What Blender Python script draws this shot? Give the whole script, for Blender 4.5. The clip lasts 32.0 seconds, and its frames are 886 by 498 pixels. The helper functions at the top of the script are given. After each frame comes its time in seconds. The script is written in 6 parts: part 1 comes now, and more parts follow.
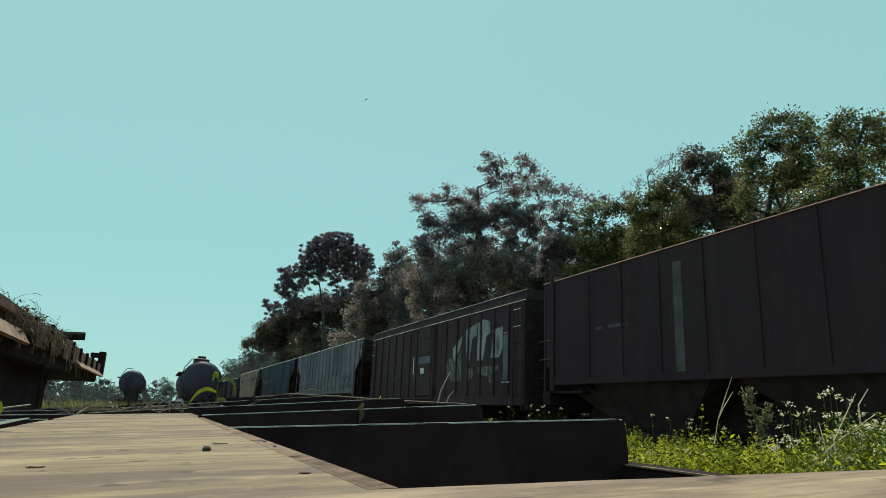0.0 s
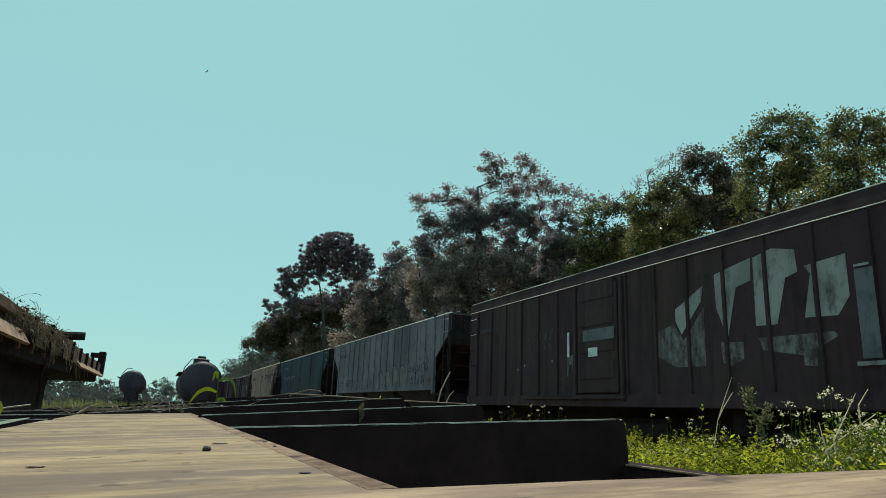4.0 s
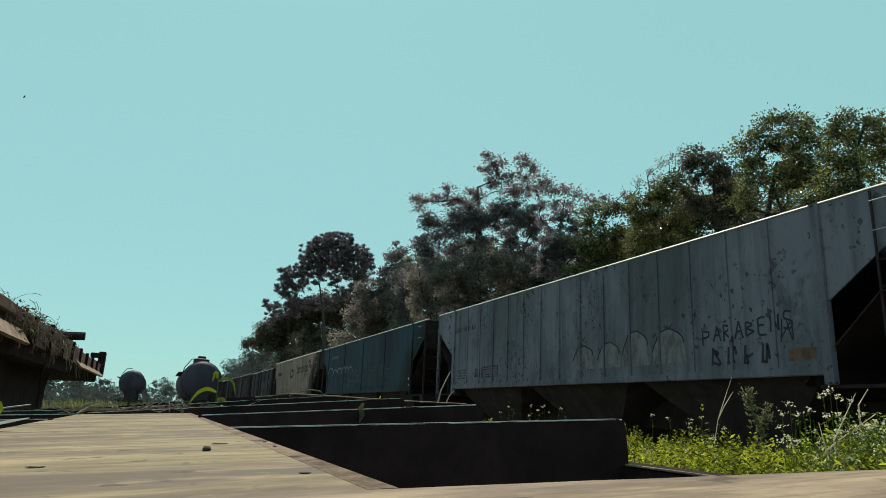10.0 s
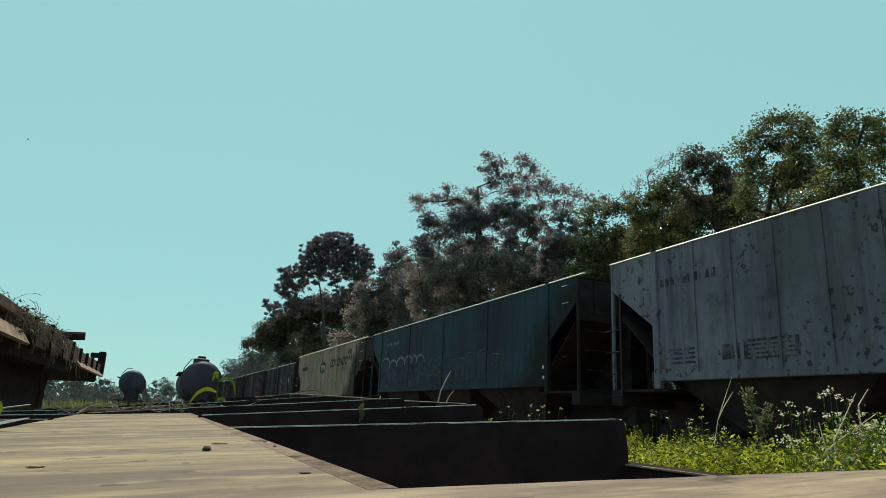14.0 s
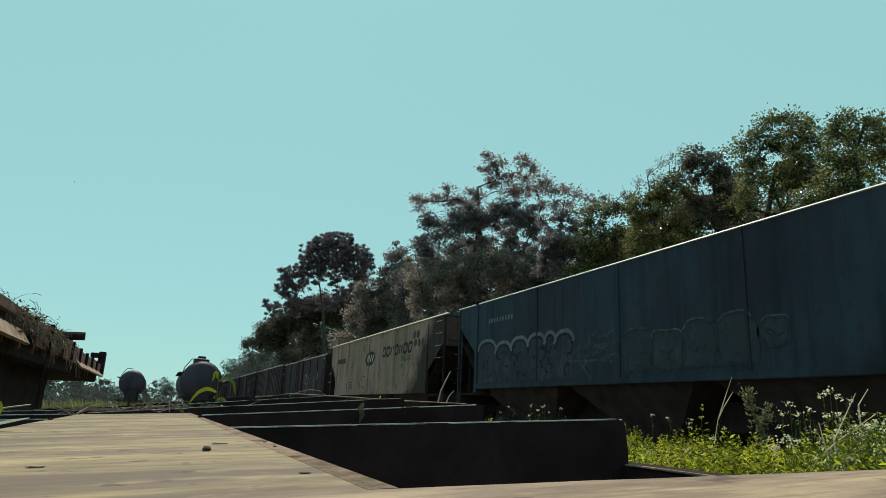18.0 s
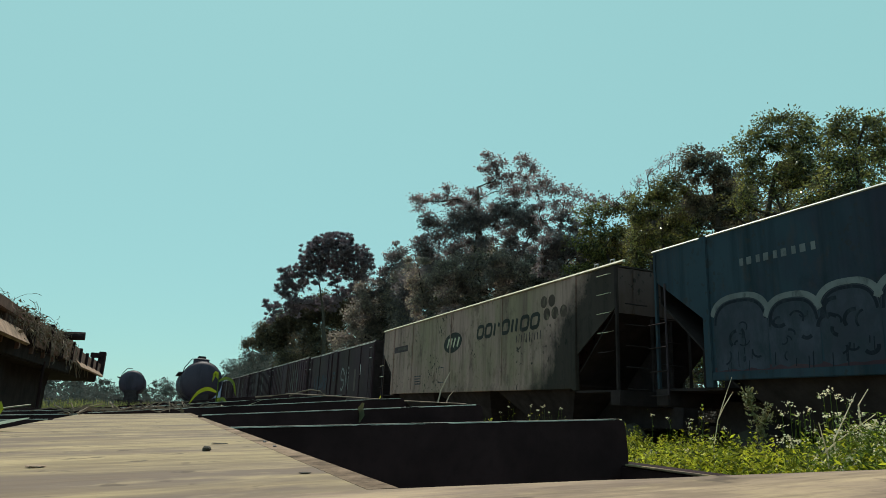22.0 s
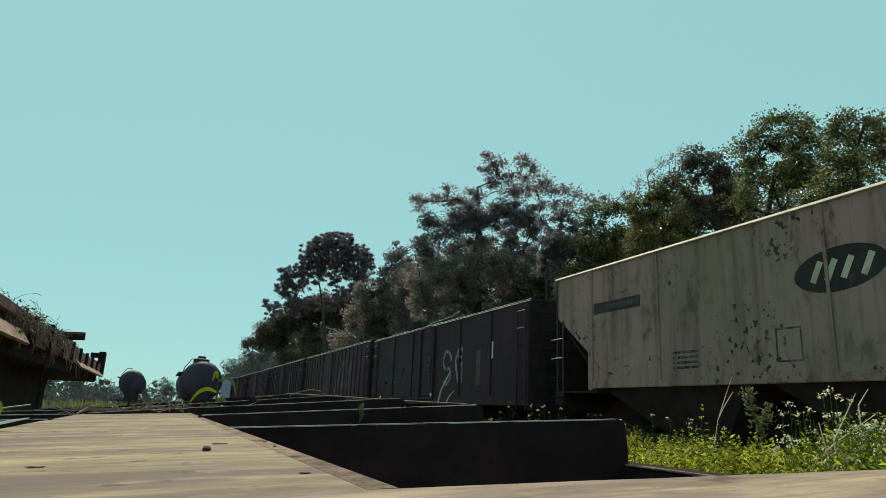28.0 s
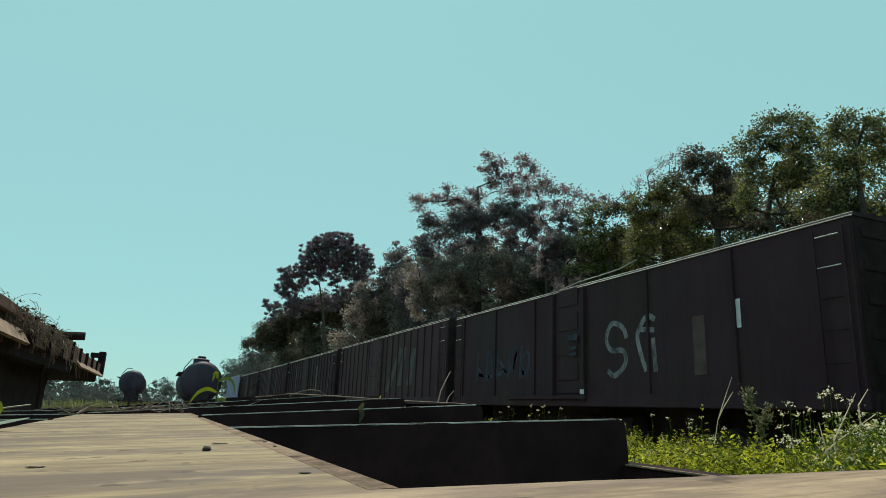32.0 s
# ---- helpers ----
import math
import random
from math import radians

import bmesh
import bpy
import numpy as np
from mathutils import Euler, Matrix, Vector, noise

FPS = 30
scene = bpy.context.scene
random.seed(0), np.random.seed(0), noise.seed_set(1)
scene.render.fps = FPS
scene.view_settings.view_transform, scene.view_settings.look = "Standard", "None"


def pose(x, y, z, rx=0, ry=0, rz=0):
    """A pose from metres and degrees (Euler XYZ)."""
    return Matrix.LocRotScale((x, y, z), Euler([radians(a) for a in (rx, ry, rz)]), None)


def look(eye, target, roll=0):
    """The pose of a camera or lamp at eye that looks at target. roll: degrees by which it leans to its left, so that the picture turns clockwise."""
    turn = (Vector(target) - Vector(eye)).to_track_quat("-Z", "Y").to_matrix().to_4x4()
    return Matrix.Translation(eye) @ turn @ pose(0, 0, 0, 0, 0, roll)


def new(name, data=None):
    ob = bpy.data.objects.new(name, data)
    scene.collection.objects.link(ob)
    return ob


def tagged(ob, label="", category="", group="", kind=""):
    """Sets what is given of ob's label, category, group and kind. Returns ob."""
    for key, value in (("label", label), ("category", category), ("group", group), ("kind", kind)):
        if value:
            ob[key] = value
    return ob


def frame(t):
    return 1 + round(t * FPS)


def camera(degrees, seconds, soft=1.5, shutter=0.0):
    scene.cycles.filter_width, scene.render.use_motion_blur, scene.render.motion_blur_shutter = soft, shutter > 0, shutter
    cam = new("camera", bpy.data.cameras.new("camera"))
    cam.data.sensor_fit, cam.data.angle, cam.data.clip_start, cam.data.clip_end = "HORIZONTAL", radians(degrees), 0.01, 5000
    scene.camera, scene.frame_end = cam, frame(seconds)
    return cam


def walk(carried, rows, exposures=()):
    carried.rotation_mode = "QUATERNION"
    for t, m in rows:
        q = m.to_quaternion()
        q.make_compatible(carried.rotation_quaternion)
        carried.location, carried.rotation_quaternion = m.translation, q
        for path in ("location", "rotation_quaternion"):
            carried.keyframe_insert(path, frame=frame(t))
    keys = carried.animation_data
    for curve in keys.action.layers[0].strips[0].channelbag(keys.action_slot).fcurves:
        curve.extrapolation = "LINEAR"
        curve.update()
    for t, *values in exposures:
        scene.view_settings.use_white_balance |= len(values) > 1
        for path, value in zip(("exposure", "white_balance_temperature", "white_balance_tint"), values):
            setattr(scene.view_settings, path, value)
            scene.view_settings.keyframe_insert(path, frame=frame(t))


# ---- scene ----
EYE_Z = 1.47
cam = camera(68.5, 32.0, soft=0.75)
YAW, PITCH, ROLL = radians(22.72), radians(14.11), 2.48
EYE = Vector((0, 0, EYE_Z))
AIM = EYE + Vector((math.sin(YAW) * math.cos(PITCH), math.cos(YAW) * math.cos(PITCH), math.sin(PITCH))) * 10
walk(cam, [(0, look(EYE, AIM, ROLL)), (32, look(EYE, AIM, ROLL))])

# ---------------------------------------------------------------- world and sun
SUN_EL, SUN_DIR = radians(52), Vector((0.14, 0.99, 0))
world = bpy.data.worlds.new("sky")
scene.world = world
world.use_nodes = True
wn, wl = world.node_tree.nodes, world.node_tree.links
wn.clear()
sky = wn.new("ShaderNodeTexSky")
sky.sky_type, sky.sun_disc = "NISHITA", False
sky.sun_elevation, sky.sun_rotation = SUN_EL, math.atan2(SUN_DIR.x, SUN_DIR.y)
sky.air_density, sky.dust_density, sky.ozone_density = 1.0, 0.25, 1.0
tint = wn.new("ShaderNodeMix")
tint.data_type, tint.blend_type = "RGBA", "MULTIPLY"
tint.inputs[0].default_value = 1.0
tint.inputs[7].default_value = (0.90, 1.13, 0.97, 1)
haze = wn.new("ShaderNodeMix")
haze.data_type = "RGBA"
haze.inputs[0].default_value = 0.85
haze.inputs[7].default_value = (3.42, 6.66, 6.56, 1)
bg = wn.new("ShaderNodeBackground")
bg.inputs[1].default_value = 0.1
wo = wn.new("ShaderNodeOutputWorld")
wl.new(sky.outputs[0], tint.inputs[6])
wl.new(tint.outputs[2], haze.inputs[6])
wl.new(haze.outputs[2], bg.inputs[0])
wl.new(bg.outputs[0], wo.inputs[0])

sun_data = bpy.data.lights.new("sun", "SUN")
sun_data.energy, sun_data.angle, sun_data.color = 4.2, radians(0.55), (1.0, 0.93, 0.8)
sun = new("sun", sun_data)
sun_way = SUN_DIR.normalized() * math.cos(SUN_EL) + Vector((0, 0, math.sin(SUN_EL)))
sun.matrix_world = look(sun_way * 80, (0, 0, 0))
scene.view_settings.exposure = 0.0


# ---------------------------------------------------------------- materials
class Shader:
    """A node material with a Principled base and short ways to add texture nodes."""

    def __init__(self, name, rough=0.8, metal=0.0, coords="Object"):
        self.mat = bpy.data.materials.new(name)
        self.mat.use_nodes = True
        self.n, self.l = self.mat.node_tree.nodes, self.mat.node_tree.links
        self.bsdf = self.n["Principled BSDF"]
        self.bsdf.inputs["Roughness"].default_value = rough
        self.bsdf.inputs["Metallic"].default_value = metal
        tc = self.n.new("ShaderNodeTexCoord")
        self.co = tc.outputs[coords]

    def put(self, a, b):
        self.l.new(a, b)

    def noise(self, scale, stretch=(1, 1, 1), detail=4.0, rough=0.6):
        m = self.n.new("ShaderNodeMapping")
        m.inputs["Scale"].default_value = stretch
        t = self.n.new("ShaderNodeTexNoise")
        t.inputs["Scale"].default_value, t.inputs["Detail"].default_value = scale, detail
        t.inputs["Roughness"].default_value = rough
        self.put(self.co, m.inputs[0])
        self.put(m.outputs[0], t.inputs["Vector"])
        return t.outputs["Fac"]

    def cells(self, scale):
        t = self.n.new("ShaderNodeTexVoronoi")
        t.inputs["Scale"].default_value = scale
        self.put(self.co, t.inputs["Vector"])
        return t.outputs["Distance"]

    def ramp(self, fac, lo, hi, a=(0, 0, 0), b=(1, 1, 1)):
        r = self.n.new("ShaderNodeValToRGB")
        e = r.color_ramp.elements
        e[0].position, e[1].position = lo, hi
        e[0].color, e[1].color = (*a, 1), (*b, 1)
        self.put(fac, r.inputs[0])
        return r.outputs[0]

    def mix(self, fac, a, b, kind="MIX"):
        m = self.n.new("ShaderNodeMix")
        m.data_type, m.blend_type = "RGBA", kind
        for value, socket in ((fac, m.inputs[0]), (a, m.inputs[6]), (b, m.inputs[7])):
            if isinstance(value, (int, float)):
                socket.default_value = value
            elif isinstance(value, tuple):
                socket.default_value = (*value, 1)
            else:
                self.put(value, socket)
        return m.outputs[2]

    def times(self, a, b):
        m = self.n.new("ShaderNodeMath")
        m.operation = "MULTIPLY"
        for value, socket in ((a, m.inputs[0]), (b, m.inputs[1])):
            if isinstance(value, (int, float)):
                socket.default_value = value
            else:
                self.put(value, socket)
        return m.outputs[0]

    def random(self):
        return self.n.new("ShaderNodeObjectInfo").outputs["Random"]

    def island(self):
        return self.n.new("ShaderNodeNewGeometry").outputs["Random Per Island"]

    def color(self, c):
        if isinstance(c, tuple):
            self.bsdf.inputs["Base Color"].default_value = (*c, 1)
        else:
            self.put(c, self.bsdf.inputs["Base Color"])

    def bump(self, fac, strength=0.3, dist=0.01):
        b = self.n.new("ShaderNodeBump")
        b.inputs["Strength"].default_value, b.inputs["Distance"].default_value = strength, dist
        self.put(fac, b.inputs["Height"])
        self.put(b.outputs[0], self.bsdf.inputs["Normal"])


def painted(name, base, rust=0.3, grime=0.5, rough=0.62, spots=0.0, end_dark=None, patch=None, where_lo=0.45):
    """Weathered wagon paint: vertical streaks, blotches, chipped rust."""
    s = Shader(name, rough + 0.2)
    s.bsdf.inputs["Specular IOR Level"].default_value = 0.18
    streak = s.noise(1.9, (1, 2.0, 0.13), 7)
    blotch = s.noise(0.55, (1, 1, 1), 5)
    base = (base[0] * 1.20, base[1] * 0.90, base[2] * 1.18)
    dark = tuple(c * 0.45 for c in base)
    light = tuple(min(1, c * 1.15 + 0.005) for c in base)
    col = s.mix(s.ramp(blotch, 0.35, 0.65), base, light)
    if patch:
        col = s.mix(s.times(s.ramp(s.noise(0.42, (1, 1, 0.7), 6, 0.65), 0.46, 0.60), 0.85), col, patch)
    col = s.mix(s.times(s.ramp(streak, 0.48, 0.72), grime), col, dark)
    rusty = s.noise(2.6, (1, 1, 0.45), 8, 0.7)
    col = s.mix(s.times(s.ramp(rusty, 0.58, 0.70), rust), col, (0.082, 0.043, 0.034))
    if spots:
        chips = s.noise(10.0, (1, 1, 0.9), 2, 0.5)
        where = s.noise(0.9, (1, 1, 1), 4, 0.7)
        col = s.mix(s.times(s.times(s.ramp(chips, 0.605, 0.635), s.ramp(where, where_lo, where_lo + 0.10)), spots), col, (0.032, 0.024, 0.022))
        halo = s.noise(2.2, (1, 1.6, 0.5), 5, 0.65)
        col = s.mix(s.times(s.ramp(halo, 0.57, 0.70), 0.55 * spots), col, (0.080, 0.046, 0.036))
        soot = s.noise(1.15, (1, 1, 0.75), 8, 0.7)
        col = s.mix(s.times(s.ramp(soot, 0.565, 0.65), 0.68 * spots), col, tuple(c * 0.28 for c in base))
        drip = s.noise(3.4, (1, 2.2, 0.09), 6, 0.7)
        col = s.mix(s.times(s.ramp(drip, 0.56, 0.72), 0.5 * spots), col, (0.070, 0.045, 0.036))
    if end_dark:
        # darkens towards the wagon's front end and its bottom, with a ragged edge
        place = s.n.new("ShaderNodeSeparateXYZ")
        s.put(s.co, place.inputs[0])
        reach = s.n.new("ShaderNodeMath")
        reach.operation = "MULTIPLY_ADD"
        reach.inputs[1].default_value, reach.inputs[2].default_value = -0.42, end_dark
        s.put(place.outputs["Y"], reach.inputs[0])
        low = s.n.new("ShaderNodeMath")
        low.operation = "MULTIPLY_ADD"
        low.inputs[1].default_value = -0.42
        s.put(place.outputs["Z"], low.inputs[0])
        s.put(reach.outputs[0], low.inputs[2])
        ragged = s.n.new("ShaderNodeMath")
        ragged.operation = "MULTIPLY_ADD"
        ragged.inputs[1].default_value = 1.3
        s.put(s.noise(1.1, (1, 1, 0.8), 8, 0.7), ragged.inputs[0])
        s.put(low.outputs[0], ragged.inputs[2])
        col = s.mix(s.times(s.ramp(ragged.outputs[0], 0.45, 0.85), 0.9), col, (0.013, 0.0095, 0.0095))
    s.color(col)
    s.bump(s.noise(1.3, (1, 1, 0.5), 3), 0.25, 0.02)
    return s.mat


def plain(name, base, rough=0.7, vary=0.35, scale=3.0, metal=0.0, bump=0.15):
    s = Shader(name, rough, metal)
    s.bsdf.inputs["Specular IOR Level"].default_value = 0.25
    a = s.noise(scale, (1, 1, 1), 6)
    b = s.noise(scale * 9, (1, 1, 1), 3)
    lo = tuple(c * (1 - vary) for c in base)
    hi = tuple(min(1, c * (1 + vary)) for c in base)
    col = s.mix(s.ramp(a, 0.3, 0.7), lo, hi)
    s.color(s.mix(s.times(s.ramp(b, 0.5, 0.75), 0.4), col, lo))
    s.bump(b, bump, 0.01)
    return s.mat


def worn(name, base, under, cover=0.5, scale=3.5):
    """Old sprayed paint flaked to the coat below; also broken glints painted along edges."""
    s = Shader(name, 0.85)
    s.bsdf.inputs["Specular IOR Level"].default_value = 0.15
    flake = s.noise(scale, (1, 1.4, 0.6), 8, 0.72)
    tone = s.noise(1.3, (1, 1, 1), 4)
    col = s.mix(s.ramp(tone, 0.35, 0.65), tuple(c * 0.62 for c in base), base)
    s.color(s.mix(s.ramp(flake, cover - 0.10, cover + 0.10), col, under))
    return s.mat


def leafy(name, base, tip, rough=0.42, through_light=0.35, spec=0.5):
    """Leaves: colour varies leaf by leaf; light passes through the blade."""
    s = Shader(name, rough)
    col = s.mix(s.ramp(s.island(), 0.25, 1.0), base, tip)
    col = s.mix(s.times(s.ramp(s.noise(0.6), 0.4, 0.65), 0.6), col, tuple(c * 0.55 for c in base))
    col = s.mix(s.times(s.ramp(s.noise(5.0), 0.46, 0.6), 0.5), col, tuple(c * 0.5 for c in base))
    s.color(col)
    s.bsdf.inputs["Specular IOR Level"].default_value = spec
    tr = s.n.new("ShaderNodeBsdfTranslucent")
    s.put(col, tr.inputs["Color"])
    s.bsdf.inputs["Specular IOR Level"].default_value = spec
    mx = s.n.new("ShaderNodeMixShader")
    mx.inputs[0].default_value = through_light
    s.put(s.bsdf.outputs[0], mx.inputs[1])
    s.put(tr.outputs[0], mx.inputs[2])
    s.put(mx.outputs[0], s.n["Material Output"].inputs["Surface"])
    return s.mat


def weathered_wood(name, tan, grey, gain=1.0):
    """Sun-bleached boards: blotches of tan and violet-grey, faint grain across the wagon."""
    s = Shader(name, 0.88)
    s.bsdf.inputs["Specular IOR Level"].default_value = 0.2

    def shade(c):
        return tuple(v * gain for v in c)
    broad = s.noise(4.6, (0.4, 2.0, 1), 6, 0.62)
    mottle = s.noise(15.0, (0.5, 2.0, 1), 6, 0.65)
    fine = s.noise(60.0, (0.7, 1.6, 1), 5, 0.7)
    col = s.mix(s.ramp(broad, 0.41, 0.55), grey, tan)
    col = s.mix(s.times(s.ramp(mottle, 0.47, 0.64), 0.7), col, shade((0.165, 0.108, 0.078)))
    pale = s.noise(9.0, (1.0, 1.8, 1), 5, 0.6)
    col = s.mix(s.times(s.ramp(pale, 0.54, 0.68), 0.5), col, shade((0.44, 0.315, 0.180)))
    col = s.mix(s.times(s.ramp(fine, 0.50, 0.72), 0.42), col, shade((0.13, 0.088, 0.06)))
    lines = s.noise(9.0, (0.5, 3.2, 1), 6, 0.65)
    col = s.mix(s.times(s.ramp(lines, 0.51, 0.63), 0.45), col, shade((0.125, 0.080, 0.056)))
    spots = s.noise(24.0, (1, 1, 1), 3, 0.5)
    s.color(s.mix(s.times(s.ramp(spots, 0.64, 0.69), 0.75), col, (0.085, 0.055, 0.04)))
    s.bump(mottle, 0.25, 0.003)
    return s.mat


def soil():
    s = Shader("weedy_ground", 0.95)
    a, b = s.noise(0.25, (1, 1, 1), 6), s.noise(6.0, (1, 1, 1), 6)
    col = s.mix(s.ramp(a, 0.4, 0.6), (0.11, 0.115, 0.045), (0.19, 0.15, 0.085))
    s.color(s.mix(s.times(s.ramp(b, 0.45, 0.7), 0.6), col, (0.06, 0.055, 0.03)))
    s.bump(b, 0.6, 0.05)
    return s.mat


def gravel():
    s = Shader("ballast", 0.95)
    c = s.cells(16)
    s.color(s.mix(s.ramp(c, 0.1, 0.6), (0.19, 0.155, 0.14), (0.07, 0.055, 0.05)))
    s.bump(c, 0.9, 0.04)
    return s.mat


M_GREY = painted("grey_paint", (0.138, 0.156, 0.156), 0.5, 0.95, 0.6, 0.8, patch=(0.096, 0.086, 0.098))
M_TEAL = painted("teal_paint", (0.021, 0.043, 0.050), 0.4, 0.9, 0.6, 0.5, end_dark=1.85, patch=(0.030, 0.024, 0.042))
# near-black for wagon ends and undersides: soot plus the shade that falls there
M_BLACKEND = plain("shade_blackened_steel", (0.034, 0.022, 0.024), 0.9)
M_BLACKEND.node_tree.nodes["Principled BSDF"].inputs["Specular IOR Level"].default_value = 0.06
M_END = painted("dark_end_paint", (0.046, 0.036, 0.037), 0.7, 0.8, 0.65, 0.6)
M_CREAM = painted("cream_paint", (0.272, 0.208, 0.145), 0.9, 0.95, 0.65, 0.95, end_dark=2.12, patch=(0.235, 0.168, 0.115), where_lo=0.50)
# end sheet of the cream wagon, darker than its sides
M_CREAMEND = painted("dark_cream_paint", (0.080, 0.062, 0.046), 0.8, 0.9, 0.65, 0.9)
M_BLACK = painted("black_paint", (0.035, 0.0190, 0.0220), 0.4, 0.5, 0.62, 0.3, patch=(0.046, 0.0265, 0.0285))
M_BROWN = painted("brown_paint", (0.042, 0.0265, 0.0285), 0.5, 0.8, 0.65, 0.6, patch=(0.068, 0.039, 0.038))
M_UMBER = painted("umber_paint", (0.050, 0.030, 0.033), 0.4, 0.6, 0.65, patch=(0.070, 0.042, 0.042))
M_BLUE = painted("pale_blue_paint", (0.20, 0.27, 0.31), 0.4, 0.5, 0.65)
M_UNDER = plain("sooty_steel", (0.046, 0.033, 0.038), 0.85)
# on roofs and lower grab irons this darkness stands in for shade
M_DARKSTEEL = plain("dark_steel", (0.046, 0.029, 0.033), 0.9)
for black in (M_UNDER, M_DARKSTEEL):
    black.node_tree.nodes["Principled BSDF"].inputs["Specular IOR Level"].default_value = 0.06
M_WHEEL = plain("wheel_steel", (0.06, 0.05, 0.045), 0.55, metal=0.3)
M_RUST = plain("rusted_steel", (0.150, 0.070, 0.055), 0.85, 0.5, 5)
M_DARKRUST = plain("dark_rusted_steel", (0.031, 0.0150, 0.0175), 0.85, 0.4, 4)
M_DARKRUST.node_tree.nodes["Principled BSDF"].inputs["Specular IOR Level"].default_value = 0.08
# broken pale line painted in for the sun's glint along boxcar eaves
M_EAVE = worn("broken_glint_paint", (0.80, 0.74, 0.70), (0.12, 0.09, 0.085), 0.60, 0.9)
# pale colour carries the sunlit line along rims and rungs
M_RIM = plain("pale_rim_steel", (0.50, 0.46, 0.43), 0.5, 0.3, 4)
M_WHITE = plain("white_paint", (0.62, 0.57, 0.62), 0.7, 0.25, 5)
M_CHALK = worn("chalk_spray", (0.30, 0.265, 0.28), (0.05, 0.05, 0.06), 0.54, 5)
M_HALO = worn("worn_halo_spray", (0.21, 0.195, 0.215), (0.040, 0.042, 0.052), 0.62, 5)
M_PALE = worn("faded_spray", (0.066, 0.062, 0.092), (0.030, 0.036, 0.050), 0.54, 3)
M_NAVY = worn("dark_blue_spray", (0.022, 0.022, 0.036), (0.040, 0.042, 0.058), 0.62, 6)
M_MUTE = worn("rubbed_mauve_spray", (0.066, 0.060, 0.074), (0.032, 0.040, 0.052), 0.49, 4)
M_DIMHALO = worn("rubbed_halo_spray", (0.125, 0.118, 0.125), (0.030, 0.038, 0.046), 0.50, 7)
M_MURK = worn("rubbed_dark_spray", (0.022, 0.030, 0.040), (0.036, 0.042, 0.052), 0.47, 5)
M_BIGWHITE = worn("worn_white_letters", (0.36, 0.33, 0.35), (0.075, 0.05, 0.052), 0.61, 3.0)
M_RUBBED = worn("rubbed_white_letters", (0.22, 0.195, 0.205), (0.066, 0.042, 0.044), 0.50, 6.0)
M_INK = plain("black_spray", (0.036, 0.028, 0.038), 0.8)
M_BADGE = worn("dark_green_badge", (0.046, 0.038, 0.038), (0.20, 0.15, 0.12), 0.68, 6)
M_GROUPGREY = worn("grey_lettering", (0.060, 0.045, 0.052), (0.20, 0.15, 0.17), 0.56, 9)
M_GREYWORD = plain("grey_word_paint", (0.072, 0.046, 0.052), 0.85)
M_GREYWORD.node_tree.nodes["Principled BSDF"].inputs["Specular IOR Level"].default_value = 0.08
M_DATA = worn("faded_plate_numbers", (0.15, 0.115, 0.10), (0.085, 0.062, 0.058), 0.55, 9)
M_SKYBAND = worn("pale_blue_band", (0.165, 0.155, 0.185), (0.06, 0.05, 0.055), 0.62, 4)
M_FADEBROWN = worn("faded_brown_spray", (0.120, 0.088, 0.092), (0.205, 0.165, 0.185), 0.46, 5)
M_GROUPBROWN = plain("faded_brown_patch", (0.088, 0.054, 0.052), 0.8)
M_EMBLEM = plain("faded_white", (0.085, 0.07, 0.072), 0.8, 0.4)
M_FADED = worn("faded_brown_white_lettering", (0.115, 0.092, 0.098), (0.048, 0.028, 0.030), 0.5, 9)
M_NUMBER = worn("faded_white_numbers", (0.22, 0.20, 0.21), (0.05, 0.03, 0.035), 0.52, 12)
M_BLUEMARK = worn("faded_blue_paint", (0.042, 0.046, 0.085), (0.055, 0.034, 0.036), 0.50, 6)
M_DOT = worn("faded_dot_paint", (0.10, 0.060, 0.054), (0.24, 0.17, 0.13), 0.62, 6)
# paler than the sides, for the sunlit line along the cream rim
M_CREAMRIM = plain("cream_rim_paint", (0.50, 0.42, 0.32), 0.7, 0.3, 5)
M_WOOD = weathered_wood("bleached_wood", (0.315, 0.225, 0.128), (0.155, 0.105, 0.084))
M_FRONTWOOD = weathered_wood("pale_bleached_wood", (0.40, 0.275, 0.180), (0.21, 0.138, 0.108), 1.0)
M_OLDWOOD = plain("old_timber", (0.29, 0.185, 0.135), 0.9, 0.45, 6)
M_SOIL, M_BALLAST = soil(), gravel()
M_BARK = plain("bark", (0.055, 0.042, 0.034), 0.95, 0.5, 8)
M_PALEBARK = plain("pale_bark", (0.20, 0.135, 0.105), 0.9, 0.4, 8)
M_TANK = painted("tank_paint", (0.040, 0.037, 0.047), 0.5, 0.7, 0.4)
M_TANK.node_tree.nodes["Principled BSDF"].inputs["Specular IOR Level"].default_value = 0.2
L_PINE = leafy("pine_needles", (0.200, 0.160, 0.205), (0.330, 0.270, 0.300), 0.5, 0.42, 0.4)
L_DARK = leafy("dark_foliage", (0.165, 0.134, 0.155), (0.370, 0.305, 0.275), 0.40, 0.50, 0.6)
L_MIXED = leafy("brown_green_foliage", (0.205, 0.162, 0.158), (0.520, 0.430, 0.310), 0.40, 0.52, 0.6)
L_RED = leafy("russet_foliage", (0.230, 0.162, 0.178), (0.520, 0.380, 0.370), 0.42, 0.48, 0.5)
L_OLIVE = leafy("olive_foliage", (0.088, 0.088, 0.045), (0.385, 0.380, 0.092), 0.26, 0.44, 0.9)
L_GLINT = leafy("dark_glossy_foliage", (0.095, 0.080, 0.066), (0.270, 0.225, 0.125), 0.22, 0.40, 0.95)
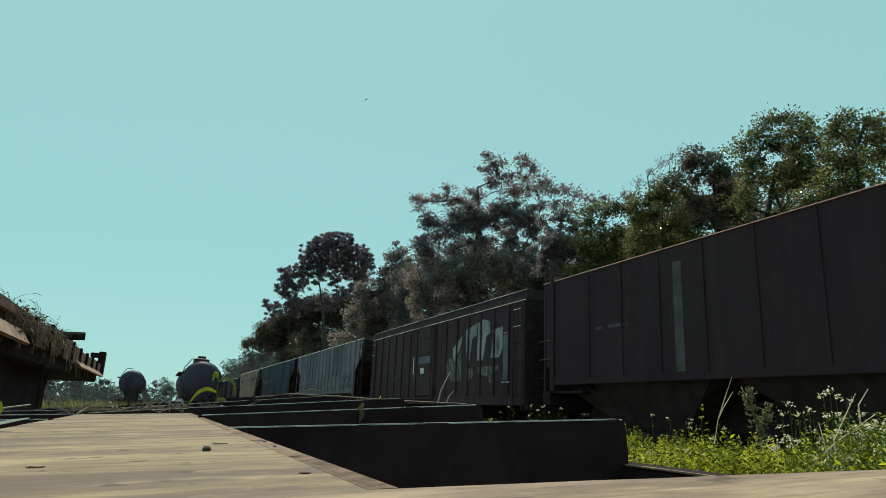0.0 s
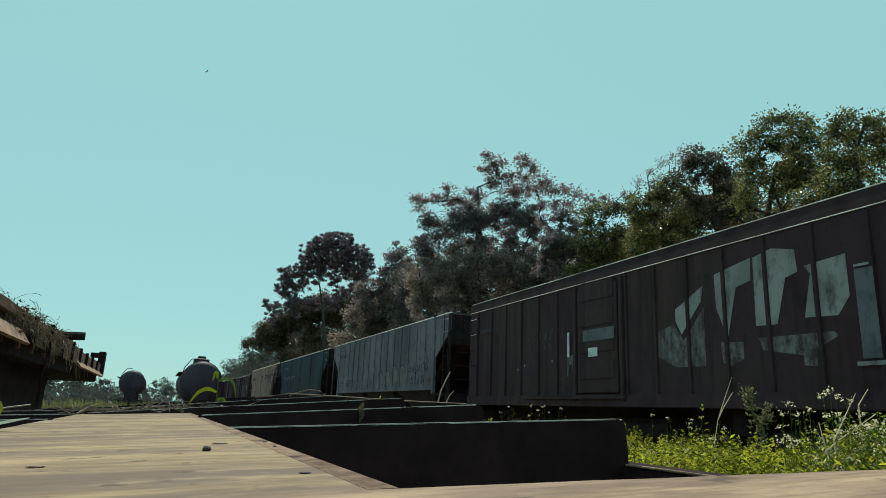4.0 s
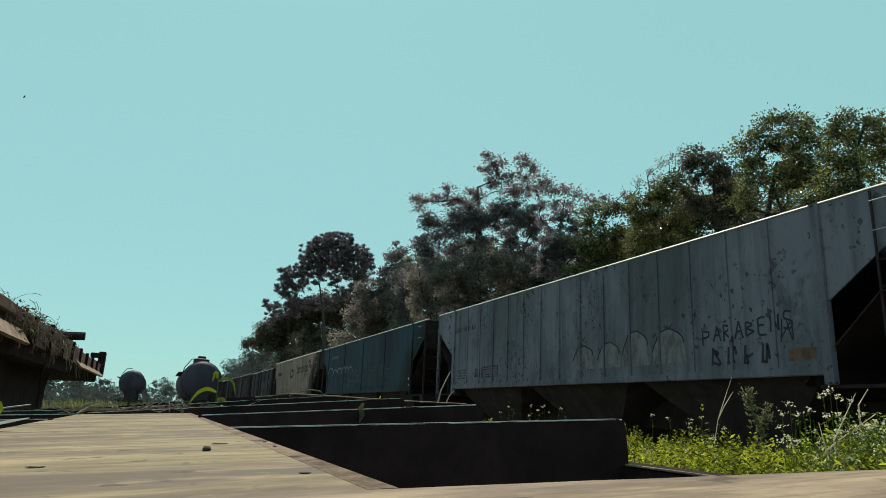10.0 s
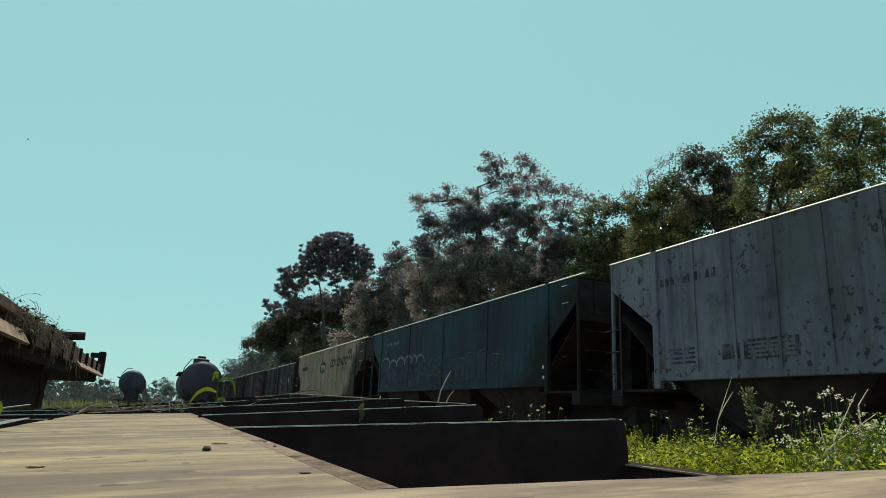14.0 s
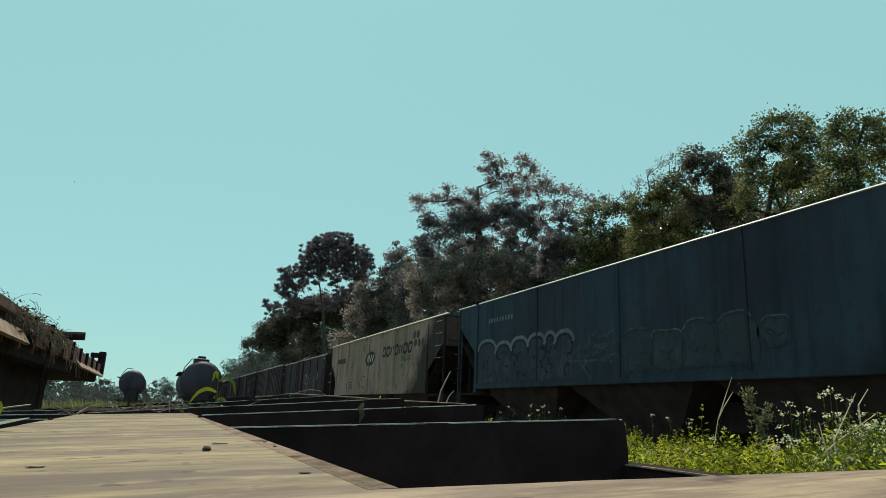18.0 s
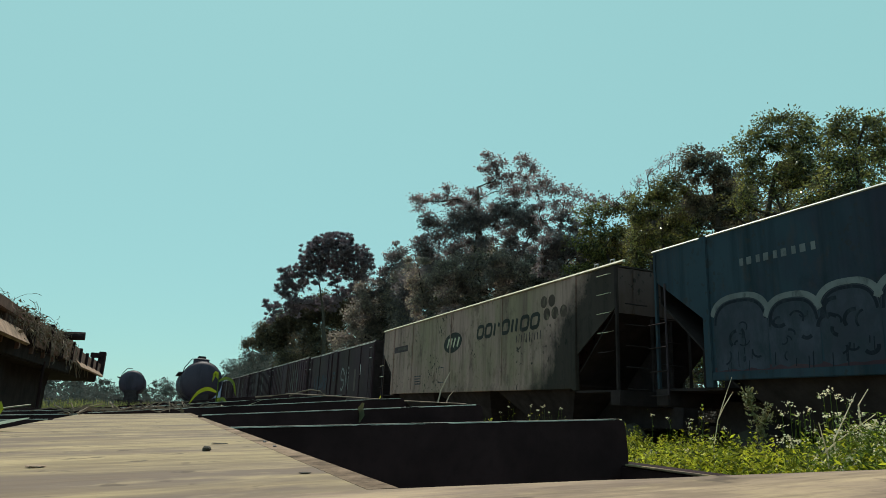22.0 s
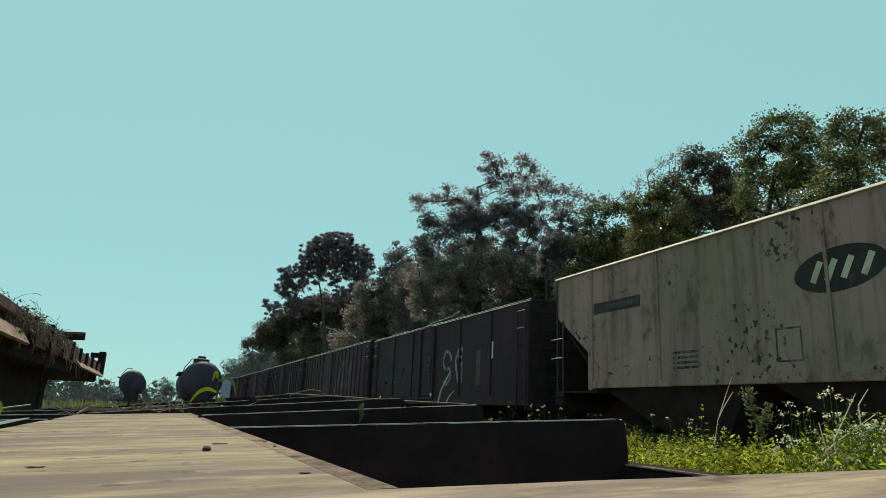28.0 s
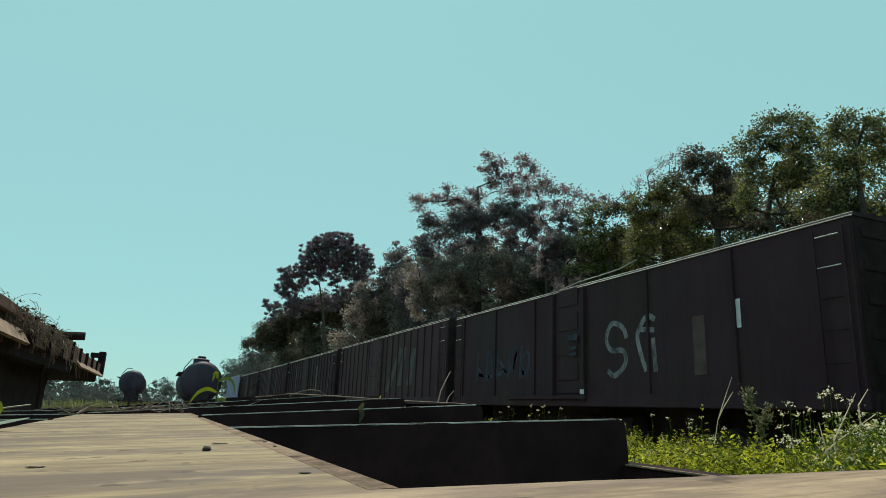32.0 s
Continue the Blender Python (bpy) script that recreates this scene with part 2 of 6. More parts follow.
# leaves coloured dark to keep the view under the train black
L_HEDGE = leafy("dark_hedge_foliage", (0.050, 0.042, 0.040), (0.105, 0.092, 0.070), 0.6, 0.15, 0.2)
L_WEED = leafy("weed_leaves", (0.080, 0.095, 0.007), (0.92, 0.88, 0.07), 0.5, 0.48, 0.25)
L_HERB = leafy("herb_leaves", (0.085, 0.125, 0.012), (0.46, 0.52, 0.075), 0.42, 0.45)
L_FLOWER = leafy("pale_flowers", (0.88, 0.76, 0.52), (0.95, 0.86, 0.64), 0.7, 0.55)
L_YELLOW = leafy("yellow_flowers", (0.6, 0.45, 0.04), (0.7, 0.6, 0.15), 0.6, 0.4)
L_STRAW = leafy("dry_stalks", (0.42, 0.36, 0.26), (0.6, 0.52, 0.4), 0.7, 0.2)
# lightened towards blue-grey: distance haze put into the leaf colour
L_FAR = leafy("hazed_distant_foliage", (0.105, 0.112, 0.112), (0.160, 0.165, 0.150), 0.8, 0.3, 0.1)


# ---------------------------------------------------------------- mesh helpers
def part(name, bm, material, parent=None, label="", at=(0, 0, 0)):
    mesh = bpy.data.meshes.new(name)
    bm.to_mesh(mesh)
    bm.free()
    mesh.materials.append(material)
    ob = new(name, mesh)
    ob.location = at
    if parent:
        ob.parent = parent
    if label:
        tagged(ob, label)
    return ob


def box(bm, x0, x1, y0, y1, z0, z1, bevel=0.0):
    m = bmesh.ops.create_cube(bm, size=1)
    for v in m["verts"]:
        v.co = Vector((x0 + (v.co.x + 0.5) * (x1 - x0), y0 + (v.co.y + 0.5) * (y1 - y0), z0 + (v.co.z + 0.5) * (z1 - z0)))
    if bevel:
        edges = {e for v in m["verts"] for e in v.link_edges}
        bmesh.ops.bevel(bm, geom=list(edges), offset=bevel, segments=2, affect="EDGES")
    return bm


def boxes(*rows, bevel=0.0):
    bm = bmesh.new()
    for r in rows:
        box(bm, *r, bevel=bevel)
    return bm


def tube(bm, pts, radii, sides=6):
    """A tapered tube along a line of points."""
    pts = [Vector(p) for p in pts]
    rings = []
    for i, p in enumerate(pts):
        way = (pts[min(i + 1, len(pts) - 1)] - pts[max(i - 1, 0)]).normalized()
        side = way.orthogonal().normalized()
        other = way.cross(side)
        r = radii[i] if isinstance(radii, (list, tuple)) else radii
        rings.append([bm.verts.new(p + (side * math.cos(a) + other * math.sin(a)) * r)
                      for a in (2 * math.pi * k / sides for k in range(sides))])
    for a, b in zip(rings, rings[1:]):
        for k in range(sides):
            bm.faces.new((a[k], a[(k + 1) % sides], b[(k + 1) % sides], b[k]))
    bm.faces.new(rings[0][::-1])
    bm.faces.new(rings[-1])
    return bm


def slab(bm, outline, x0, x1):
    """A plate with an outline in the (y, z) plane, from x0 to x1."""
    a = [bm.verts.new((x0, y, z)) for y, z in outline]
    b = [bm.verts.new((x1, y, z)) for y, z in outline]
    bm.faces.new(a), bm.faces.new(b[::-1])
    n = len(outline)
    for i in range(n):
        bm.faces.new((a[i], b[i], b[(i + 1) % n], a[(i + 1) % n]))
    bmesh.ops.recalc_face_normals(bm, faces=bm.faces)
    return bm


def disc(bm, y, z, r, x0, x1, sides=24, squash=1.0, lean=0.0):
    return slab(bm, [(y + r * math.cos(a) + lean * r * squash * math.sin(a), z + r * squash * math.sin(a))
                     for a in (2 * math.pi * k / sides for k in range(sides))], x0, x1)


def ribbon(bm, line, width, x0, x1):
    """A painted stroke along a line of (y, z) points."""
    pts = [Vector((0, *p)) for p in line]
    if 4 <= len(pts) <= 13:
        fine = []
        for i in range(len(pts) - 1):
            a, b, c, d = pts[max(i - 1, 0)], pts[i], pts[i + 1], pts[min(i + 2, len(pts) - 1)]
            fine += [0.5 * (2 * b + (c - a) * u + (2 * a - 5 * b + 4 * c - d) * u * u + (3 * b - a - 3 * c + d) * u ** 3) for u in (0, 0.25, 0.5, 0.75)]
        pts = fine + [pts[-1]]
    left, right = [], []
    for i, p in enumerate(pts):
        way = (pts[min(i + 1, len(pts) - 1)] - pts[max(i - 1, 0)]).normalized()
        off = Vector((0, -way.z, way.y)) * width / 2
        left.append(p + off), right.append(p - off)
    layer = x1 + 0.005 * len(bm.faces)
    row = [(bm.verts.new((layer, a.y, a.z)), bm.verts.new((layer, b.y, b.z))) for a, b in zip(left, right)]
    for (a, b), (c, d) in zip(row, row[1:]):
        bm.faces.new((a, b, d, c))
    return bm


def from_arrays(name, verts, faces, material, parent=None):
    mesh = bpy.data.meshes.new(name)
    mesh.from_pydata(verts.tolist() if hasattr(verts, "tolist") else verts, [], faces.tolist() if hasattr(faces, "tolist") else faces)
    mesh.materials.append(material)
    ob = new(name, mesh)
    if parent:
        ob.parent = parent
    return ob


def leaves(name, centres, size, material, parent, rng, wide=0.5, up=0.3, fold=0.25, way=None):
    """Many small folded leaf blades, one at each centre, turned at random."""
    n = len(centres)
    if way is None:
        way = rng.normal(size=(n, 3))
        way[:, 2] *= 0.8
    way /= np.linalg.norm(way, axis=1)[:, None]
    nrm = rng.normal(size=(n, 3)) + np.array([0, 0, up])
    side = np.cross(way, nrm)
    side /= np.linalg.norm(side, axis=1)[:, None] + 1e-9
    nrm = np.cross(side, way)
    s = (size * rng.uniform(0.6, 1.4, n))[:, None]
    tip, base = centres + way * s * 0.5, centres - way * s * 0.5
    a = centres + side * s * wide * 0.5 + nrm * s * fold * 0.5
    b = centres - side * s * wide * 0.5 + nrm * s * fold * 0.5
    verts = np.stack([base, a, tip, b], 1).reshape(-1, 3)
    i = np.arange(n)[:, None] * 4
    faces = np.concatenate([i + np.array([[0, 1, 2]]), i + np.array([[0, 2, 3]])], 1).reshape(-1, 3)
    return from_arrays(name, verts, faces, material, parent)


# ---------------------------------------------------------------- ground and tracks
TRAIN_X, RAIL_Z = 8.95, 0.60


def ground():
    xs = [-2500, -400, -120, -40, -12, -6, -3, 0, 3, 5.6, 6.9, 11.0, 12.2, 14, 20, 40, 120, 400, 2500]
    ys = [-2500, -300, -80, -20, -8, 0, 6, 12, 20, 32, 50, 80, 120, 200, 400, 1000, 2500]
    rng = random.Random(3)

    def height(x, y):
        if 6.5 < x < 11.5:
            return RAIL_Z - 0.34
        near = abs(x) < 30 and -20 < y < 130
        return rng.uniform(-0.05, 0.06) if near else 0.0
    verts = [(x, y, height(x, y)) for y in ys for x in xs]
    w = len(xs)
    faces = [(j * w + i, j * w + i + 1, (j + 1) * w + i + 1, (j + 1) * w + i) for j in range(len(ys) - 1) for i in range(w - 1)]
    tagged(from_arrays("ground", verts, faces, M_SOIL), "weedy bare ground of a railway yard", "ground", kind="structure")


def track(x, z, y0, y1, name, label, detail=True):
    root = tagged(new(name), label, "railway track", kind="structure")
    bed = bmesh.new()
    n = 60
    rows = []
    for i in range(n + 1):
        y = y0 + (y1 - y0) * i / n
        rows.append([bed.verts.new((x + dx, y, z + dz)) for dx, dz in ((-2.3, -0.45), (-1.35, -0.2), (1.35, -0.2), (2.3, -0.45))])
    for a, b in zip(rows, rows[1:]):
        for k in range(3):
            bed.faces.new((a[k], a[k + 1], b[k + 1], b[k]))
    part("ballast_bed", bed, M_BALLAST, root)
    for dx in (-0.535, 0.535):
        rail = boxes((x + dx - 0.035, x + dx + 0.035, y0, y1, z - 0.035, z), (x + dx - 0.01, x + dx + 0.01, y0, y1, z - 0.11, z - 0.034),
                     (x + dx - 0.06, x + dx + 0.06, y0, y1, z - 0.13, z - 0.108))
        part("rail", rail, M_WHEEL, root)
    if detail:
        mesh = bpy.data.meshes.new("sleeper")
        bm = boxes((-1.0, 1.0, -0.11, 0.11, -0.15, 0), bevel=0.015)
        bm.to_mesh(mesh)
        bm.free()
        mesh.materials.append(M_OLDWOOD)
        y = -4.0
        while y < 40:
            s = new("sleeper", mesh)
            s.location, s.parent = (x, y, z - 0.13), root
            y += 0.62
    return root


ground()
track(TRAIN_X, RAIL_Z, -95, 190, "track_main", "main line track on raised ballast under the goods train")
track(-0.08, 0.15, -12, 40, "track_siding", "overgrown siding under the bare flat wagon", False)


# ---------------------------------------------------------------- goods train
def travelled(t):
    """Metres that the train has rolled after t seconds."""
    return 2.241 * t - 0.00749 * t * t + 0.0000483 * t ** 3


WHEEL_R = 0.40
wagons, wheelsets = [], []


def wheelset_mesh():
    bm = bmesh.new()
    for s in (-1, 1):
        disc_pts = [(WHEEL_R * math.cos(a), WHEEL_R * math.sin(a)) for a in (2 * math.pi * k / 24 for k in range(24))]
        slab(bm, disc_pts, s * 0.47, s * 0.60)
        slab(bm, [(y * 1.07, z * 1.07) for y, z in disc_pts], s * 0.47, s * 0.495)
        slab(bm, [(y * 0.35, z * 0.35) for y, z in disc_pts], s * 0.58, s * 0.66)
        for k in range(5):
            a = 2 * math.pi * k / 5
            slab(bm, [(0.25 * math.cos(a) + 0.05 * math.cos(b), 0.25 * math.sin(a) + 0.05 * math.sin(b)) for b in (0, 1.57, 3.14, 4.71)], s * 0.6, s * 0.612)
    tube(bm, [(-0.9, 0, 0), (0.9, 0, 0)], 0.075, 10)
    mesh = bpy.data.meshes.new("wheelset")
    bm.to_mesh(mesh)
    bm.free()
    mesh.materials.append(M_WHEEL)
    return mesh


WHEELSET = wheelset_mesh()


def bogie(root, y):
    bm = boxes((-0.9, 0.9, y - 0.2, y + 0.2, 0.42, 0.66), bevel=0.03)
    for s in (-1, 1):
        slab(bm, [(y - 1.15, 0.36), (y - 1.15, 0.52), (y - 0.55, 0.68), (y + 0.55, 0.68), (y + 1.15, 0.52), (y + 1.15, 0.36),
                  (y + 0.95, 0.32), (y + 0.4, 0.20), (y - 0.4, 0.20), (y - 0.95, 0.32)], s * 0.78 - 0.07, s * 0.78 + 0.07)
    frame_part = part("bogie_frame", bm, M_UNDER, root)
    for s in (-1, 1):
        for k in (-0.14, 0.14):
            part("spring", tube(bmesh.new(), [(s * 0.9, y + k, 0.24), (s * 0.9, y + k, 0.50)], 0.06, 8), M_UNDER, frame_part)
    for k in (-0.87, 0.87):
        w = new("wheelset", WHEELSET)
        w.parent, w.location = frame_part, (0, y + k, WHEEL_R)
        wheelsets.append((w, y + k))


def running_gear(root, length, floor):
    bm = boxes((-0.18, 0.18, 0.1, length - 0.1, floor - 0.55, floor - 0.05), bevel=0.01)
    part("centre_sill", bm, M_UNDER, root)
    for y, s in ((0, -1), (length, 1)):
        bm = boxes((-0.11, 0.11, y - 0.06 if s > 0 else y - 0.28, y + 0.28 if s > 0 else y + 0.06, 0.62, 0.84), bevel=0.03)
        box(bm, -0.16, 0.16, y + s * 0.24 - 0.07, y + s * 0.24 + 0.07, 0.60, 0.90, bevel=0.04)
        part("coupler", bm, M_BLACKEND, root)
    bogie(root, 2.0)
    bogie(root, length - 2.0)


def place_wagon(root, front):
    root.location = (TRAIN_X, front, RAIL_Z)
    wagons.append((root, front))


def disc_across(x, y, z, r):
    """A spoked hand wheel that faces along the track."""
    bm = tube(bmesh.new(), [(x + r * math.cos(a), y, z + r * math.sin(a)) for a in (2 * math.pi * k / 16 for k in range(17))], 0.014, 5)
    for k in range(3):
        a = math.pi * k / 3
        tube(bm, [(x - r * math.cos(a), y, z - r * math.sin(a)), (x + r * math.cos(a), y, z + r * math.sin(a))], 0.01, 4)
    return bm


def hopper(front, length, paint, label, rim_r=0.009, ribs=0.82, sill=1.62, rim=M_RIM, posts=(1.24, 1.24), cut=(3.22, 2.38), end_paint=None, bright=2, inset=0.08, grabs=(0.14, 0.34)):
    """A covered grain hopper: ribbed sides cut away at the ends, slope sheets, ladders, chutes."""
    root = tagged(new("hopper_wagon"), label, "freight wagon", "wagons of the goods train")
    top, lo, hi = 3.71, posts[0], length - posts[1]
    H = 1.35
    for s in (-1, 1):
        x0, x1 = s * H - 0.012, s * H + 0.012
        bm = slab(bmesh.new(), [(inset - 0.03, top), (inset - 0.03, cut[0]), (lo, cut[1]), (lo, sill), (hi, sill), (hi, cut[1]), (length - 0.05, cut[0]), (length - 0.05, top)], x0, x1)
        sheet = part("side_sheet", bm, paint, root)
        y = lo + ribs
        while y < hi - 0.3:
            part("rib", boxes((x0 - 0.022 if s < 0 else x1, x0 if s < 0 else x1 + 0.022, y - 0.022, y + 0.022, sill + 0.02, top - 0.02)), paint, sheet)
            y += ribs
        for y in (lo, hi):
            part("side_post", boxes((s * H - 0.045, s * H + 0.045, y - 0.075, y + 0.075, 1.40, top + 0.02), bevel=0.012), paint, sheet)
        lip = bmesh.new()
        ends = [[lip.verts.new((s * (H + p), yy, top + q)) for p, q in ((0.012, -0.006), (0.012 + 2.2 * rim_r, 0.0), (0.012 + 2.2 * rim_r, 0.006), (0.012, 0.006 + 2.4 * rim_r), (-0.02, 0.006 + 2.4 * rim_r), (-0.02, -0.006))] for yy in (max(0.02, inset - 0.25), length - 0.02)]
        lip.faces.new(ends[0]), lip.faces.new(ends[1][::-1])
        for j in range(6):
            lip.faces.new((ends[0][j], ends[1][j], ends[1][(j + 1) % 6], ends[0][(j + 1) % 6]))
        bmesh.ops.recalc_face_normals(lip, faces=lip.faces)
        part("top_rim", lip, rim, root)
        part("side_sill", boxes((s * H - 0.04, s * H + 0.04, lo - 0.05, hi + 0.05, sill - 0.10, sill + 0.02), bevel=0.01), paint, root)
        for y in (inset, length - 0.08):
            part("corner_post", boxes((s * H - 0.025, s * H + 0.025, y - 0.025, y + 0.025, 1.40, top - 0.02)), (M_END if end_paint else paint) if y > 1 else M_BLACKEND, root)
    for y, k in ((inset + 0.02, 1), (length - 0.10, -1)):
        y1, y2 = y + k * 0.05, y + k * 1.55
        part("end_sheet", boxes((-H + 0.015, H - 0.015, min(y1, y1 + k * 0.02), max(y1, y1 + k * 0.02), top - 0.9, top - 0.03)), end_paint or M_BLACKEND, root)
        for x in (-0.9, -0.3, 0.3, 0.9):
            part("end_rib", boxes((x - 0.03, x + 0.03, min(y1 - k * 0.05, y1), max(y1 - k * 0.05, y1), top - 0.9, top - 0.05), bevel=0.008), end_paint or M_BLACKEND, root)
        # black carries the shade on this downward face
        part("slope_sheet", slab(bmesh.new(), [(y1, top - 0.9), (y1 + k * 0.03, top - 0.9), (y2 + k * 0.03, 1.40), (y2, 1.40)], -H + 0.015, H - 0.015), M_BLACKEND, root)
        # added black plate that blocks the bright view through the open end
        part("blocking_web", slab(bmesh.new(), [(y1 + k * 0.02, 1.40), (y1 + k * 0.02, top - 0.95), (y2, 1.41)], -0.02, 0.02), M_BLACKEND, root)
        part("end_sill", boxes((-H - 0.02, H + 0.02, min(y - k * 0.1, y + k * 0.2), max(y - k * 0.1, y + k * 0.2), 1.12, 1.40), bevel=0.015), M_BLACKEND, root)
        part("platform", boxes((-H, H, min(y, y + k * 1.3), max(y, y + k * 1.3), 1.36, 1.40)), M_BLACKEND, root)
        part("brake_wheel", disc_across(0.95, y - k * 0.06, 2.5, 0.24), M_DARKSTEEL, root)
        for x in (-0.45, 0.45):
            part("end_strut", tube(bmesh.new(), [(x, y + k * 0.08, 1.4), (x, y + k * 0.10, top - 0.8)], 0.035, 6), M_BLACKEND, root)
        if k > 0 and grabs[0] < 0.3:
            for yy in grabs:
                part("ladder_rail", boxes((-H - 0.05, -H - 0.03, yy - 0.012, yy + 0.012, 1.3, top - 0.02)), M_DARKSTEEL, root)
        if k < 0:
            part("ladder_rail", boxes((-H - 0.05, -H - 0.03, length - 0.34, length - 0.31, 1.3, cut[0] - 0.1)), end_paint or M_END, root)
            for j in range(4):
                z = 2.45 - 0.39 * j
                # pale upper rungs stand in for the ones the sun catches
                part("ladder_rung", tube(bmesh.new(), [(-H - 0.06, length + 0.08, z), (-H - 0.06, length - 0.34, z + 0.01)], 0.010, 6), rim if j < 2 and end_paint else M_BLACKEND, root)
        if k > 0:
            ga, gb = grabs
            for j in range(5):
                z = top - 0.17 - 0.365 * j
                # first irons coloured pale as if sunlit, the rest dark as if shaded
                part("grab_iron", tube(bmesh.new(), [(-H + 0.02, ga, z + 0.03), (-H - 0.08, ga + 0.01, z), (-H - 0.08, gb - 0.01, z), (-H + 0.02, gb, z + 0.03)], 0.007, 6), rim if j < bright else M_DARKSTEEL, root)
        for j in range(5):
            z = top - 0.75 - 0.385 * j
            part("grab_iron", tube(bmesh.new(), [(-H + 0.1, y - k * 0.14, z), (-H + 0.6, y - k * 0.14, z)], 0.012, 6), M_BLACKEND, root)
    roof = bmesh.new()
    slab(roof, [(inset + 0.05, top - 0.02), (inset + 0.05, top + 0.01), (length - 0.1, top + 0.01), (length - 0.1, top - 0.02)], -H + 0.05, H - 0.05)
    roof_part = part("roof", roof, paint, root)
    part("running_board", boxes((-0.3, 0.3, inset + 0.15, length - 0.1, top + 0.02, top + 0.05)), M_UNDER, roof_part)
    for j in range(5):
        y = length * (j + 0.5) / 5
        part("hatch", boxes((-0.95, -0.4, y - 0.7, y + 0.7, top + 0.01, top + 0.035), bevel=0.01), paint, roof_part)
    for j in range(3):
        y = lo + (hi - lo) * (j + 0.5) / 3
        w = (hi - lo) / 6.3
        bm = bmesh.new()
        t = [bm.verts.new((sx * (H - 0.05), y + sy * w, sill)) for sx, sy in ((-1, -1), (1, -1), (1, 1), (-1, 1))]
        b = [bm.verts.new((sx * 0.45, y + sy * 0.4, 0.45)) for sx, sy in ((-1, -1), (1, -1), (1, 1), (-1, 1))]
        bm.faces.new(t), bm.faces.new(b[::-1])
        for i in range(4):
            bm.faces.new((t[i], b[i], b[(i + 1) % 4], t[(i + 1) % 4]))
        bmesh.ops.recalc_face_normals(bm, faces=bm.faces)
        part("chute", bm, M_UNDER, root)
    running_gear(root, length, 1.3)
    place_wagon(root, front)
    return root


def boxcar(front, length, paint, label, top=3.50, roof_rise=0.25, ribs=0.75, door=(5.0, 7.2), floor=1.30, eave=M_EAVE, rise_in=0.015, relief=0.06):
    """A boxcar: ribbed steel sides, a sliding door on tracks, low roof with a running board."""
    root = tagged(new("boxcar"), label, "freight wagon", "wagons of the goods train")
    H = 1.35
    for s in (-1, 1):
        x = s * H
        sheet = part("side_sheet", slab(bmesh.new(), [(0.03, floor), (0.03, top), (length - 0.03, top), (length - 0.03, floor)], x - 0.012, x + 0.012), paint, root)
        y = 0.05
        while y < length:
            if not door[0] - 0.15 < y < door[1] + 0.15:
                part("rib", boxes((x - 0.05, x + 0.05, y - 0.03, y + 0.03, floor, top - 0.03), bevel=0.008), paint, sheet)
            y += ribs
        part("side_sill", boxes((x - 0.055, x + 0.055, 0, length, floor - 0.2, floor + 0.02), bevel=0.01), paint, root)
        part("eave_gutter", tube(bmesh.new(), [(x + s * 0.03, 0, top), (x + s * 0.03, length, top)], 0.009, 8), eave, root)
        leaf = part("sliding_door", boxes((x - relief - 0.015, x + relief + 0.015, door[0], door[1], floor + 0.05, top - 0.12), bevel=0.01), paint, root)
        for k in range(4):
            z = floor + 0.3 + k * 0.5
            part("door_panel", boxes((x - relief - 0.03, x + relief + 0.03, door[0] + 0.1, door[1] - 0.1, z, z + 0.36), bevel=0.012), paint, leaf)
        for y in (door[0] - 0.1, door[1] + 0.1):
            part("door_post", boxes((x - 0.09, x + 0.09, y - 0.05, y + 0.05, floor - 0.1, top - 0.05), bevel=0.01), paint, root)
        part("door_track", boxes((x - 0.11, x + 0.11, door[0] - 0.2, door[1] + 2.0, floor - 0.06, floor)), paint, root)
    for y, k in ((0.03, -1), (length - 0.03, 1)):
        # ends near-black whatever the wagon's paint
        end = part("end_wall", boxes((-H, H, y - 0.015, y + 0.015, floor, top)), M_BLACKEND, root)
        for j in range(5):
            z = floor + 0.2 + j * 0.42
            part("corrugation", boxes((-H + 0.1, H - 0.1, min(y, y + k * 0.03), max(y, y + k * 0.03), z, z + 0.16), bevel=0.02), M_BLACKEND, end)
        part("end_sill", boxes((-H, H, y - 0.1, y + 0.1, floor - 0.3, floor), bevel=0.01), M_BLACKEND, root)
        ladder = part("ladder", boxes((-H - 0.07, -H - 0.05, y - k * 0.1 - 0.012, y - k * 0.1 + 0.012, floor - 0.3, top - 0.1),
                                      (-H - 0.07, -H - 0.05, y - k * 0.5 - 0.012, y - k * 0.5 + 0.012, floor - 0.3, top - 0.1)), paint, root)
        for j in range(6):
            z = top - 0.2 - j * 0.4
            # top two rungs pale for sun glints, lower ones dark for shade
            part("rung", tube(bmesh.new(), [(-H - 0.08, y - k * 0.14, z), (-H - 0.08, y - k * 0.46, z)], 0.008, 6), eave if j < 2 else M_BLACKEND, ladder)
    bm = bmesh.new()
    prof = [(-H - 0.03, top), (-H + rise_in, top + roof_rise), (0, top + roof_rise + 0.05), (H - rise_in, top + roof_rise), (H + 0.03, top)]
    rows = [[bm.verts.new((x, y, z)) for x, z in prof] for y in (0, length)]
    for k in range(4):
        bm.faces.new((rows[0][k], rows[0][k + 1], rows[1][k + 1], rows[1][k]))
    bm.faces.new(rows[0][::-1]), bm.faces.new(rows[1])
    bm.faces.new((rows[0][0], rows[1][0], rows[1][4], rows[0][4]))
    bmesh.ops.recalc_face_normals(bm, faces=bm.faces)
    # darker than the wagon's paint, to cut the sky light on the roof
    roof = part("roof", bm, M_DARKSTEEL, root, "roof darkened to offset the sky light on it")
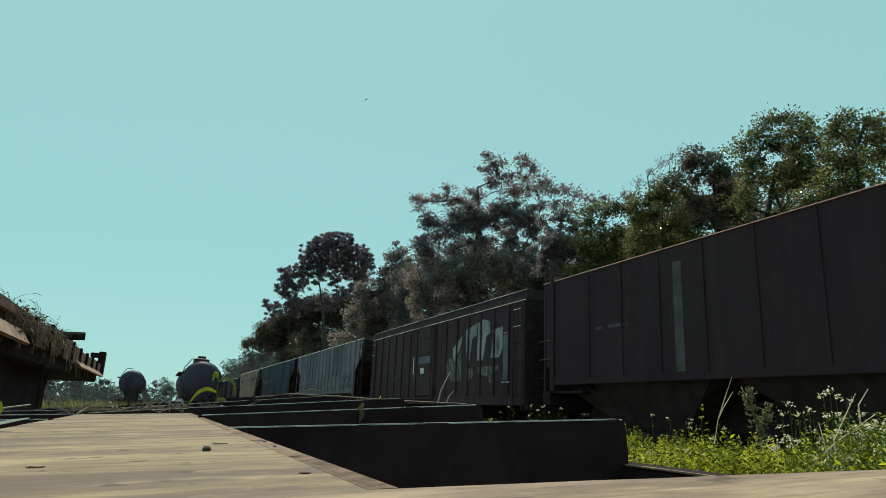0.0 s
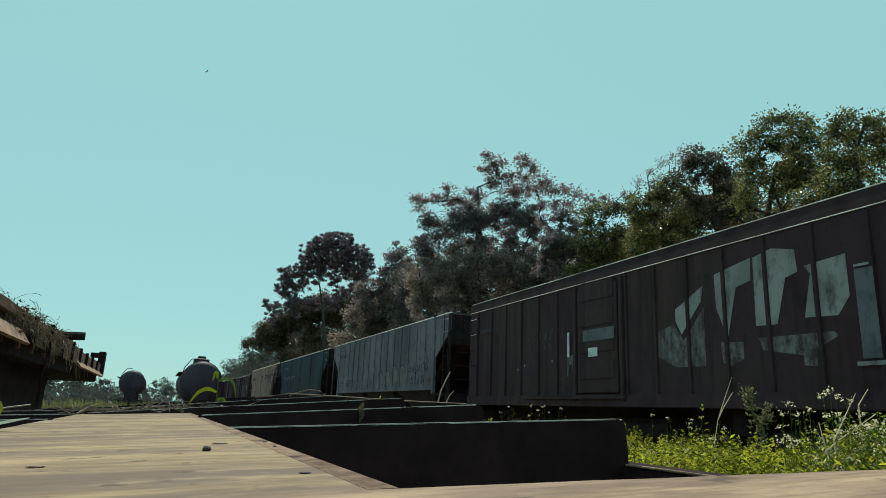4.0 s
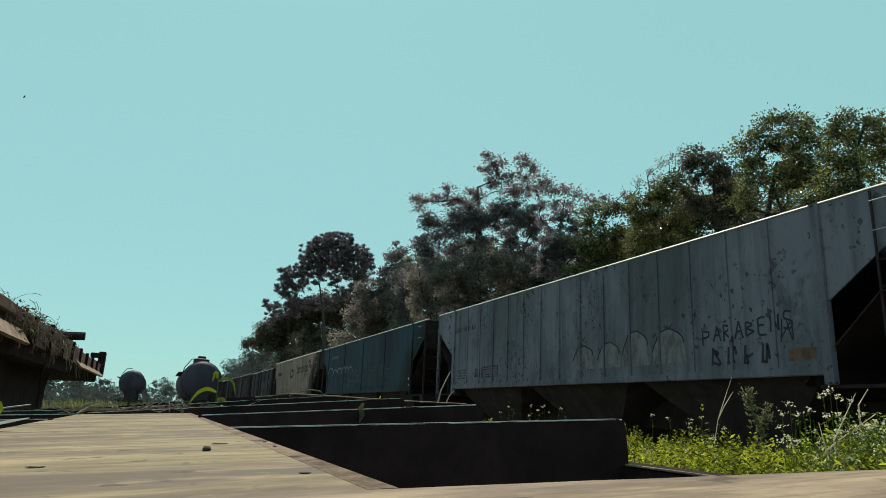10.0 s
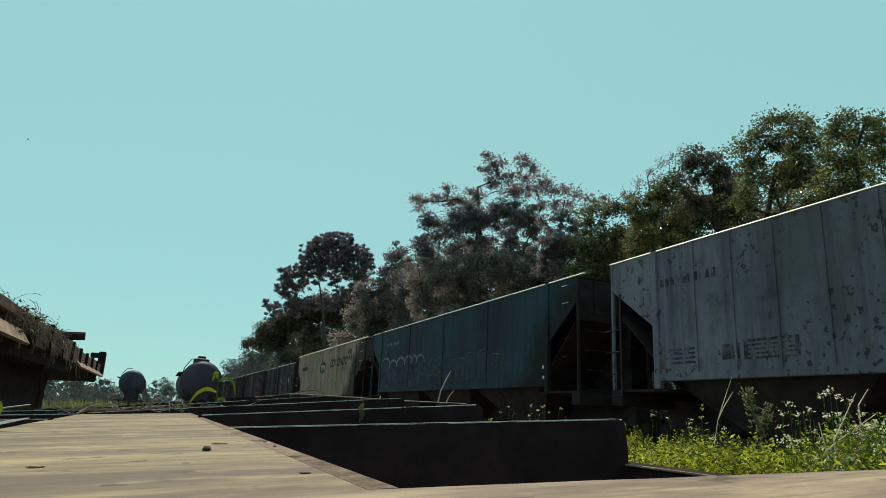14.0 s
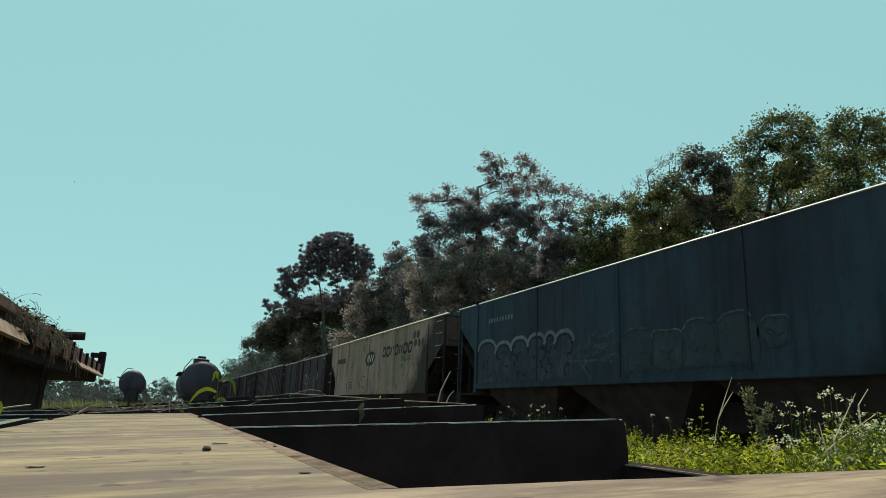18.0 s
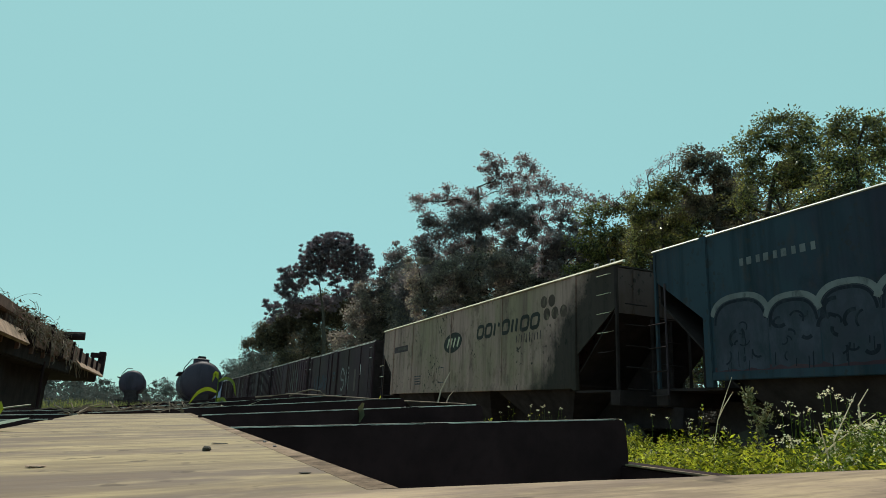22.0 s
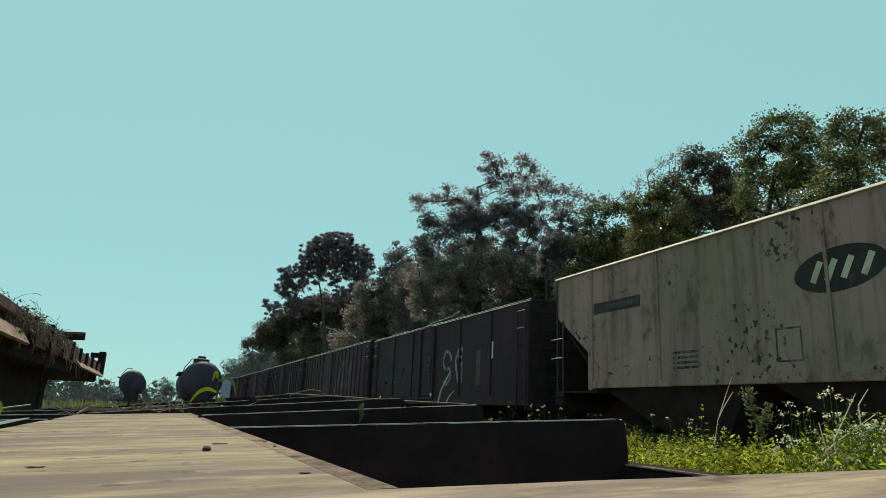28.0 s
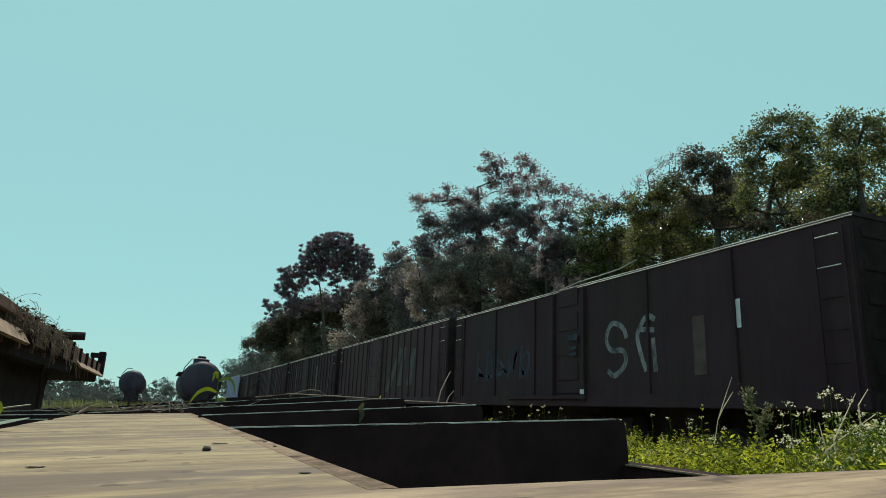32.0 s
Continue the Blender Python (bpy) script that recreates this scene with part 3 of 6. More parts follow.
    for s in (-1, 1):
        part("roof_edge", tube(bmesh.new(), [(s * (H - rise_in), 0.02, top + roof_rise), (s * (H - rise_in), length - 0.02, top + roof_rise)], 0.009, 8), eave, roof)
    for j in range(int(length / 1.5)):
        y = 0.75 + j * 1.5
        part("roof_seam", boxes((-0.85, 0.85, y - 0.02, y + 0.02, top + roof_rise - 0.01, top + roof_rise + 0.06)), paint, roof)
    part("running_board", boxes((-0.25, 0.25, 0.1, length - 0.1, top + roof_rise + 0.07, top + roof_rise + 0.1)), M_RIM, roof)
    part("air_reservoir", tube(bmesh.new(), [(-0.5, length / 2 - 0.8, 0.78), (-0.5, length / 2 + 0.8, 0.78)], 0.2, 12), M_UNDER, root)
    part("brake_beam", boxes((-0.9, 0.9, 3.2, 3.5, 0.75, 1.1), bevel=0.03), M_UNDER, root)
    running_gear(root, length, floor - 0.05)
    place_wagon(root, front)
    return root


FACE = -1.35  # the wagon side that the camera sees


def paint_on(root, name, bm, material, label="", dx=0.0):
    """A painted mark, a few millimetres proud of the wagon's side."""
    for v in bm.verts:
        v.co.x = FACE - 0.0145 - dx - 0.0012 * v.co.x
    return part(name, bm, material, root, label)


def marks(rows, dx=0.0):
    bm = bmesh.new()
    for y0, y1, z0, z1 in rows:
        slab(bm, [(y0, z0), (y0, z1), (y1, z1), (y1, z0)], 0, 1)
    return bm


def bubble_letters(root, y0, y1, z0, z1, count, seed, fill, outline, square=0.75, halo=0.035, dx=0.0, contour=None):
    """A faded sprayed piece: fat crowded letters with dark contours and a pale halo over their tops."""
    rng = random.Random(seed)
    w = (y1 - y0) / count
    for i in range(count):
        body, line, dark = bmesh.new(), bmesh.new(), bmesh.new()
        c, h = y0 + w * (i + 0.5 + rng.uniform(-0.08, 0.08)), (z1 - z0) * rng.uniform(0.78, 1.0)
        half = w * rng.uniform(0.50, 0.60)
        phase, waist = rng.uniform(0, 6.28), rng.uniform(0.05, 0.2)
        n, pts = 28, []
        for k in range(n):
            a = 2 * math.pi * k / n
            ca, sa = math.cos(a), math.sin(a)
            pinch = 1 - waist * (1 - min(1, abs(sa) * 1.6)) * (1 if ca > 0 else 0.6)
            r = 1 + 0.06 * math.sin(3 * a + phase) + 0.05 * math.sin(5 * a + 2 * phase)
            pts.append((c + abs(ca) ** square * math.copysign(1, ca) * half * r * pinch, z0 + h * 0.5 + abs(sa) ** (square + 0.15) * math.copysign(1, sa) * h * 0.5 * r))
        slab(body, pts, 0, 1 + 0.6 * (i % 2))
        ring = pts + pts[:1]
        start = rng.randint(2, 4)
        ribbon(line, [(y, z + 0.03) for y, z in ring[start:rng.randint(10, 13)]], halo, 0, 1)
        ribbon(dark, ring, 0.055, 0, 1)
        for k in range(3):
            yy, zz, q, a0 = c + rng.uniform(-0.25, 0.25) * w, z0 + h * rng.uniform(0.15, 0.7), half * rng.uniform(0.3, 0.6), rng.uniform(0, 6.28)
            ribbon(dark, [(yy + q * math.cos(a0 + 0.5 * m), zz + q * 0.8 * math.sin(a0 + 0.5 * m)) for m in range(rng.randint(4, 7))], rng.choice((0.03, 0.045)), 0, 1)
        for k in range(2):
            yy = c + rng.uniform(-0.4, 0.4) * w
            ribbon(dark, [(yy, z0 + 0.1), (yy + 0.01, z0 - rng.uniform(0.0, 0.08))], 0.02, 0, 1)
        letter = paint_on(root, "graffiti_letter", body, fill, "faded blue-grey sprayed letter", dx)
        paint_on(letter, "contour", dark, contour or M_NAVY, "dark sprayed contour", dx + 0.0015 + 0.0011 * (i % 2))
        paint_on(letter, "halo", line, outline, "pale sprayed halo", dx + 0.0055)


def throw_up(root, letters, z0, seed):
    """A row of fat letters that lean on each other: blue-grey fill, dark inner contours and a broad pale outline over the tops."""
    rng = random.Random(seed)
    for i, (ya, yb, top) in enumerate(letters):
        c, half, shoulder = (ya + yb) / 2, (ya - yb) / 2, top - 0.42

        def arch(grow, n=18, lo=0.0, hi=math.pi):
            return [(c + (half + grow) * abs(math.cos(a)) ** 0.75 * math.copysign(1, math.cos(a)), shoulder + (top - shoulder + grow) * math.sin(a) ** 0.75)
                    for a in (lo + (hi - lo) * k / n for k in range(n + 1))]
        fill = arch(0.0)
        wave = [(yb + 0.02 + (ya - yb - 0.04) * k / 6, z0 + rng.uniform(-0.04, 0.03)) for k in range(7)]
        letter = paint_on(root, "graffiti_letter", slab(bmesh.new(), fill + wave, 0, 1 + 0.5 * (i % 2)), M_PALE, "faded blue-grey sprayed letter")
        dark = ribbon(bmesh.new(), arch(-0.03, 16, 0.1, 3.0), 0.04, 0, 1)
        for _ in range(9):
            cy, zz, a0, r = c + rng.uniform(-0.7, 0.7) * half, z0 + rng.uniform(0.12, 0.68), rng.uniform(0, 6.28), rng.uniform(0.05, 0.17)
            ribbon(dark, [(cy + r * math.cos(a0 + 0.45 * k), zz + 0.9 * r * math.sin(a0 + 0.45 * k)) for k in range(rng.randint(4, 8))], rng.choice((0.02, 0.03, 0.05)), 0, 1)
        for _ in range(6):
            yy, zz = c + rng.uniform(-0.85, 0.85) * half, z0 + rng.uniform(0.0, 0.3)
            ribbon(dark, [(yy, zz), (yy + 0.01, zz - rng.uniform(0.08, 0.25))], 0.014, 0, 1)
        paint_on(letter, "contour", dark, M_NAVY, "dark sprayed contour", 0.0016 + 0.0011 * (i % 2))
        cap = bmesh.new()
        inner, outer = arch(0.005, 20, 0.35, 2.75), arch(0.085, 20, 0.35, 2.75)
        row = [(cap.verts.new((1, *a)), cap.verts.new((1, *b))) for a, b in zip(inner, outer)]
        for (a, b), (d, e) in zip(row, row[1:]):
            cap.faces.new((a, b, e, d))
        paint_on(letter, "halo", cap, M_HALO, "pale sprayed outline", 0.0055 + 0.0004 * i)


def tangle(root, y0, y1, z0, z1, n, seed, material):
    """A knot of short curved sprayed strokes."""
    rng = random.Random(seed)
    bm = bmesh.new()
    for _ in range(n):
        y, z, a = rng.uniform(y0, y1), rng.uniform(z0, z1), rng.uniform(0, 6.28)
        pts = [(y, z)]
        for k in range(4):
            a += rng.uniform(-1.0, 1.0)
            pts.append((pts[-1][0] + 0.07 * math.cos(a), pts[-1][1] + 0.07 * math.sin(a)))
        ribbon(bm, pts, rng.choice((0.014, 0.02, 0.026)), 0, 1)
    ribbon(bm, [(y1, z0 + 0.08), (y0 * 0.5 + y1 * 0.5, z0 + 0.03), (y0, z0 + 0.12)], 0.03, 0, 1)
    paint_on(root, "graffiti_tag", bm, material, "illegible tangle of sprayed strokes")


def scrawl(root, y0, z0, h, n, seed, material, width=0.03, slant=0.12, step=0.75):
    """A hand-sprayed tag: angular strokes that cannot be read."""
    rng = random.Random(seed)
    bm = bmesh.new()
    for i in range(n):
        y = y0 - i * h * step
        pts = [(y, z0 + rng.uniform(0, 0.2) * h)]
        for k in range(4):
            pts.append((y - h * rng.uniform(0.1, 0.65), z0 + h * rng.uniform(0.0, 1.0)))
        ribbon(bm, pts, width, 0, 1)
        ribbon(bm, [(y, z0), (y - slant * h, z0 + h)], width, 0, 1)
    paint_on(root, "graffiti_tag", bm, material, "illegible sprayed tag")


STROKES = {"P": ((0, 0, 0, 1), (0, 1, 0.6, 0.9), (0.6, 0.9, 0.55, 0.6), (0.55, 0.6, 0, 0.5)), "A": ((0, 0, 0.35, 1), (0.35, 1, 0.65, 0), (0.12, 0.38, 0.6, 0.4)),
           "R": ((0, 0, 0, 1), (0, 1, 0.6, 0.85), (0.6, 0.85, 0, 0.5), (0.1, 0.5, 0.65, 0)), "B": ((0, 0, 0, 1), (0, 1, 0.5, 0.8), (0.5, 0.8, 0, 0.55), (0, 0.55, 0.62, 0.3), (0.62, 0.3, 0, 0)),
           "E": ((0.55, 0.95, 0, 0.9), (0, 0.9, 0, 0.05), (0, 0.05, 0.6, 0), (0, 0.5, 0.45, 0.52)), "N": ((0, 0, 0.03, 1), (0.03, 1, 0.58, 0.05), (0.58, 0.05, 0.6, 1)),
           "S": ((0.6, 0.9, 0.1, 0.95), (0.1, 0.95, 0.05, 0.6), (0.05, 0.6, 0.6, 0.4), (0.6, 0.4, 0.5, 0.05), (0.5, 0.05, 0, 0.1))}


def hand_tag(root, word, y0, z0, h, step):
    """A word sprayed by hand in thin uneven strokes; y falls along the word."""
    rng = random.Random(3)
    for i, ch in enumerate(word):
        bm = bmesh.new()
        y, z, k = y0 - i * step, z0 + rng.uniform(-0.02, 0.03) + 0.012 * i, h * rng.uniform(0.85, 1.1)
        for a, b, c, d in STROKES[ch]:
            mid = ((a + c) / 2 + rng.uniform(-0.05, 0.05), (b + d) / 2 + rng.uniform(-0.05, 0.05))
            ribbon(bm, [(y - h * 0.95 * p, z + k * q) for p, q in ((a, b), mid, (c, d))], 0.03, 0, 1)
        paint_on(root, "tag_letter", bm, M_INK, "black sprayed letter")


def grey_hopper():
    w = hopper(26.07, 13.87, M_GREY, "light grey covered hopper wagon, rust-spotted and tagged with graffiti", ribs=0.75, grabs=(0.13, 0.48))
    hand_tag(w, "PARABENS", 3.28, 2.03, 0.235, 0.205)
    scrawl(w, 3.12, 1.72, 0.26, 4, 2, M_INK, 0.04, step=1.15)
    scrawl(w, 1.9, 1.98, 0.30, 1, 5, M_INK, 0.02)
    for y, r, h in ((4.85, 0.35, 0.60), (4.03, 0.38, 0.56), (5.6, 0.34, 0.46), (6.4, 0.35, 0.45)):
        curve = [(y + r * math.cos(a) + 0.02 * math.sin(7 * a), 1.8 + h * math.sin(a) ** 0.7) for a in (math.pi * k / 14 for k in range(15))]
        fill = paint_on(w, "graffiti_letter", slab(bmesh.new(), curve, 0, 1), M_FADEBROWN, "faded brown sprayed arch", -0.002)
        paint_on(fill, "outline", ribbon(bmesh.new(), curve[1:13], 0.028, 0, 1), M_INK, "dark sprayed outline")
    for i, wide in enumerate((0.09, 0.08, 0.08, 0.0, 0.05, 0.04, 0.09, 0.03, 0.08, 0.09, 0.0, 0.0, 0.03)):
        if wide:
            y = 12.50 - 0.125 * i
            paint_on(w, "number_bar", marks([(y - wide, y, 3.07, 3.21)]), M_GROUPGREY)
    panel = paint_on(w, "data_panel", marks([(9.95, 10.85, 1.78, 2.06)]), M_GROUPGREY, "dark grey data panel")
    for i in range(4):
        paint_on(panel, "data_line", marks([(10.02, 10.40, 1.81 + 0.06 * i, 1.84 + 0.06 * i), (10.45, 10.78, 1.81 + 0.06 * i, 1.84 + 0.06 * i)]), M_GREY, "", 0.003)
    paint_on(w, "data_plate", marks([(10.92, 11.25, 1.80, 2.02)]), M_GROUPGREY, "dark plate")
    for i in range(4):
        paint_on(w, "data_line", marks([(11.75, 12.0, 1.78 + 0.07 * i, 1.815 + 0.07 * i), (12.06, 12.32, 1.78 + 0.07 * i, 1.815 + 0.07 * i)]), M_GROUPGREY)
    paint_on(w, "rust_plate", marks([(12.48, 12.6, 1.72, 1.88)]), M_RUST, "rusty patch")
    paint_on(w, "rust_plate", marks([(1.4, 1.8, 1.72, 1.88)]), M_RUST, "rusty plate")


def teal_hopper():
    w = hopper(40.62, 14.3, M_TEAL, "teal green covered hopper wagon with large faded graffiti", ribs=2.86, sill=1.60, posts=(1.5, 1.2), inset=0.36, grabs=(0.64, 0.84))
    throw_up(w, ((12.98, 12.02, 2.66), (12.02, 11.24, 2.55), (11.24, 10.46, 2.60), (10.46, 9.73, 2.61), (9.73, 9.34, 2.60), (9.34, 8.66, 2.58)), 1.66, 7)
    tangle(w, 7.35, 8.75, 1.92, 2.45, 46, 9, M_DIMHALO)
    tail = ribbon(bmesh.new(), [(8.84, 1.99), (8.6, 1.98), (8.42, 1.93), (8.22, 1.72), (8.08, 1.60)], 0.035, 0, 1)
    ribbon(tail, [(8.6, 1.98), (8.1, 1.97), (7.6, 1.93), (7.3, 1.90)], 0.03, 0, 1)
    paint_on(w, "graffiti_tag", tail, M_DIMHALO, "pale sprayed underline with a hanging tail", 0.003)
    bubble_letters(w, 4.25, 7.05, 1.70, 2.50, 4, 11, M_MUTE, M_DIMHALO, 0.55, 0.03, contour=M_MURK)
    bubble_letters(w, 3.7, 4.15, 1.95, 2.36, 1, 12, M_MUTE, M_DIMHALO, 0.75, 0.02, contour=M_MURK)
    for r in ((1.63, 1.70, 1.88, 1.95), (1.61, 1.68, 1.67, 1.73)):
        paint_on(w, "sticker", marks([r]), M_WHITE, "small white sticker")
    paint_on(w, "rusty_band", marks([(8.6, 13.0, 1.615, 1.69)]), M_UMBER, "rusty brown band", -0.001)
    for i in range(9):
        paint_on(w, "number_bar", marks([(11.2 + 0.145 * i, 11.265 + 0.145 * i + 0.02 * (i % 2), 3.13, 3.24)]), M_HALO)


def slanted(bm, y, z0, z1, w, lean=0.3):
    """A slanted upright stroke; y falls towards the wagon's front."""
    d = (z1 - z0) * lean
    slab(bm, [(y, z0), (y - w, z0), (y - w - d, z1), (y - d, z1)], 0, 1)
    return bm


def cream_hopper():
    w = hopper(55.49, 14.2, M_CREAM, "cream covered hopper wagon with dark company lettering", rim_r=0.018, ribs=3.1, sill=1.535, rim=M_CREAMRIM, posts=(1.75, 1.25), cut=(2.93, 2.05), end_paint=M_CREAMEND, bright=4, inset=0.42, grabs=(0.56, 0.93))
    for y in (0.5, 1.0):
        part("roof_handhold", tube(bmesh.new(), [(-1.33, y, 3.70), (-1.30, y + 0.03, 3.84), (-1.25, y + 0.2, 3.86), (-1.2, y + 0.3, 3.73)], 0.011, 6), M_WHITE, w)
    # company badge and lettering, as plain shapes
    paint_on(w, "badge", disc(bmesh.new(), 7.8, 2.82, 0.62, 0, 1, 32, 0.46, -0.25), M_BADGE, "dark oval badge")
    bm = bmesh.new()
    for y in (8.16, 7.96, 7.74, 7.48):
        ribbon(bm, [(y, 2.69), (y - 0.13, 2.95)], 0.085, 0, 1)
    paint_on(w, "badge_stroke", bm, M_CREAMRIM, "pale slanted strokes", 0.003)
    for i in range(7):
        y = 6.06 - i * 0.455
        bm = bmesh.new()
        lean = lambda pts: [(y + a - 0.22 * b, 2.80 + b) for a, b in pts]
        ring = [(0.165 * abs(math.cos(a)) ** 0.55 * math.copysign(1, math.cos(a)), 0.155 + 0.145 * abs(math.sin(a)) ** 0.55 * math.copysign(1, math.sin(a))) for a in (2 * math.pi * k / 24 for k in range(25))]
        if i in (2, 4):
            ribbon(bm, lean([(0.12, 0.0), (0.12, 0.30)]), 0.10, 0, 1)
            ribbon(bm, lean([(-0.08, 0.0 if i == 4 else 0.2), (-0.08, 0.30)]), 0.10, 0, 1)
        else:
            ribbon(bm, lean(ring), 0.095, 0, 1)
        paint_on(w, "lettering_shape", bm, M_BADGE)
    for i in range(5):
        y = 3.13 + 0.235 * i
        bm = bmesh.new()
        for a, b in ((-0.075, 0.0), (0.045, 0.02)):
            slanted(bm, y + a + 0.03, 2.53, 2.72 - b, 0.03, 0.1)
        paint_on(w, "lettering_bar", bm, M_GREYWORD)
    for y, z, m in ((2.92, 3.33, M_DOT), (2.6, 3.32, M_DOT), (2.8, 3.05, M_DOT), (2.48, 3.04, M_DOT), (2.15, 3.04, M_DOT)):
        paint_on(w, "emblem_dot", disc(bmesh.new(), y, z, 0.135, 0, 1, 20), m)
    plate = paint_on(w, "nameplate", marks([(11.5, 12.85, 2.83, 3.04)]), M_GREYWORD, "dark painted number panel")
    for i, wide in enumerate((0.03, 0.06, 0.06, 0.04, 0.06, 0.03, 0.06, 0.06, 0.06, 0.06, 0.03, 0.06)):
        paint_on(plate, "number_bar", marks([(12.45 - 0.075 * i - wide, 12.45 - 0.075 * i, 2.90, 2.985)]), M_DATA, "", 0.003)
    for i in range(4):
        paint_on(w, "data_line", marks([(10.2, 10.75, 1.7 + 0.08 * i, 1.74 + 0.08 * i)]), M_GROUPGREY)
    for r in ((8.39, 8.79, 1.71, 1.735), (8.39, 8.79, 2.14, 2.165), (8.39, 8.415, 1.735, 2.14), (8.765, 8.79, 1.735, 2.14)):
        paint_on(w, "inspection_frame", marks([r]), M_GROUPGREY)


def brown_boxcar():
    w = boxcar(12.97, 11.82, M_BROWN, "dark brown ribbed boxcar with big white painted letters", door=(5.5, 6.75))
    # large white slanted letters, drawn as plain shapes
    for outline, coat in (([(3.46, 2.96), (4.08, 2.66), (4.09, 2.47), (3.96, 2.24), (3.52, 2.72)], M_BIGWHITE),
                          ([(3.47, 2.62), (3.48, 1.72), (4.10, 1.73), (4.52, 1.92), (4.49, 2.34), (4.13, 2.42), (3.92, 2.14)], M_RUBBED),
                          ([(2.54, 3.22), (3.23, 3.09), (3.22, 2.57), (3.03, 2.10), (2.83, 2.83), (2.56, 2.89)], M_BIGWHITE),
                          ([(2.50, 3.21), (2.18, 3.28), (1.82, 3.19), (1.80, 2.88), (1.99, 2.83), (2.17, 2.22), (2.52, 2.23)], M_BIGWHITE),
                          ([(1.12, 2.99), (1.70, 2.94), (1.62, 2.82), (1.75, 2.26), (1.29, 2.24), (1.12, 2.46)], M_BIGWHITE),
                          ([(2.49, 2.06), (1.37, 2.05), (1.31, 1.99), (1.61, 1.86), (1.63, 1.64), (1.82, 1.65), (1.81, 1.78), (2.43, 1.89)], M_RUBBED),
                          ([(3.17, 2.06), (2.75, 2.03), (2.76, 1.79), (2.99, 1.70), (3.14, 1.75)], M_RUBBED)):
        paint_on(w, "letter_shape", slab(bmesh.new(), outline, 0, 1), coat, "worn white letter", 0.002)
    panel = paint_on(w, "pale_panel", marks([(0.78, 1.01, 1.69, 2.76)]), M_SKYBAND, "pale blue-grey panel", 0.042)
    paint_on(panel, "panel_cap", marks([(0.82, 1.01, 2.79, 2.82)]), M_BIGWHITE, "", 0.042)
    paint_on(panel, "panel_foot", marks([(0.69, 1.09, 1.61, 1.66)]), M_BIGWHITE, "", 0.042)
    paint_on(w, "door_band", marks([(5.56, 6.53, 2.32, 2.54)]), M_SKYBAND, "pale blue band", 0.085)
    paint_on(w, "placard", marks([(6.07, 6.36, 2.02, 2.19)]), M_WHITE, "white paper placard", 0.085)
    paint_on(w, "pale_smear", slab(bmesh.new(), [(7.19, 2.04), (6.95, 2.14), (6.91, 1.69), (6.98, 1.68), (7.04, 1.92), (7.12, 1.92), (7.16, 1.69), (7.20, 1.70)], 0, 1), M_RUBBED, "rubbed pale paint smear", 0.003)
    paint_on(w, "sticker", marks([(7.06, 7.14, 2.06, 2.56)]), M_WHITE, "white reflective strip", 0.04)
    for i in range(9):
        h = 0.22 if i < 4 else 0.17
        paint_on(w, "lettering_bar", slanted(bmesh.new(), 7.42 + 0.22 * i, 2.48, 2.48 + h, 0.05 + 0.03 * (i % 2), 0.35), M_FADED, "", 0.004)
    for i in range(7):
        paint_on(w, "lettering_bar", slanted(bmesh.new(), 7.9 + 0.2 * i, 2.28, 2.38, 0.05, 0.3), M_FADED, "", 0.004)
    for y, z in ((8.3, 2.12), (8.9, 1.98), (7.75, 2.02), (9.2, 1.9)):
        paint_on(w, "chalk_mark", disc(bmesh.new(), y, z, 0.028, 0, 1, 10), M_CHALK, "", 0.004)
    paint_on(w, "blue_scrawl", marks([(8.3, 9.1, 1.82, 1.96)]), M_BLUEMARK, "faded blue scrawl", 0.003)
    paint_on(w, "blue_mark", marks([(10.45, 11.2, 2.92, 3.0)]), M_PALE, "faded blue mark", 0.004)


def black_boxcar():
    w = boxcar(70.72, 11.8, M_BLACK, "black boxcar with two white spray-painted letters", top=3.45, roof_rise=0.05, ribs=1.86, door=(5.7, 6.6), relief=0.02)
    bm = bmesh.new()
    ribbon(bm, [(4.35, 2.3), (4.45, 2.5), (4.75, 2.6), (4.93, 2.35), (4.8, 2.12), (4.45, 2.08), (4.4, 1.85), (4.7, 1.65), (4.9, 1.75)], 0.10, 0, 1)
    paint_on(w, "graffiti_letter", bm, M_CHALK, "white sprayed letter")
    bm = bmesh.new()
    ribbon(bm, [(3.6, 2.55), (3.8, 2.63), (4.05, 2.35), (3.98, 2.0), (3.85, 1.7)], 0.10, 0, 1)
    ribbon(bm, [(4.0, 2.42), (3.62, 2.38)], 0.09, 0, 1)
    ribbon(bm, [(3.66, 2.25), (3.62, 1.68)], 0.10, 0, 1)
    paint_on(w, "graffiti_letter", bm, M_CHALK, "white sprayed letter")
    paint_on(w, "sticker", marks([(1.8, 1.92, 2.24, 2.66)]), M_WHITE, "white reflective strip", 0.002)
    paint_on(w, "faded_patch", marks([(2.5, 2.75, 1.6, 2.5)]), M_GROUPBROWN, "faded paint patch")
    scrawl(w, 10.4, 1.7, 0.75, 5, 31, M_PALE, 0.09)
    paint_on(w, "placard", marks([(5.55, 5.68, 1.33, 1.42)]), M_WHITE, "small white placard", 0.08)
    paint_on(w, "faded_mark", marks([(5.75, 6.1, 2.38, 2.5), (5.8, 6.05, 2.2, 2.26), (5.8, 6.05, 2.08, 2.14)]), M_PALE, "faded mark", 0.08)
    wire = tube(bmesh.new(), [(-1.3, 6.6, 3.52), (-1.32, 5.9, 3.58), (-1.3, 5.2, 3.60), (-1.3, 4.6, 3.62), (-1.3, 4.1, 3.70)], 0.012, 5)
    part("loose_wire", wire, M_RIM, w)


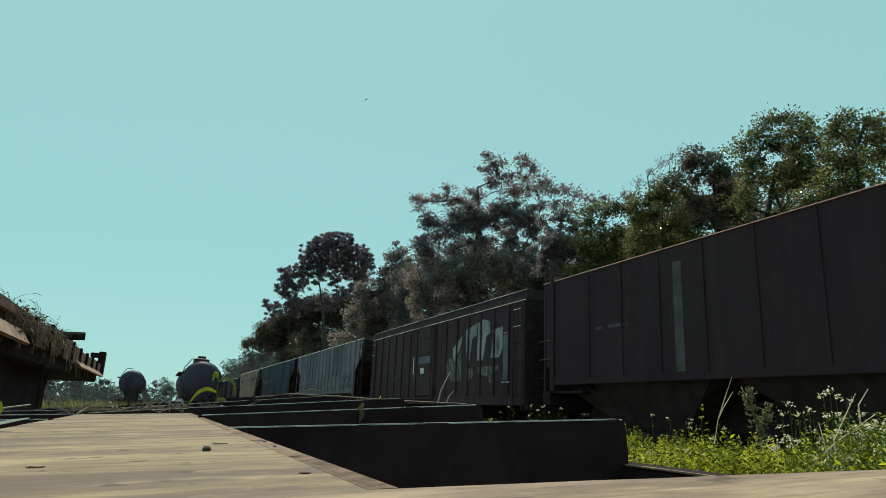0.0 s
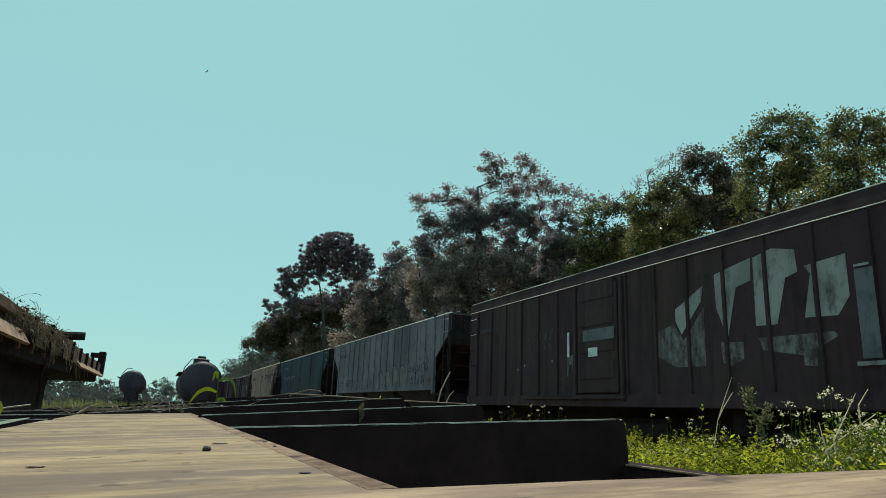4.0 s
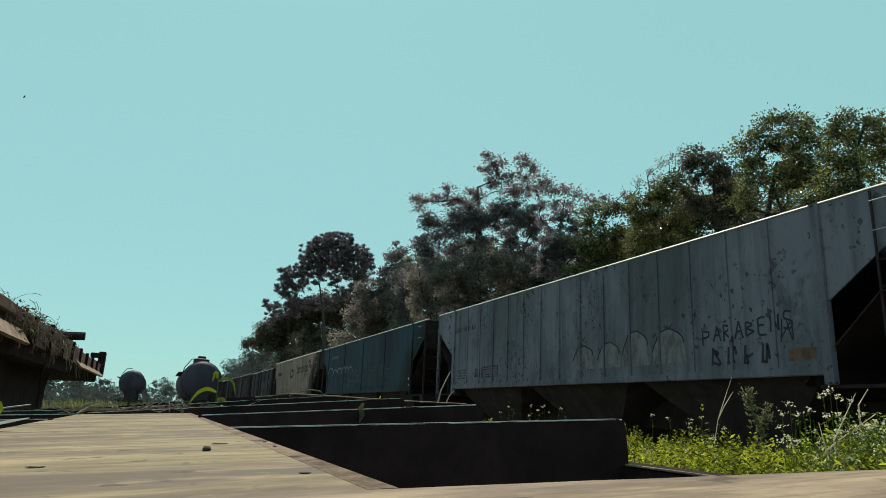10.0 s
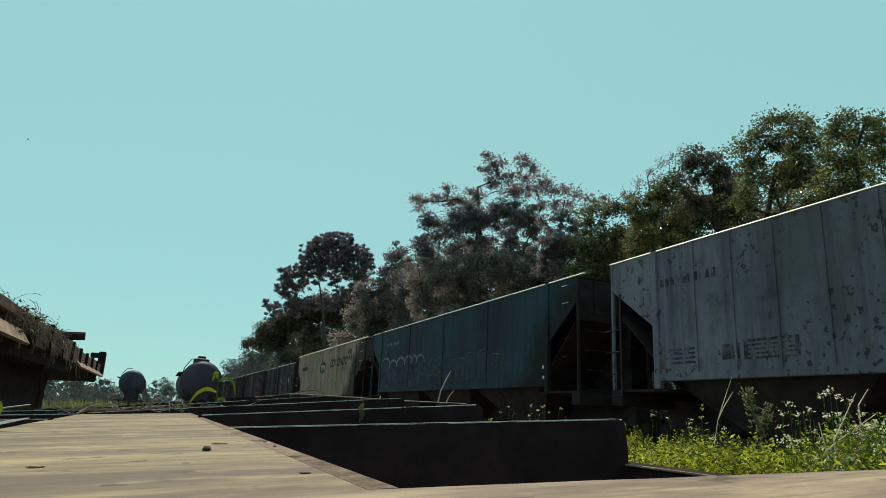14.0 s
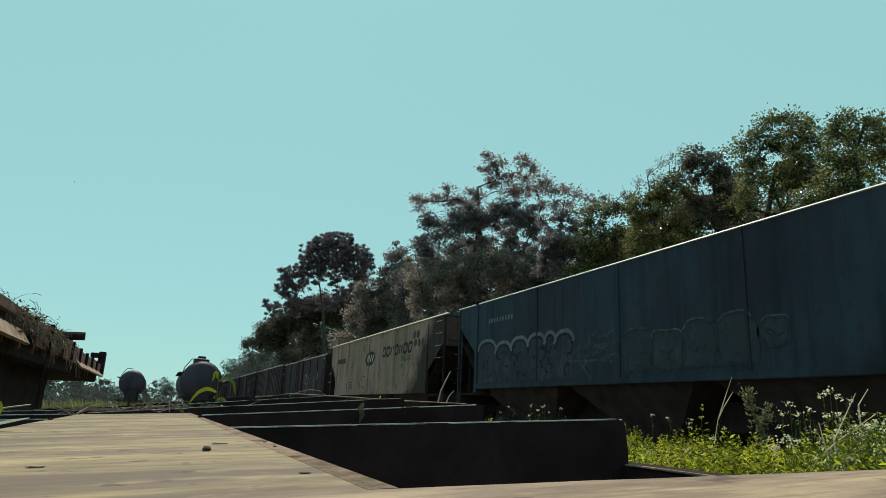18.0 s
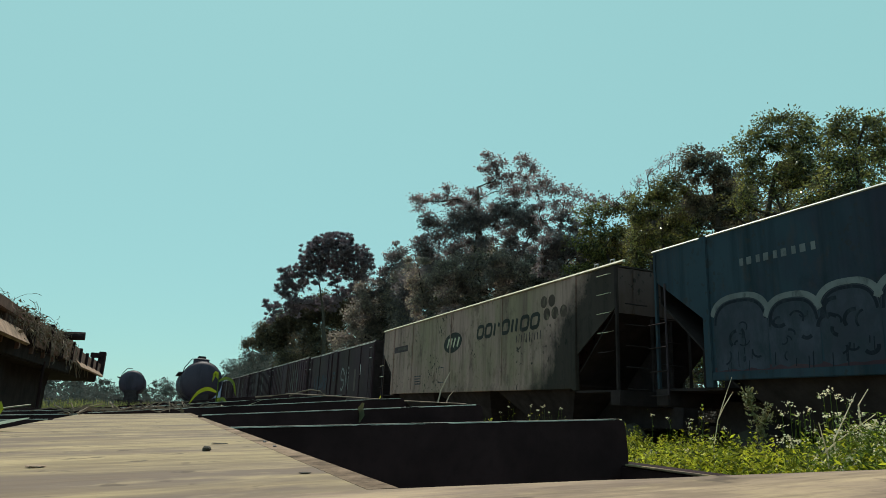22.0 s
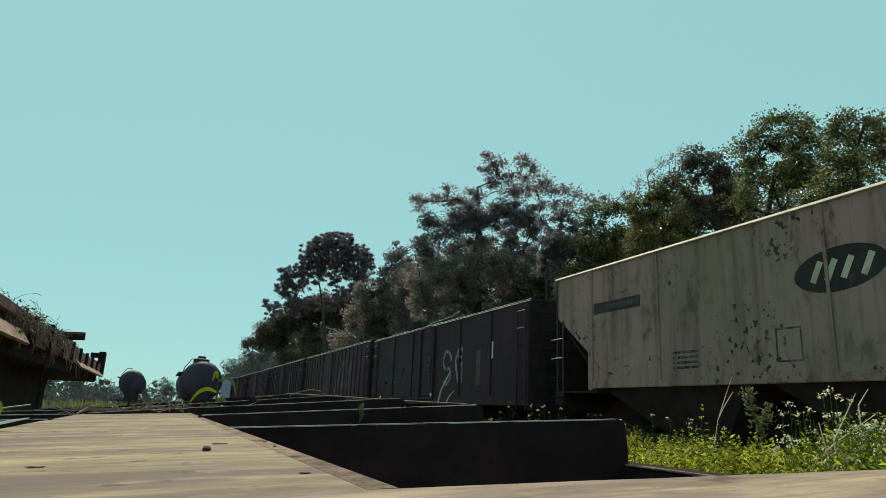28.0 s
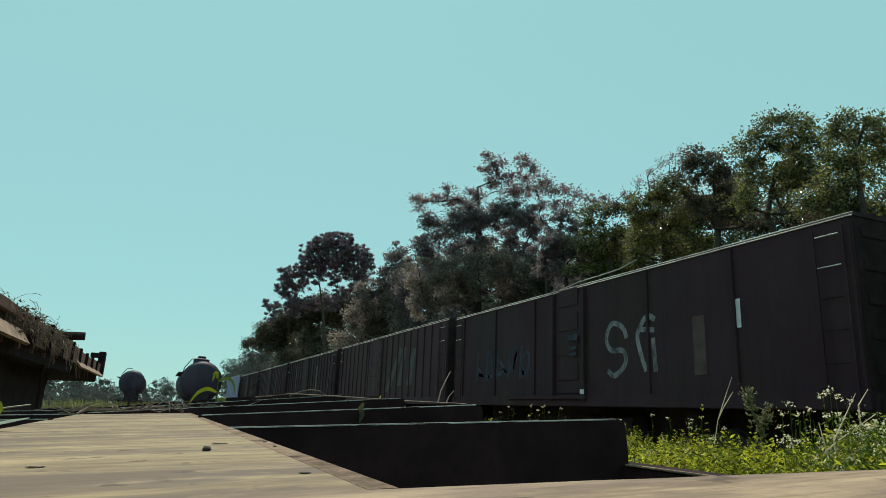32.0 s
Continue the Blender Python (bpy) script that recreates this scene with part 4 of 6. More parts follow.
sooty = hopper(-1.83, 14.08, M_BLACK, "sooty black covered hopper wagon", ribs=1.0, end_paint=M_BLACKEND, bright=1, rim=M_RUST, posts=(0.4, 0.4), cut=(2.0, 1.75))
for j, wide in enumerate((0.08, 0.08, 0.07, 0.0, 0.0, 0.08, 0.08, 0.08, 0.08, 0.08, 0.08, 0.03, 0.05)):
    if wide:
        paint_on(sooty, "number_bar", marks([(12.18 - 0.075 * j - wide * 0.7, 12.18 - 0.075 * j, 2.53, 2.59)]), M_NUMBER)
# pale strip painted over one rib of the sooty wagon, as if lit
paint_on(sooty, "pale_strip", marks([(9.86, 10.06, 1.66, 3.45)]), M_EMBLEM, "pale strip painted for one light-catching rib", 0.002)
brown_boxcar()
grey_hopper()
teal_hopper()
cream_hopper()
black_boxcar()
for front, length, paint, label in ((83.02, 12.3, M_UMBER, "dark brown ribbed boxcar with a faded white emblem"),
                                    (96.02, 12.3, M_BLACK, "black ribbed boxcar with faded streaks"),
                                    (108.9, 12.3, M_UMBER, "dark brown ribbed boxcar"),
                                    (121.9, 12.3, M_BROWN, "dark brown boxcar at the far end")):
    car = boxcar(front, length, paint, label, top=3.52, roof_rise=0.06, ribs=0.62, door=(6.2, 7.6))
    if front < 90:
        for outline in ([(5.6, 1.5), (5.1, 1.5), (3.9, 2.9), (4.2, 3.0)], [(4.3, 1.7), (3.9, 1.7), (3.5, 3.0), (3.8, 3.0)], [(3.4, 1.7), (2.9, 1.7), (2.6, 2.9), (3.0, 2.9)]):
            paint_on(car, "faded_emblem", slab(bmesh.new(), outline, 0, 1), M_EMBLEM, "faded white emblem stroke", 0.002)
    else:
        for k in range(4):
            y = 1.2 + 2.7 * k
            paint_on(car, "pale_strip", marks([(y, y + 0.35 + 0.1 * (k % 2), 1.6, 3.2 - 0.2 * (k % 3))]), M_EMBLEM if k % 2 else M_GROUPBROWN, "faded pale streak", 0.002)
hopper(134.9, 14.0, M_BLUE, "pale blue covered hopper wagon far down the line", ribs=1.6)


# ---------------------------------------------------------------- bare flat wagon under the camera
H_DECK = -0.06
M_EDGEGLINT = worn("bearer_edge_glint", (0.55, 0.50, 0.46), (0.12, 0.09, 0.08), 0.56, 9)
M_STRIP = plain("worn_edging", (0.200, 0.132, 0.096), 0.9, 0.75, 22)
M_STRIP.node_tree.nodes["Principled BSDF"].inputs["Specular IOR Level"].default_value = 0.05


def flat_wagon():
    root = tagged(new("flat_wagon"), "derelict flat wagon stripped to its centre boards and steel cross-bearers", "freight wagon")
    root.matrix_world = pose(0, 0, EYE_Z, 0, -3.0, 0)
    rng = random.Random(21)
    c = H_DECK
    # the board that the camera lies on, running out to the wagon's side
    bm = bmesh.new()
    far = []
    for i in range(61):
        x = -0.36 + 1.66 * i / 60
        y = 0.45 if x < 0.152 else 0.45 - 0.176 * (x - 0.152) + 0.018 * (x - 0.152) ** 2
        far.append((x, y + (0.0035 * noise.noise((x * 9, 1.3, 0)) + 0.0018 * noise.noise((x * 31, 5.1, 0))) * (0.3 if x < 0.152 else 1.0)))
    near = [(1.3, -0.16), (-0.36, -0.16)]
    a = [bm.verts.new((x, y, c)) for x, y in far + near]
    b = [bm.verts.new((x, y, c - 0.05)) for x, y in far + near]
    bm.faces.new(a[::-1]), bm.faces.new(b)
    for i in range(len(a)):
        bm.faces.new((a[i], a[(i + 1) % len(a)], b[(i + 1) % len(a)], b[i]))
    bmesh.ops.recalc_face_normals(bm, faces=bm.faces)
    bmesh.ops.bevel(bm, geom=[e for e in bm.edges if all(v.co.z > c - 0.001 for v in e.verts)], offset=0.0012, segments=2, affect="EDGES")
    part("deck_board", bm, M_FRONTWOOD, root, "pale sun-bleached board with a splintered edge")
    y = 0.4512
    while y < 3.3:
        w = rng.uniform(0.45, 0.62)
        right, left = 0.138, -0.315 + rng.uniform(-0.004, 0.004)
        bm = boxes((left, right, y, y + w - 0.0004, c - 0.045, c - 0.0002 - rng.uniform(0, 0.0003)), bevel=0.0003)
        part("deck_board", bm, M_WOOD, root)
        y += w
    part("edge_strip", boxes((0.138, 0.160, 0.4512, 3.55, c - 0.01, c - 0.0002)), M_STRIP, root, "worn grey metal edging strip")
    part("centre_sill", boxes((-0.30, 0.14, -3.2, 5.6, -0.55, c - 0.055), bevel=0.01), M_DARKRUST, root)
    # cross-bearers: place along the wagon; inner and outer lift fitted to the camera's view
    for y, up_in, up_out, lit_top in ((1.60, -0.001, -0.002, True), (2.52, 0.008, 0.034, True), (3.45, 0.006, 0.064, True), (4.7, 0.010, 0.090, True), (5.6, 0.012, 0.105, False), (6.4, 0.014, 0.115, False)):
        for out, x0, x1 in ((1, 0.145 if y < 3.4 else -0.29, 1.26), (-1, -0.305, -1.43)):
            def lift(x):
                k = (x - x0) / (x1 - x0)
                return c + (up_in + (up_out - up_in) * k if out > 0 else 0.3 * up_in)
            top = lift(x1)
            pro = [(x0, lift(x0)), (x1 - out * 0.022, top), (x1 - out * 0.007, top - 0.006), (x1, top - 0.02), (x1 + out * 0.004, c - 0.1), (x1, c - 0.175), (x0, c - 0.175)]
            bm = bmesh.new()
            a, b = ([bm.verts.new((px, py, pz)) for px, pz in pro] for py in (y - 0.012, y + 0.03))
            bm.faces.new(a), bm.faces.new(b[::-1])
            for i in range(len(pro)):
                bm.faces.new((a[i], b[i], b[(i + 1) % len(pro)], a[(i + 1) % len(pro)]))
            bmesh.ops.recalc_face_normals(bm, faces=bm.faces)
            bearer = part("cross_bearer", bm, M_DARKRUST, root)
            # pale strip carries the sunlight along the bearer's top edge
            if lit_top:
                bm = bmesh.new()
                xs = [x0 + out * 0.01 + (x1 - x0 - out * 0.04) * i / 24 for i in range(25)]
                rows = [[bm.verts.new((px, y - 0.0125 + dy + 0.004 * noise.noise((px * 14, y, 2)), lift(px) + dz)) for dy, dz in ((-0.001, -0.002), (0.0, 0.0012), (0.008, 0.0013), (0.011, -0.001))] for px in xs]
                for ra, rb in zip(rows, rows[1:]):
                    for q in range(3):
                        bm.faces.new((ra[q], rb[q], rb[q + 1], ra[q + 1]))
                part("lit_edge", bm, M_EDGEGLINT, bearer, "pale strip painted for the sunlit bearer edge")
    for x in (1.235, -1.46):
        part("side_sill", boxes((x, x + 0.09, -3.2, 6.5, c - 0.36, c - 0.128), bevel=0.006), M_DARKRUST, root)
        part("sill_lip", boxes((x - 0.008, x + 0.006, -3.2, 1.56, c - 0.128, c - 0.123), bevel=0.0015), M_WOOD, root)
    for y0 in (-2.2, 5.0):
        bm = boxes((-0.85, 0.7, y0 - 0.3, y0 + 0.3, -0.78, -0.5), bevel=0.03)
        for x in (-0.86, 0.70):
            slab(bm, [(y0 - 1.1, -1.0), (y0 - 1.1, -0.8), (y0 - 0.5, -0.66), (y0 + 0.5, -0.66), (y0 + 1.1, -0.8), (y0 + 1.1, -1.0), (y0, -1.12)], x - 0.06, x + 0.06)
        frame_part = part("bogie_frame", bm, M_UNDER, root)
        for k in (-0.87, 0.87):
            w = new("wheelset", WHEELSET)
            w.parent, w.location = frame_part, (-0.08, y0 + k, -0.92)
    return root


deck = flat_wagon()


def on_deck(x, y, z=0.0):
    return deck.matrix_world @ Vector((x, y, H_DECK + z))


# ---------------------------------------------------------------- derelict wagon with vines
def leaning_plank(x, y0, y1, z0, z1):
    """A plank whose face leans back at the top."""
    bm = bmesh.new()
    pro = [(x + 0.12, z0), (x - 0.04, z1), (x - 0.09, z1 - 0.03), (x + 0.07, z0 - 0.03)]
    a, b = ([bm.verts.new((px, y, pz)) for px, pz in pro] for y in (y0, y1))
    bm.faces.new(a), bm.faces.new(b[::-1])
    for i in range(4):
        bm.faces.new((a[i], a[(i + 1) % 4], b[(i + 1) % 4], b[i]))
    bmesh.ops.recalc_face_normals(bm, faces=bm.faces)
    return bm


def old_wagon():
    root = tagged(new("gondola_wagon"), "rusted derelict gondola wagon overgrown with dry vines", "freight wagon")
    e, X = EYE_Z, -2.2
    rng = random.Random(8)
    part("top_chord", boxes((X - 0.1, X, 6, 18.0, e + 1.20, e + 1.38), bevel=0.02), M_RUST, root)
    part("side_plank", leaning_plank(X + 0.02, 6, 12.9, e + 0.83, e + 1.06), M_OLDWOOD, root, "sunlit bare timber plank")
    # dark backing panel added to close the gap below the chord
    part("side_panel", boxes((X - 0.19, X - 0.145, 6, 18.0, e + 0.9, e + 1.30)), M_DARKRUST, root)
    for i in range(9):
        y = 6 + i * 1.4
        part("side_stake", boxes((X - 0.14, X - 0.04, y, y + 0.12, e + 0.75, e + 1.30), bevel=0.01), M_RUST, root)
    for i in range(8):
        y0 = 13.8 + i * 2.0
        top = e + 1.38 + rng.uniform(-0.08, 0.06) - (0.0 if i < 5 else 0.02)
        bm = boxes((X - 0.05 + rng.uniform(-0.02, 0.02), X + rng.uniform(-0.02, 0.02), y0, y0 + 1.96, e + 0.9, top), bevel=0.012)
        part("side_panel", bm, M_RUST, root)
        part("side_stake", boxes((X - 0.03, X + 0.06, y0 - 0.05, y0 + 0.07, e + 0.85, top + 0.05), bevel=0.01), M_DARKRUST, root)
    part("side_plank", leaning_plank(X + 0.06, 21, 29.5, e + 0.82, e + 1.0), M_OLDWOOD, root, "sunlit bare timber plank")
    part("pipe_stub", tube(bmesh.new(), [(X - 0.3, 18.1, e + 1.41), (X + 0.42, 18.1, e + 1.44)], 0.10, 10), M_DARKRUST, root)
    bm = boxes((X - 0.12, X + 0.13, 29.6, 30.1, e + 0.86, e + 1.80), bevel=0.02)
    box(bm, X - 0.4, X + 0.02, 29.5, 29.9, e + 1.55, e + 1.74, bevel=0.02)
    part("end_post", bm, M_DARKRUST, root, "bent dark end post")
    # added dark block that hides the sky between chord and plank
    part("gap_filler", boxes((-4.5, X - 0.3, 6.2, 29, e + 0.92, e + 1.22), bevel=0.1), M_DARKRUST, root)
    part("underframe", boxes((-4.7, X - 0.10, 6, 30, e + 0.60, e + 0.9), bevel=0.03), M_BLACKEND, root)
    part("floor", boxes((-4.8, X - 0.06, 6, 30, e + 0.86, e + 0.93)), M_DARKRUST, root)
    part("side_panel", boxes((-4.85, -4.8, 6, 30, e + 0.9, e + 1.36), bevel=0.01), M_RUST, root)
    for y0 in (9.0, 13.6):
        bm = boxes((-4.5, X - 0.35, y0 - 0.35, y0 + 0.35, 0.75, e + 0.66), bevel=0.04)
        for x in (-4.35, X - 0.42):
            slab(bm, [(y0 - 1.5, 0.55), (y0 - 1.5, 0.95), (y0 - 0.8, 1.45), (y0 + 0.8, 1.45), (y0 + 1.5, 0.95), (y0 + 1.5, 0.55), (y0, 0.38)], x - 0.09, x + 0.09)
        gear = part("bogie_frame", bm, M_BLACKEND, root)
        for k in (-1.0, 1.0):
            w = new("wheelset", WHEELSET)
            w.parent, w.location, w.scale = gear, (-3.5, y0 + k, 0.62), (1.35, 1.2, 1.2)
        for k in (-0.16, 0.16):
            part("spring", tube(bmesh.new(), [(X - 0.30, y0 + k, 0.62), (X - 0.30, y0 + k, 1.2)], 0.09, 8), M_BLACKEND, gear)
    part("brake_cylinder", tube(bmesh.new(), [(-3.3, 15.8, 1.5), (-3.3, 17.6, 1.5)], 0.34, 14), M_BLACKEND, root)
    # added black block that stands for the shade under the wagon
    part("dark_filler", slab(bmesh.new(), [(6.0, e + 0.7), (21.0, e + 0.7), (19.5, 0.3), (6.0, 0.3)], -4.6, X - 0.55), M_BLACKEND, root)
    part("step_iron", tube(bmesh.new(), [(X - 0.1, 16.4, e + 0.7), (X - 0.05, 16.2, 0.95), (X - 0.05, 15.8, 0.95)], 0.03, 6), M_DARKRUST, root)
    part("support", boxes((-4.4, X - 1.5, 27.3, 27.7, 0.15, e + 0.6), bevel=0.05), M_BLACKEND, root)
    return root


def dry_vines():
    rng = np.random.default_rng(4)
    root = tagged(new("dry_vine"), "tangle of dry brown vines over the rusted wagon side", "vine")
    bm = bmesh.new()
    e, X = EYE_Z, -2.2
    for i in range(280):
        y = rng.uniform(11.2, 17.6)
        p = Vector((X + rng.uniform(-0.2, 0.05), y, e + rng.uniform(1.2, 1.45)))
        pts = [p.copy()]
        way = Vector((rng.uniform(-0.3, 0.6), rng.uniform(-1, 1), rng.uniform(-0.4, 0.6)))
        for k in range(8):
            way += Vector((rng.uniform(-0.4, 0.4), rng.uniform(-0.5, 0.5), rng.uniform(-0.85, 0.35)))
            pts.append(pts[-1] + way.normalized() * 0.055)
        tube(bm, pts, 0.0038, 4)
    for i in range(34):
        y = rng.uniform(13, 21)
        z = e + 1.4
        pts = [Vector((X + 0.03, y, z))]
        for k in range(6):
            pts.append(pts[-1] + Vector((rng.uniform(-0.03, 0.05), rng.uniform(-0.12, 0.12), -rng.uniform(0.04, 0.12))))
        tube(bm, pts, 0.008, 4)
    for i in range(16):
        y = rng.uniform(15, 29.6)
        pts = [Vector((X + rng.uniform(0.0, 0.12), y, e + 0.92))]
        for k in range(5):
            pts.append(pts[-1] + Vector((rng.uniform(-0.02, 0.03), rng.uniform(-0.06, 0.06), -rng.uniform(0.03, 0.10))))
        tube(bm, pts, [0.02, 0.018, 0.014, 0.012, 0.008, 0.004], 4)
    tagged(part("stem_tangle", bm, M_PALEBARK, root), kind="stuff")
    n = 480
    c = np.stack([X + rng.normal(0.03, 0.06, n), rng.uniform(12.0, 19.0, n), np.minimum(e + 1.2 + rng.normal(0, 0.15, n), e + 1.45)], 1)
    leaves("dead_leaves", c, 0.08, L_DRY, root, rng)


L_GREYHERB = leafy("grey_herb", (0.13, 0.12, 0.05), (0.30, 0.27, 0.13), 0.6, 0.4)
L_SEED = leafy("seedling_leaf", (0.13, 0.17, 0.012), (0.26, 0.30, 0.03), 0.35, 0.5)
L_GRASS = leafy("grass_blade", (0.16, 0.17, 0.05), (0.36, 0.33, 0.14), 0.6, 0.4)
M_REDSTALK = plain("red_stalk", (0.42, 0.29, 0.23), 0.8)
L_DRY = leafy("dead_leaf", (0.11, 0.075, 0.045), (0.24, 0.17, 0.11), 0.8, 0.2)
old_wagon()
dry_vines()


# ---------------------------------------------------------------- tank wagons
def tank_wagon(x, y0, length, r, zc, rail, label, dome=True):
    root = tagged(new("tank_wagon"), label, "freight wagon", "standing tank wagons")
    bm = bmesh.new()
    prof = [(0.0, 0.0), (0.05, 0.5), (0.14, 0.8), (0.3, 0.96), (0.42, 1.0)]
    ring = [(y0 + d, r * k) for d, k in prof] + [(y0 + length - d, r * k) for d, k in prof[::-1]]
    n, rows = 36, []
    for y, k in ring:
        rows.append([bm.verts.new((x + k * math.cos(a), y, zc + k * math.sin(a))) for a in (2 * math.pi * j / n for j in range(n))] if k else bm.verts.new((x, y, zc)))
    for a, b in zip(rows, rows[1:]):
        for j in range(n):
            q = (j + 1) % n
            if not isinstance(a, list):
                bm.faces.new((a, b[q], b[j]))
            elif not isinstance(b, list):
                bm.faces.new((a[j], a[q], b))
            else:
                bm.faces.new((a[j], a[q], b[q], b[j]))
    bmesh.ops.recalc_face_normals(bm, faces=bm.faces)
    for f_ in bm.faces:
        f_.smooth = True
    shell = part("tank_shell", bm, M_TANK, root)
    for y in (y0 + 0.45, y0 + length / 2, y0 + length - 0.45):
        band = bmesh.new()
        tube(band, [(x + (r + 0.012) * math.cos(a), y, zc + (r + 0.012) * math.sin(a)) for a in (math.pi * 2 * j / 30 for j in range(31))], 0.025, 5)
        part("tank_band", band, M_TANK, shell)
    if dome:
        bm = bmesh.new()
        tube(bm, [(x, y0 + 3.2, zc + r - 0.1), (x, y0 + 3.2, zc + r + 0.30), (x, y0 + 3.2, zc + r + 0.34)], [0.5, 0.5, 0.4], 20)
        part("dome", bm, M_TANK, root)
        bm = boxes((x - 0.25, x + 0.25, y0 + 2.95, y0 + 3.45, zc + r + 0.32, zc + r + 0.5), bevel=0.04)
        part("manhole", bm, M_UNDER, root)
    rail_part = tube(bmesh.new(), [(x - 1.15, y0 + 2.4, zc + 0.1), (x - 1.0, y0 + 2.4, zc + r * 0.75), (x - 0.62, y0 + 2.5, zc + r + 0.25), (x - 0.2, y0 + 2.6, zc + r + 0.28)], 0.03, 6)
    part("handrail", rail_part, M_UNDER, root)
    part("walkway", boxes((x - 1.35, x - 0.9, y0 + 1.5, y0 + length - 1.5, zc + r * 0.42, zc + r * 0.47)), M_UNDER, root)
    part("underframe", boxes((x - 1.2, x + 1.2, y0 - 0.2, y0 + length + 0.2, rail + 0.75, rail + 1.05), (x - 0.5, x + 0.5, y0, y0 + length, rail + 0.5, zc - r * 0.6), bevel=0.02), M_UNDER, root)
    for yb in (y0 + 1.6, y0 + length - 1.6):
        bm = bmesh.new()
        for s in (-1, 1):
            slab(bm, [(yb - 1.1, rail + 0.36), (yb - 1.1, rail + 0.52), (yb - 0.5, rail + 0.7), (yb + 0.5, rail + 0.7), (yb + 1.1, rail + 0.52), (yb + 1.1, rail + 0.36), (yb, rail + 0.2)], x + s * 0.8 - 0.06, x + s * 0.8 + 0.06)
        box(bm, x - 0.9, x + 0.9, yb - 0.25, yb + 0.25, rail + 0.4, rail + 0.78)
        frame_part = part("bogie_frame", bm, M_UNDER, root)
        for k in (-0.87, 0.87):
            w = new("wheelset", WHEELSET)
            w.parent, w.location = frame_part, (x, yb + k, rail + WHEEL_R)
    return root


tank_wagon(2.45, 43, 10, 1.2, 2.70, 0.30, "dark blue-grey tank wagon with a dome and handrail")
tank_wagon(-2.15, 66, 10, 1.06, 2.93, 0.35, "dark blue-grey tank wagon seen end on", dome=False)
track(2.45, 0.30, 40, 120, "track_tank", "weedy siding under the tank wagon", False)
track(-2.15, 0.35, 40, 120, "track_left", "weedy siding under the far tank wagon", False)
track(-3.5, 0.15, -6, 36, "track_old", "siding under the derelict gondola wagon", False)


# ---------------------------------------------------------------- trees
def crown_points(rng, lobes, cover, sub, spread, blade, hollow=0.2):
    """Leaf places: small clumps set in and on a few lobes, with their centres."""
    out, mids = [], []
    for x, y, z, rh, rv in lobes:
        k = max(4, int(sub * max(rh, 0.45) * max(rv, 0.45)))
        d = rng.normal(size=(k, 3))
        d /= np.linalg.norm(d, axis=1)[:, None]
        rad = rng.uniform(hollow, 1.05, k)[:, None] ** 0.6
        centre = np.array([x, y, z]) + d * rad * np.array([rh, rh, rv])
        n = max(8, int(cover * math.pi * rh * rv / blade / k))
        s = spread * rng.uniform(0.5, 1.5, (k, 1, 1))
        out.append((centre[:, None, :] + np.clip(rng.normal(size=(k, n, 3)), -1.7, 1.7) * s * np.array([1, 1, 0.7])).reshape(-1, 3))
        mids.append(np.repeat(centre, n, 0))
    return np.concatenate(out), np.concatenate(mids)


def needle_tufts(rng, lobes, sub):
    """Pine tufts: needles that fan upwards from the twig ends on each lobe."""
    at, way = [], []
    for x, y, z, rh, rv in lobes:
        k = max(8, int(sub * rh * rv))
        d = rng.normal(size=(k, 3))
        d /= np.linalg.norm(d, axis=1)[:, None]
        mid = np.array([x, y, z]) + d * rng.uniform(0.35, 1.1, k)[:, None] * np.array([rh, rh, rv])
        w = rng.normal(size=(k, 26, 3)) * np.array([0.75, 0.75, 0.5]) + d[:, None, :] * 0.5 + np.array([0, 0, 0.75])
        w /= np.linalg.norm(w, axis=2)[:, :, None]
        at.append((mid[:, None, :] + w * 0.22).reshape(-1, 3))
        way.append(w.reshape(-1, 3))
    return np.concatenate(at), np.concatenate(way)


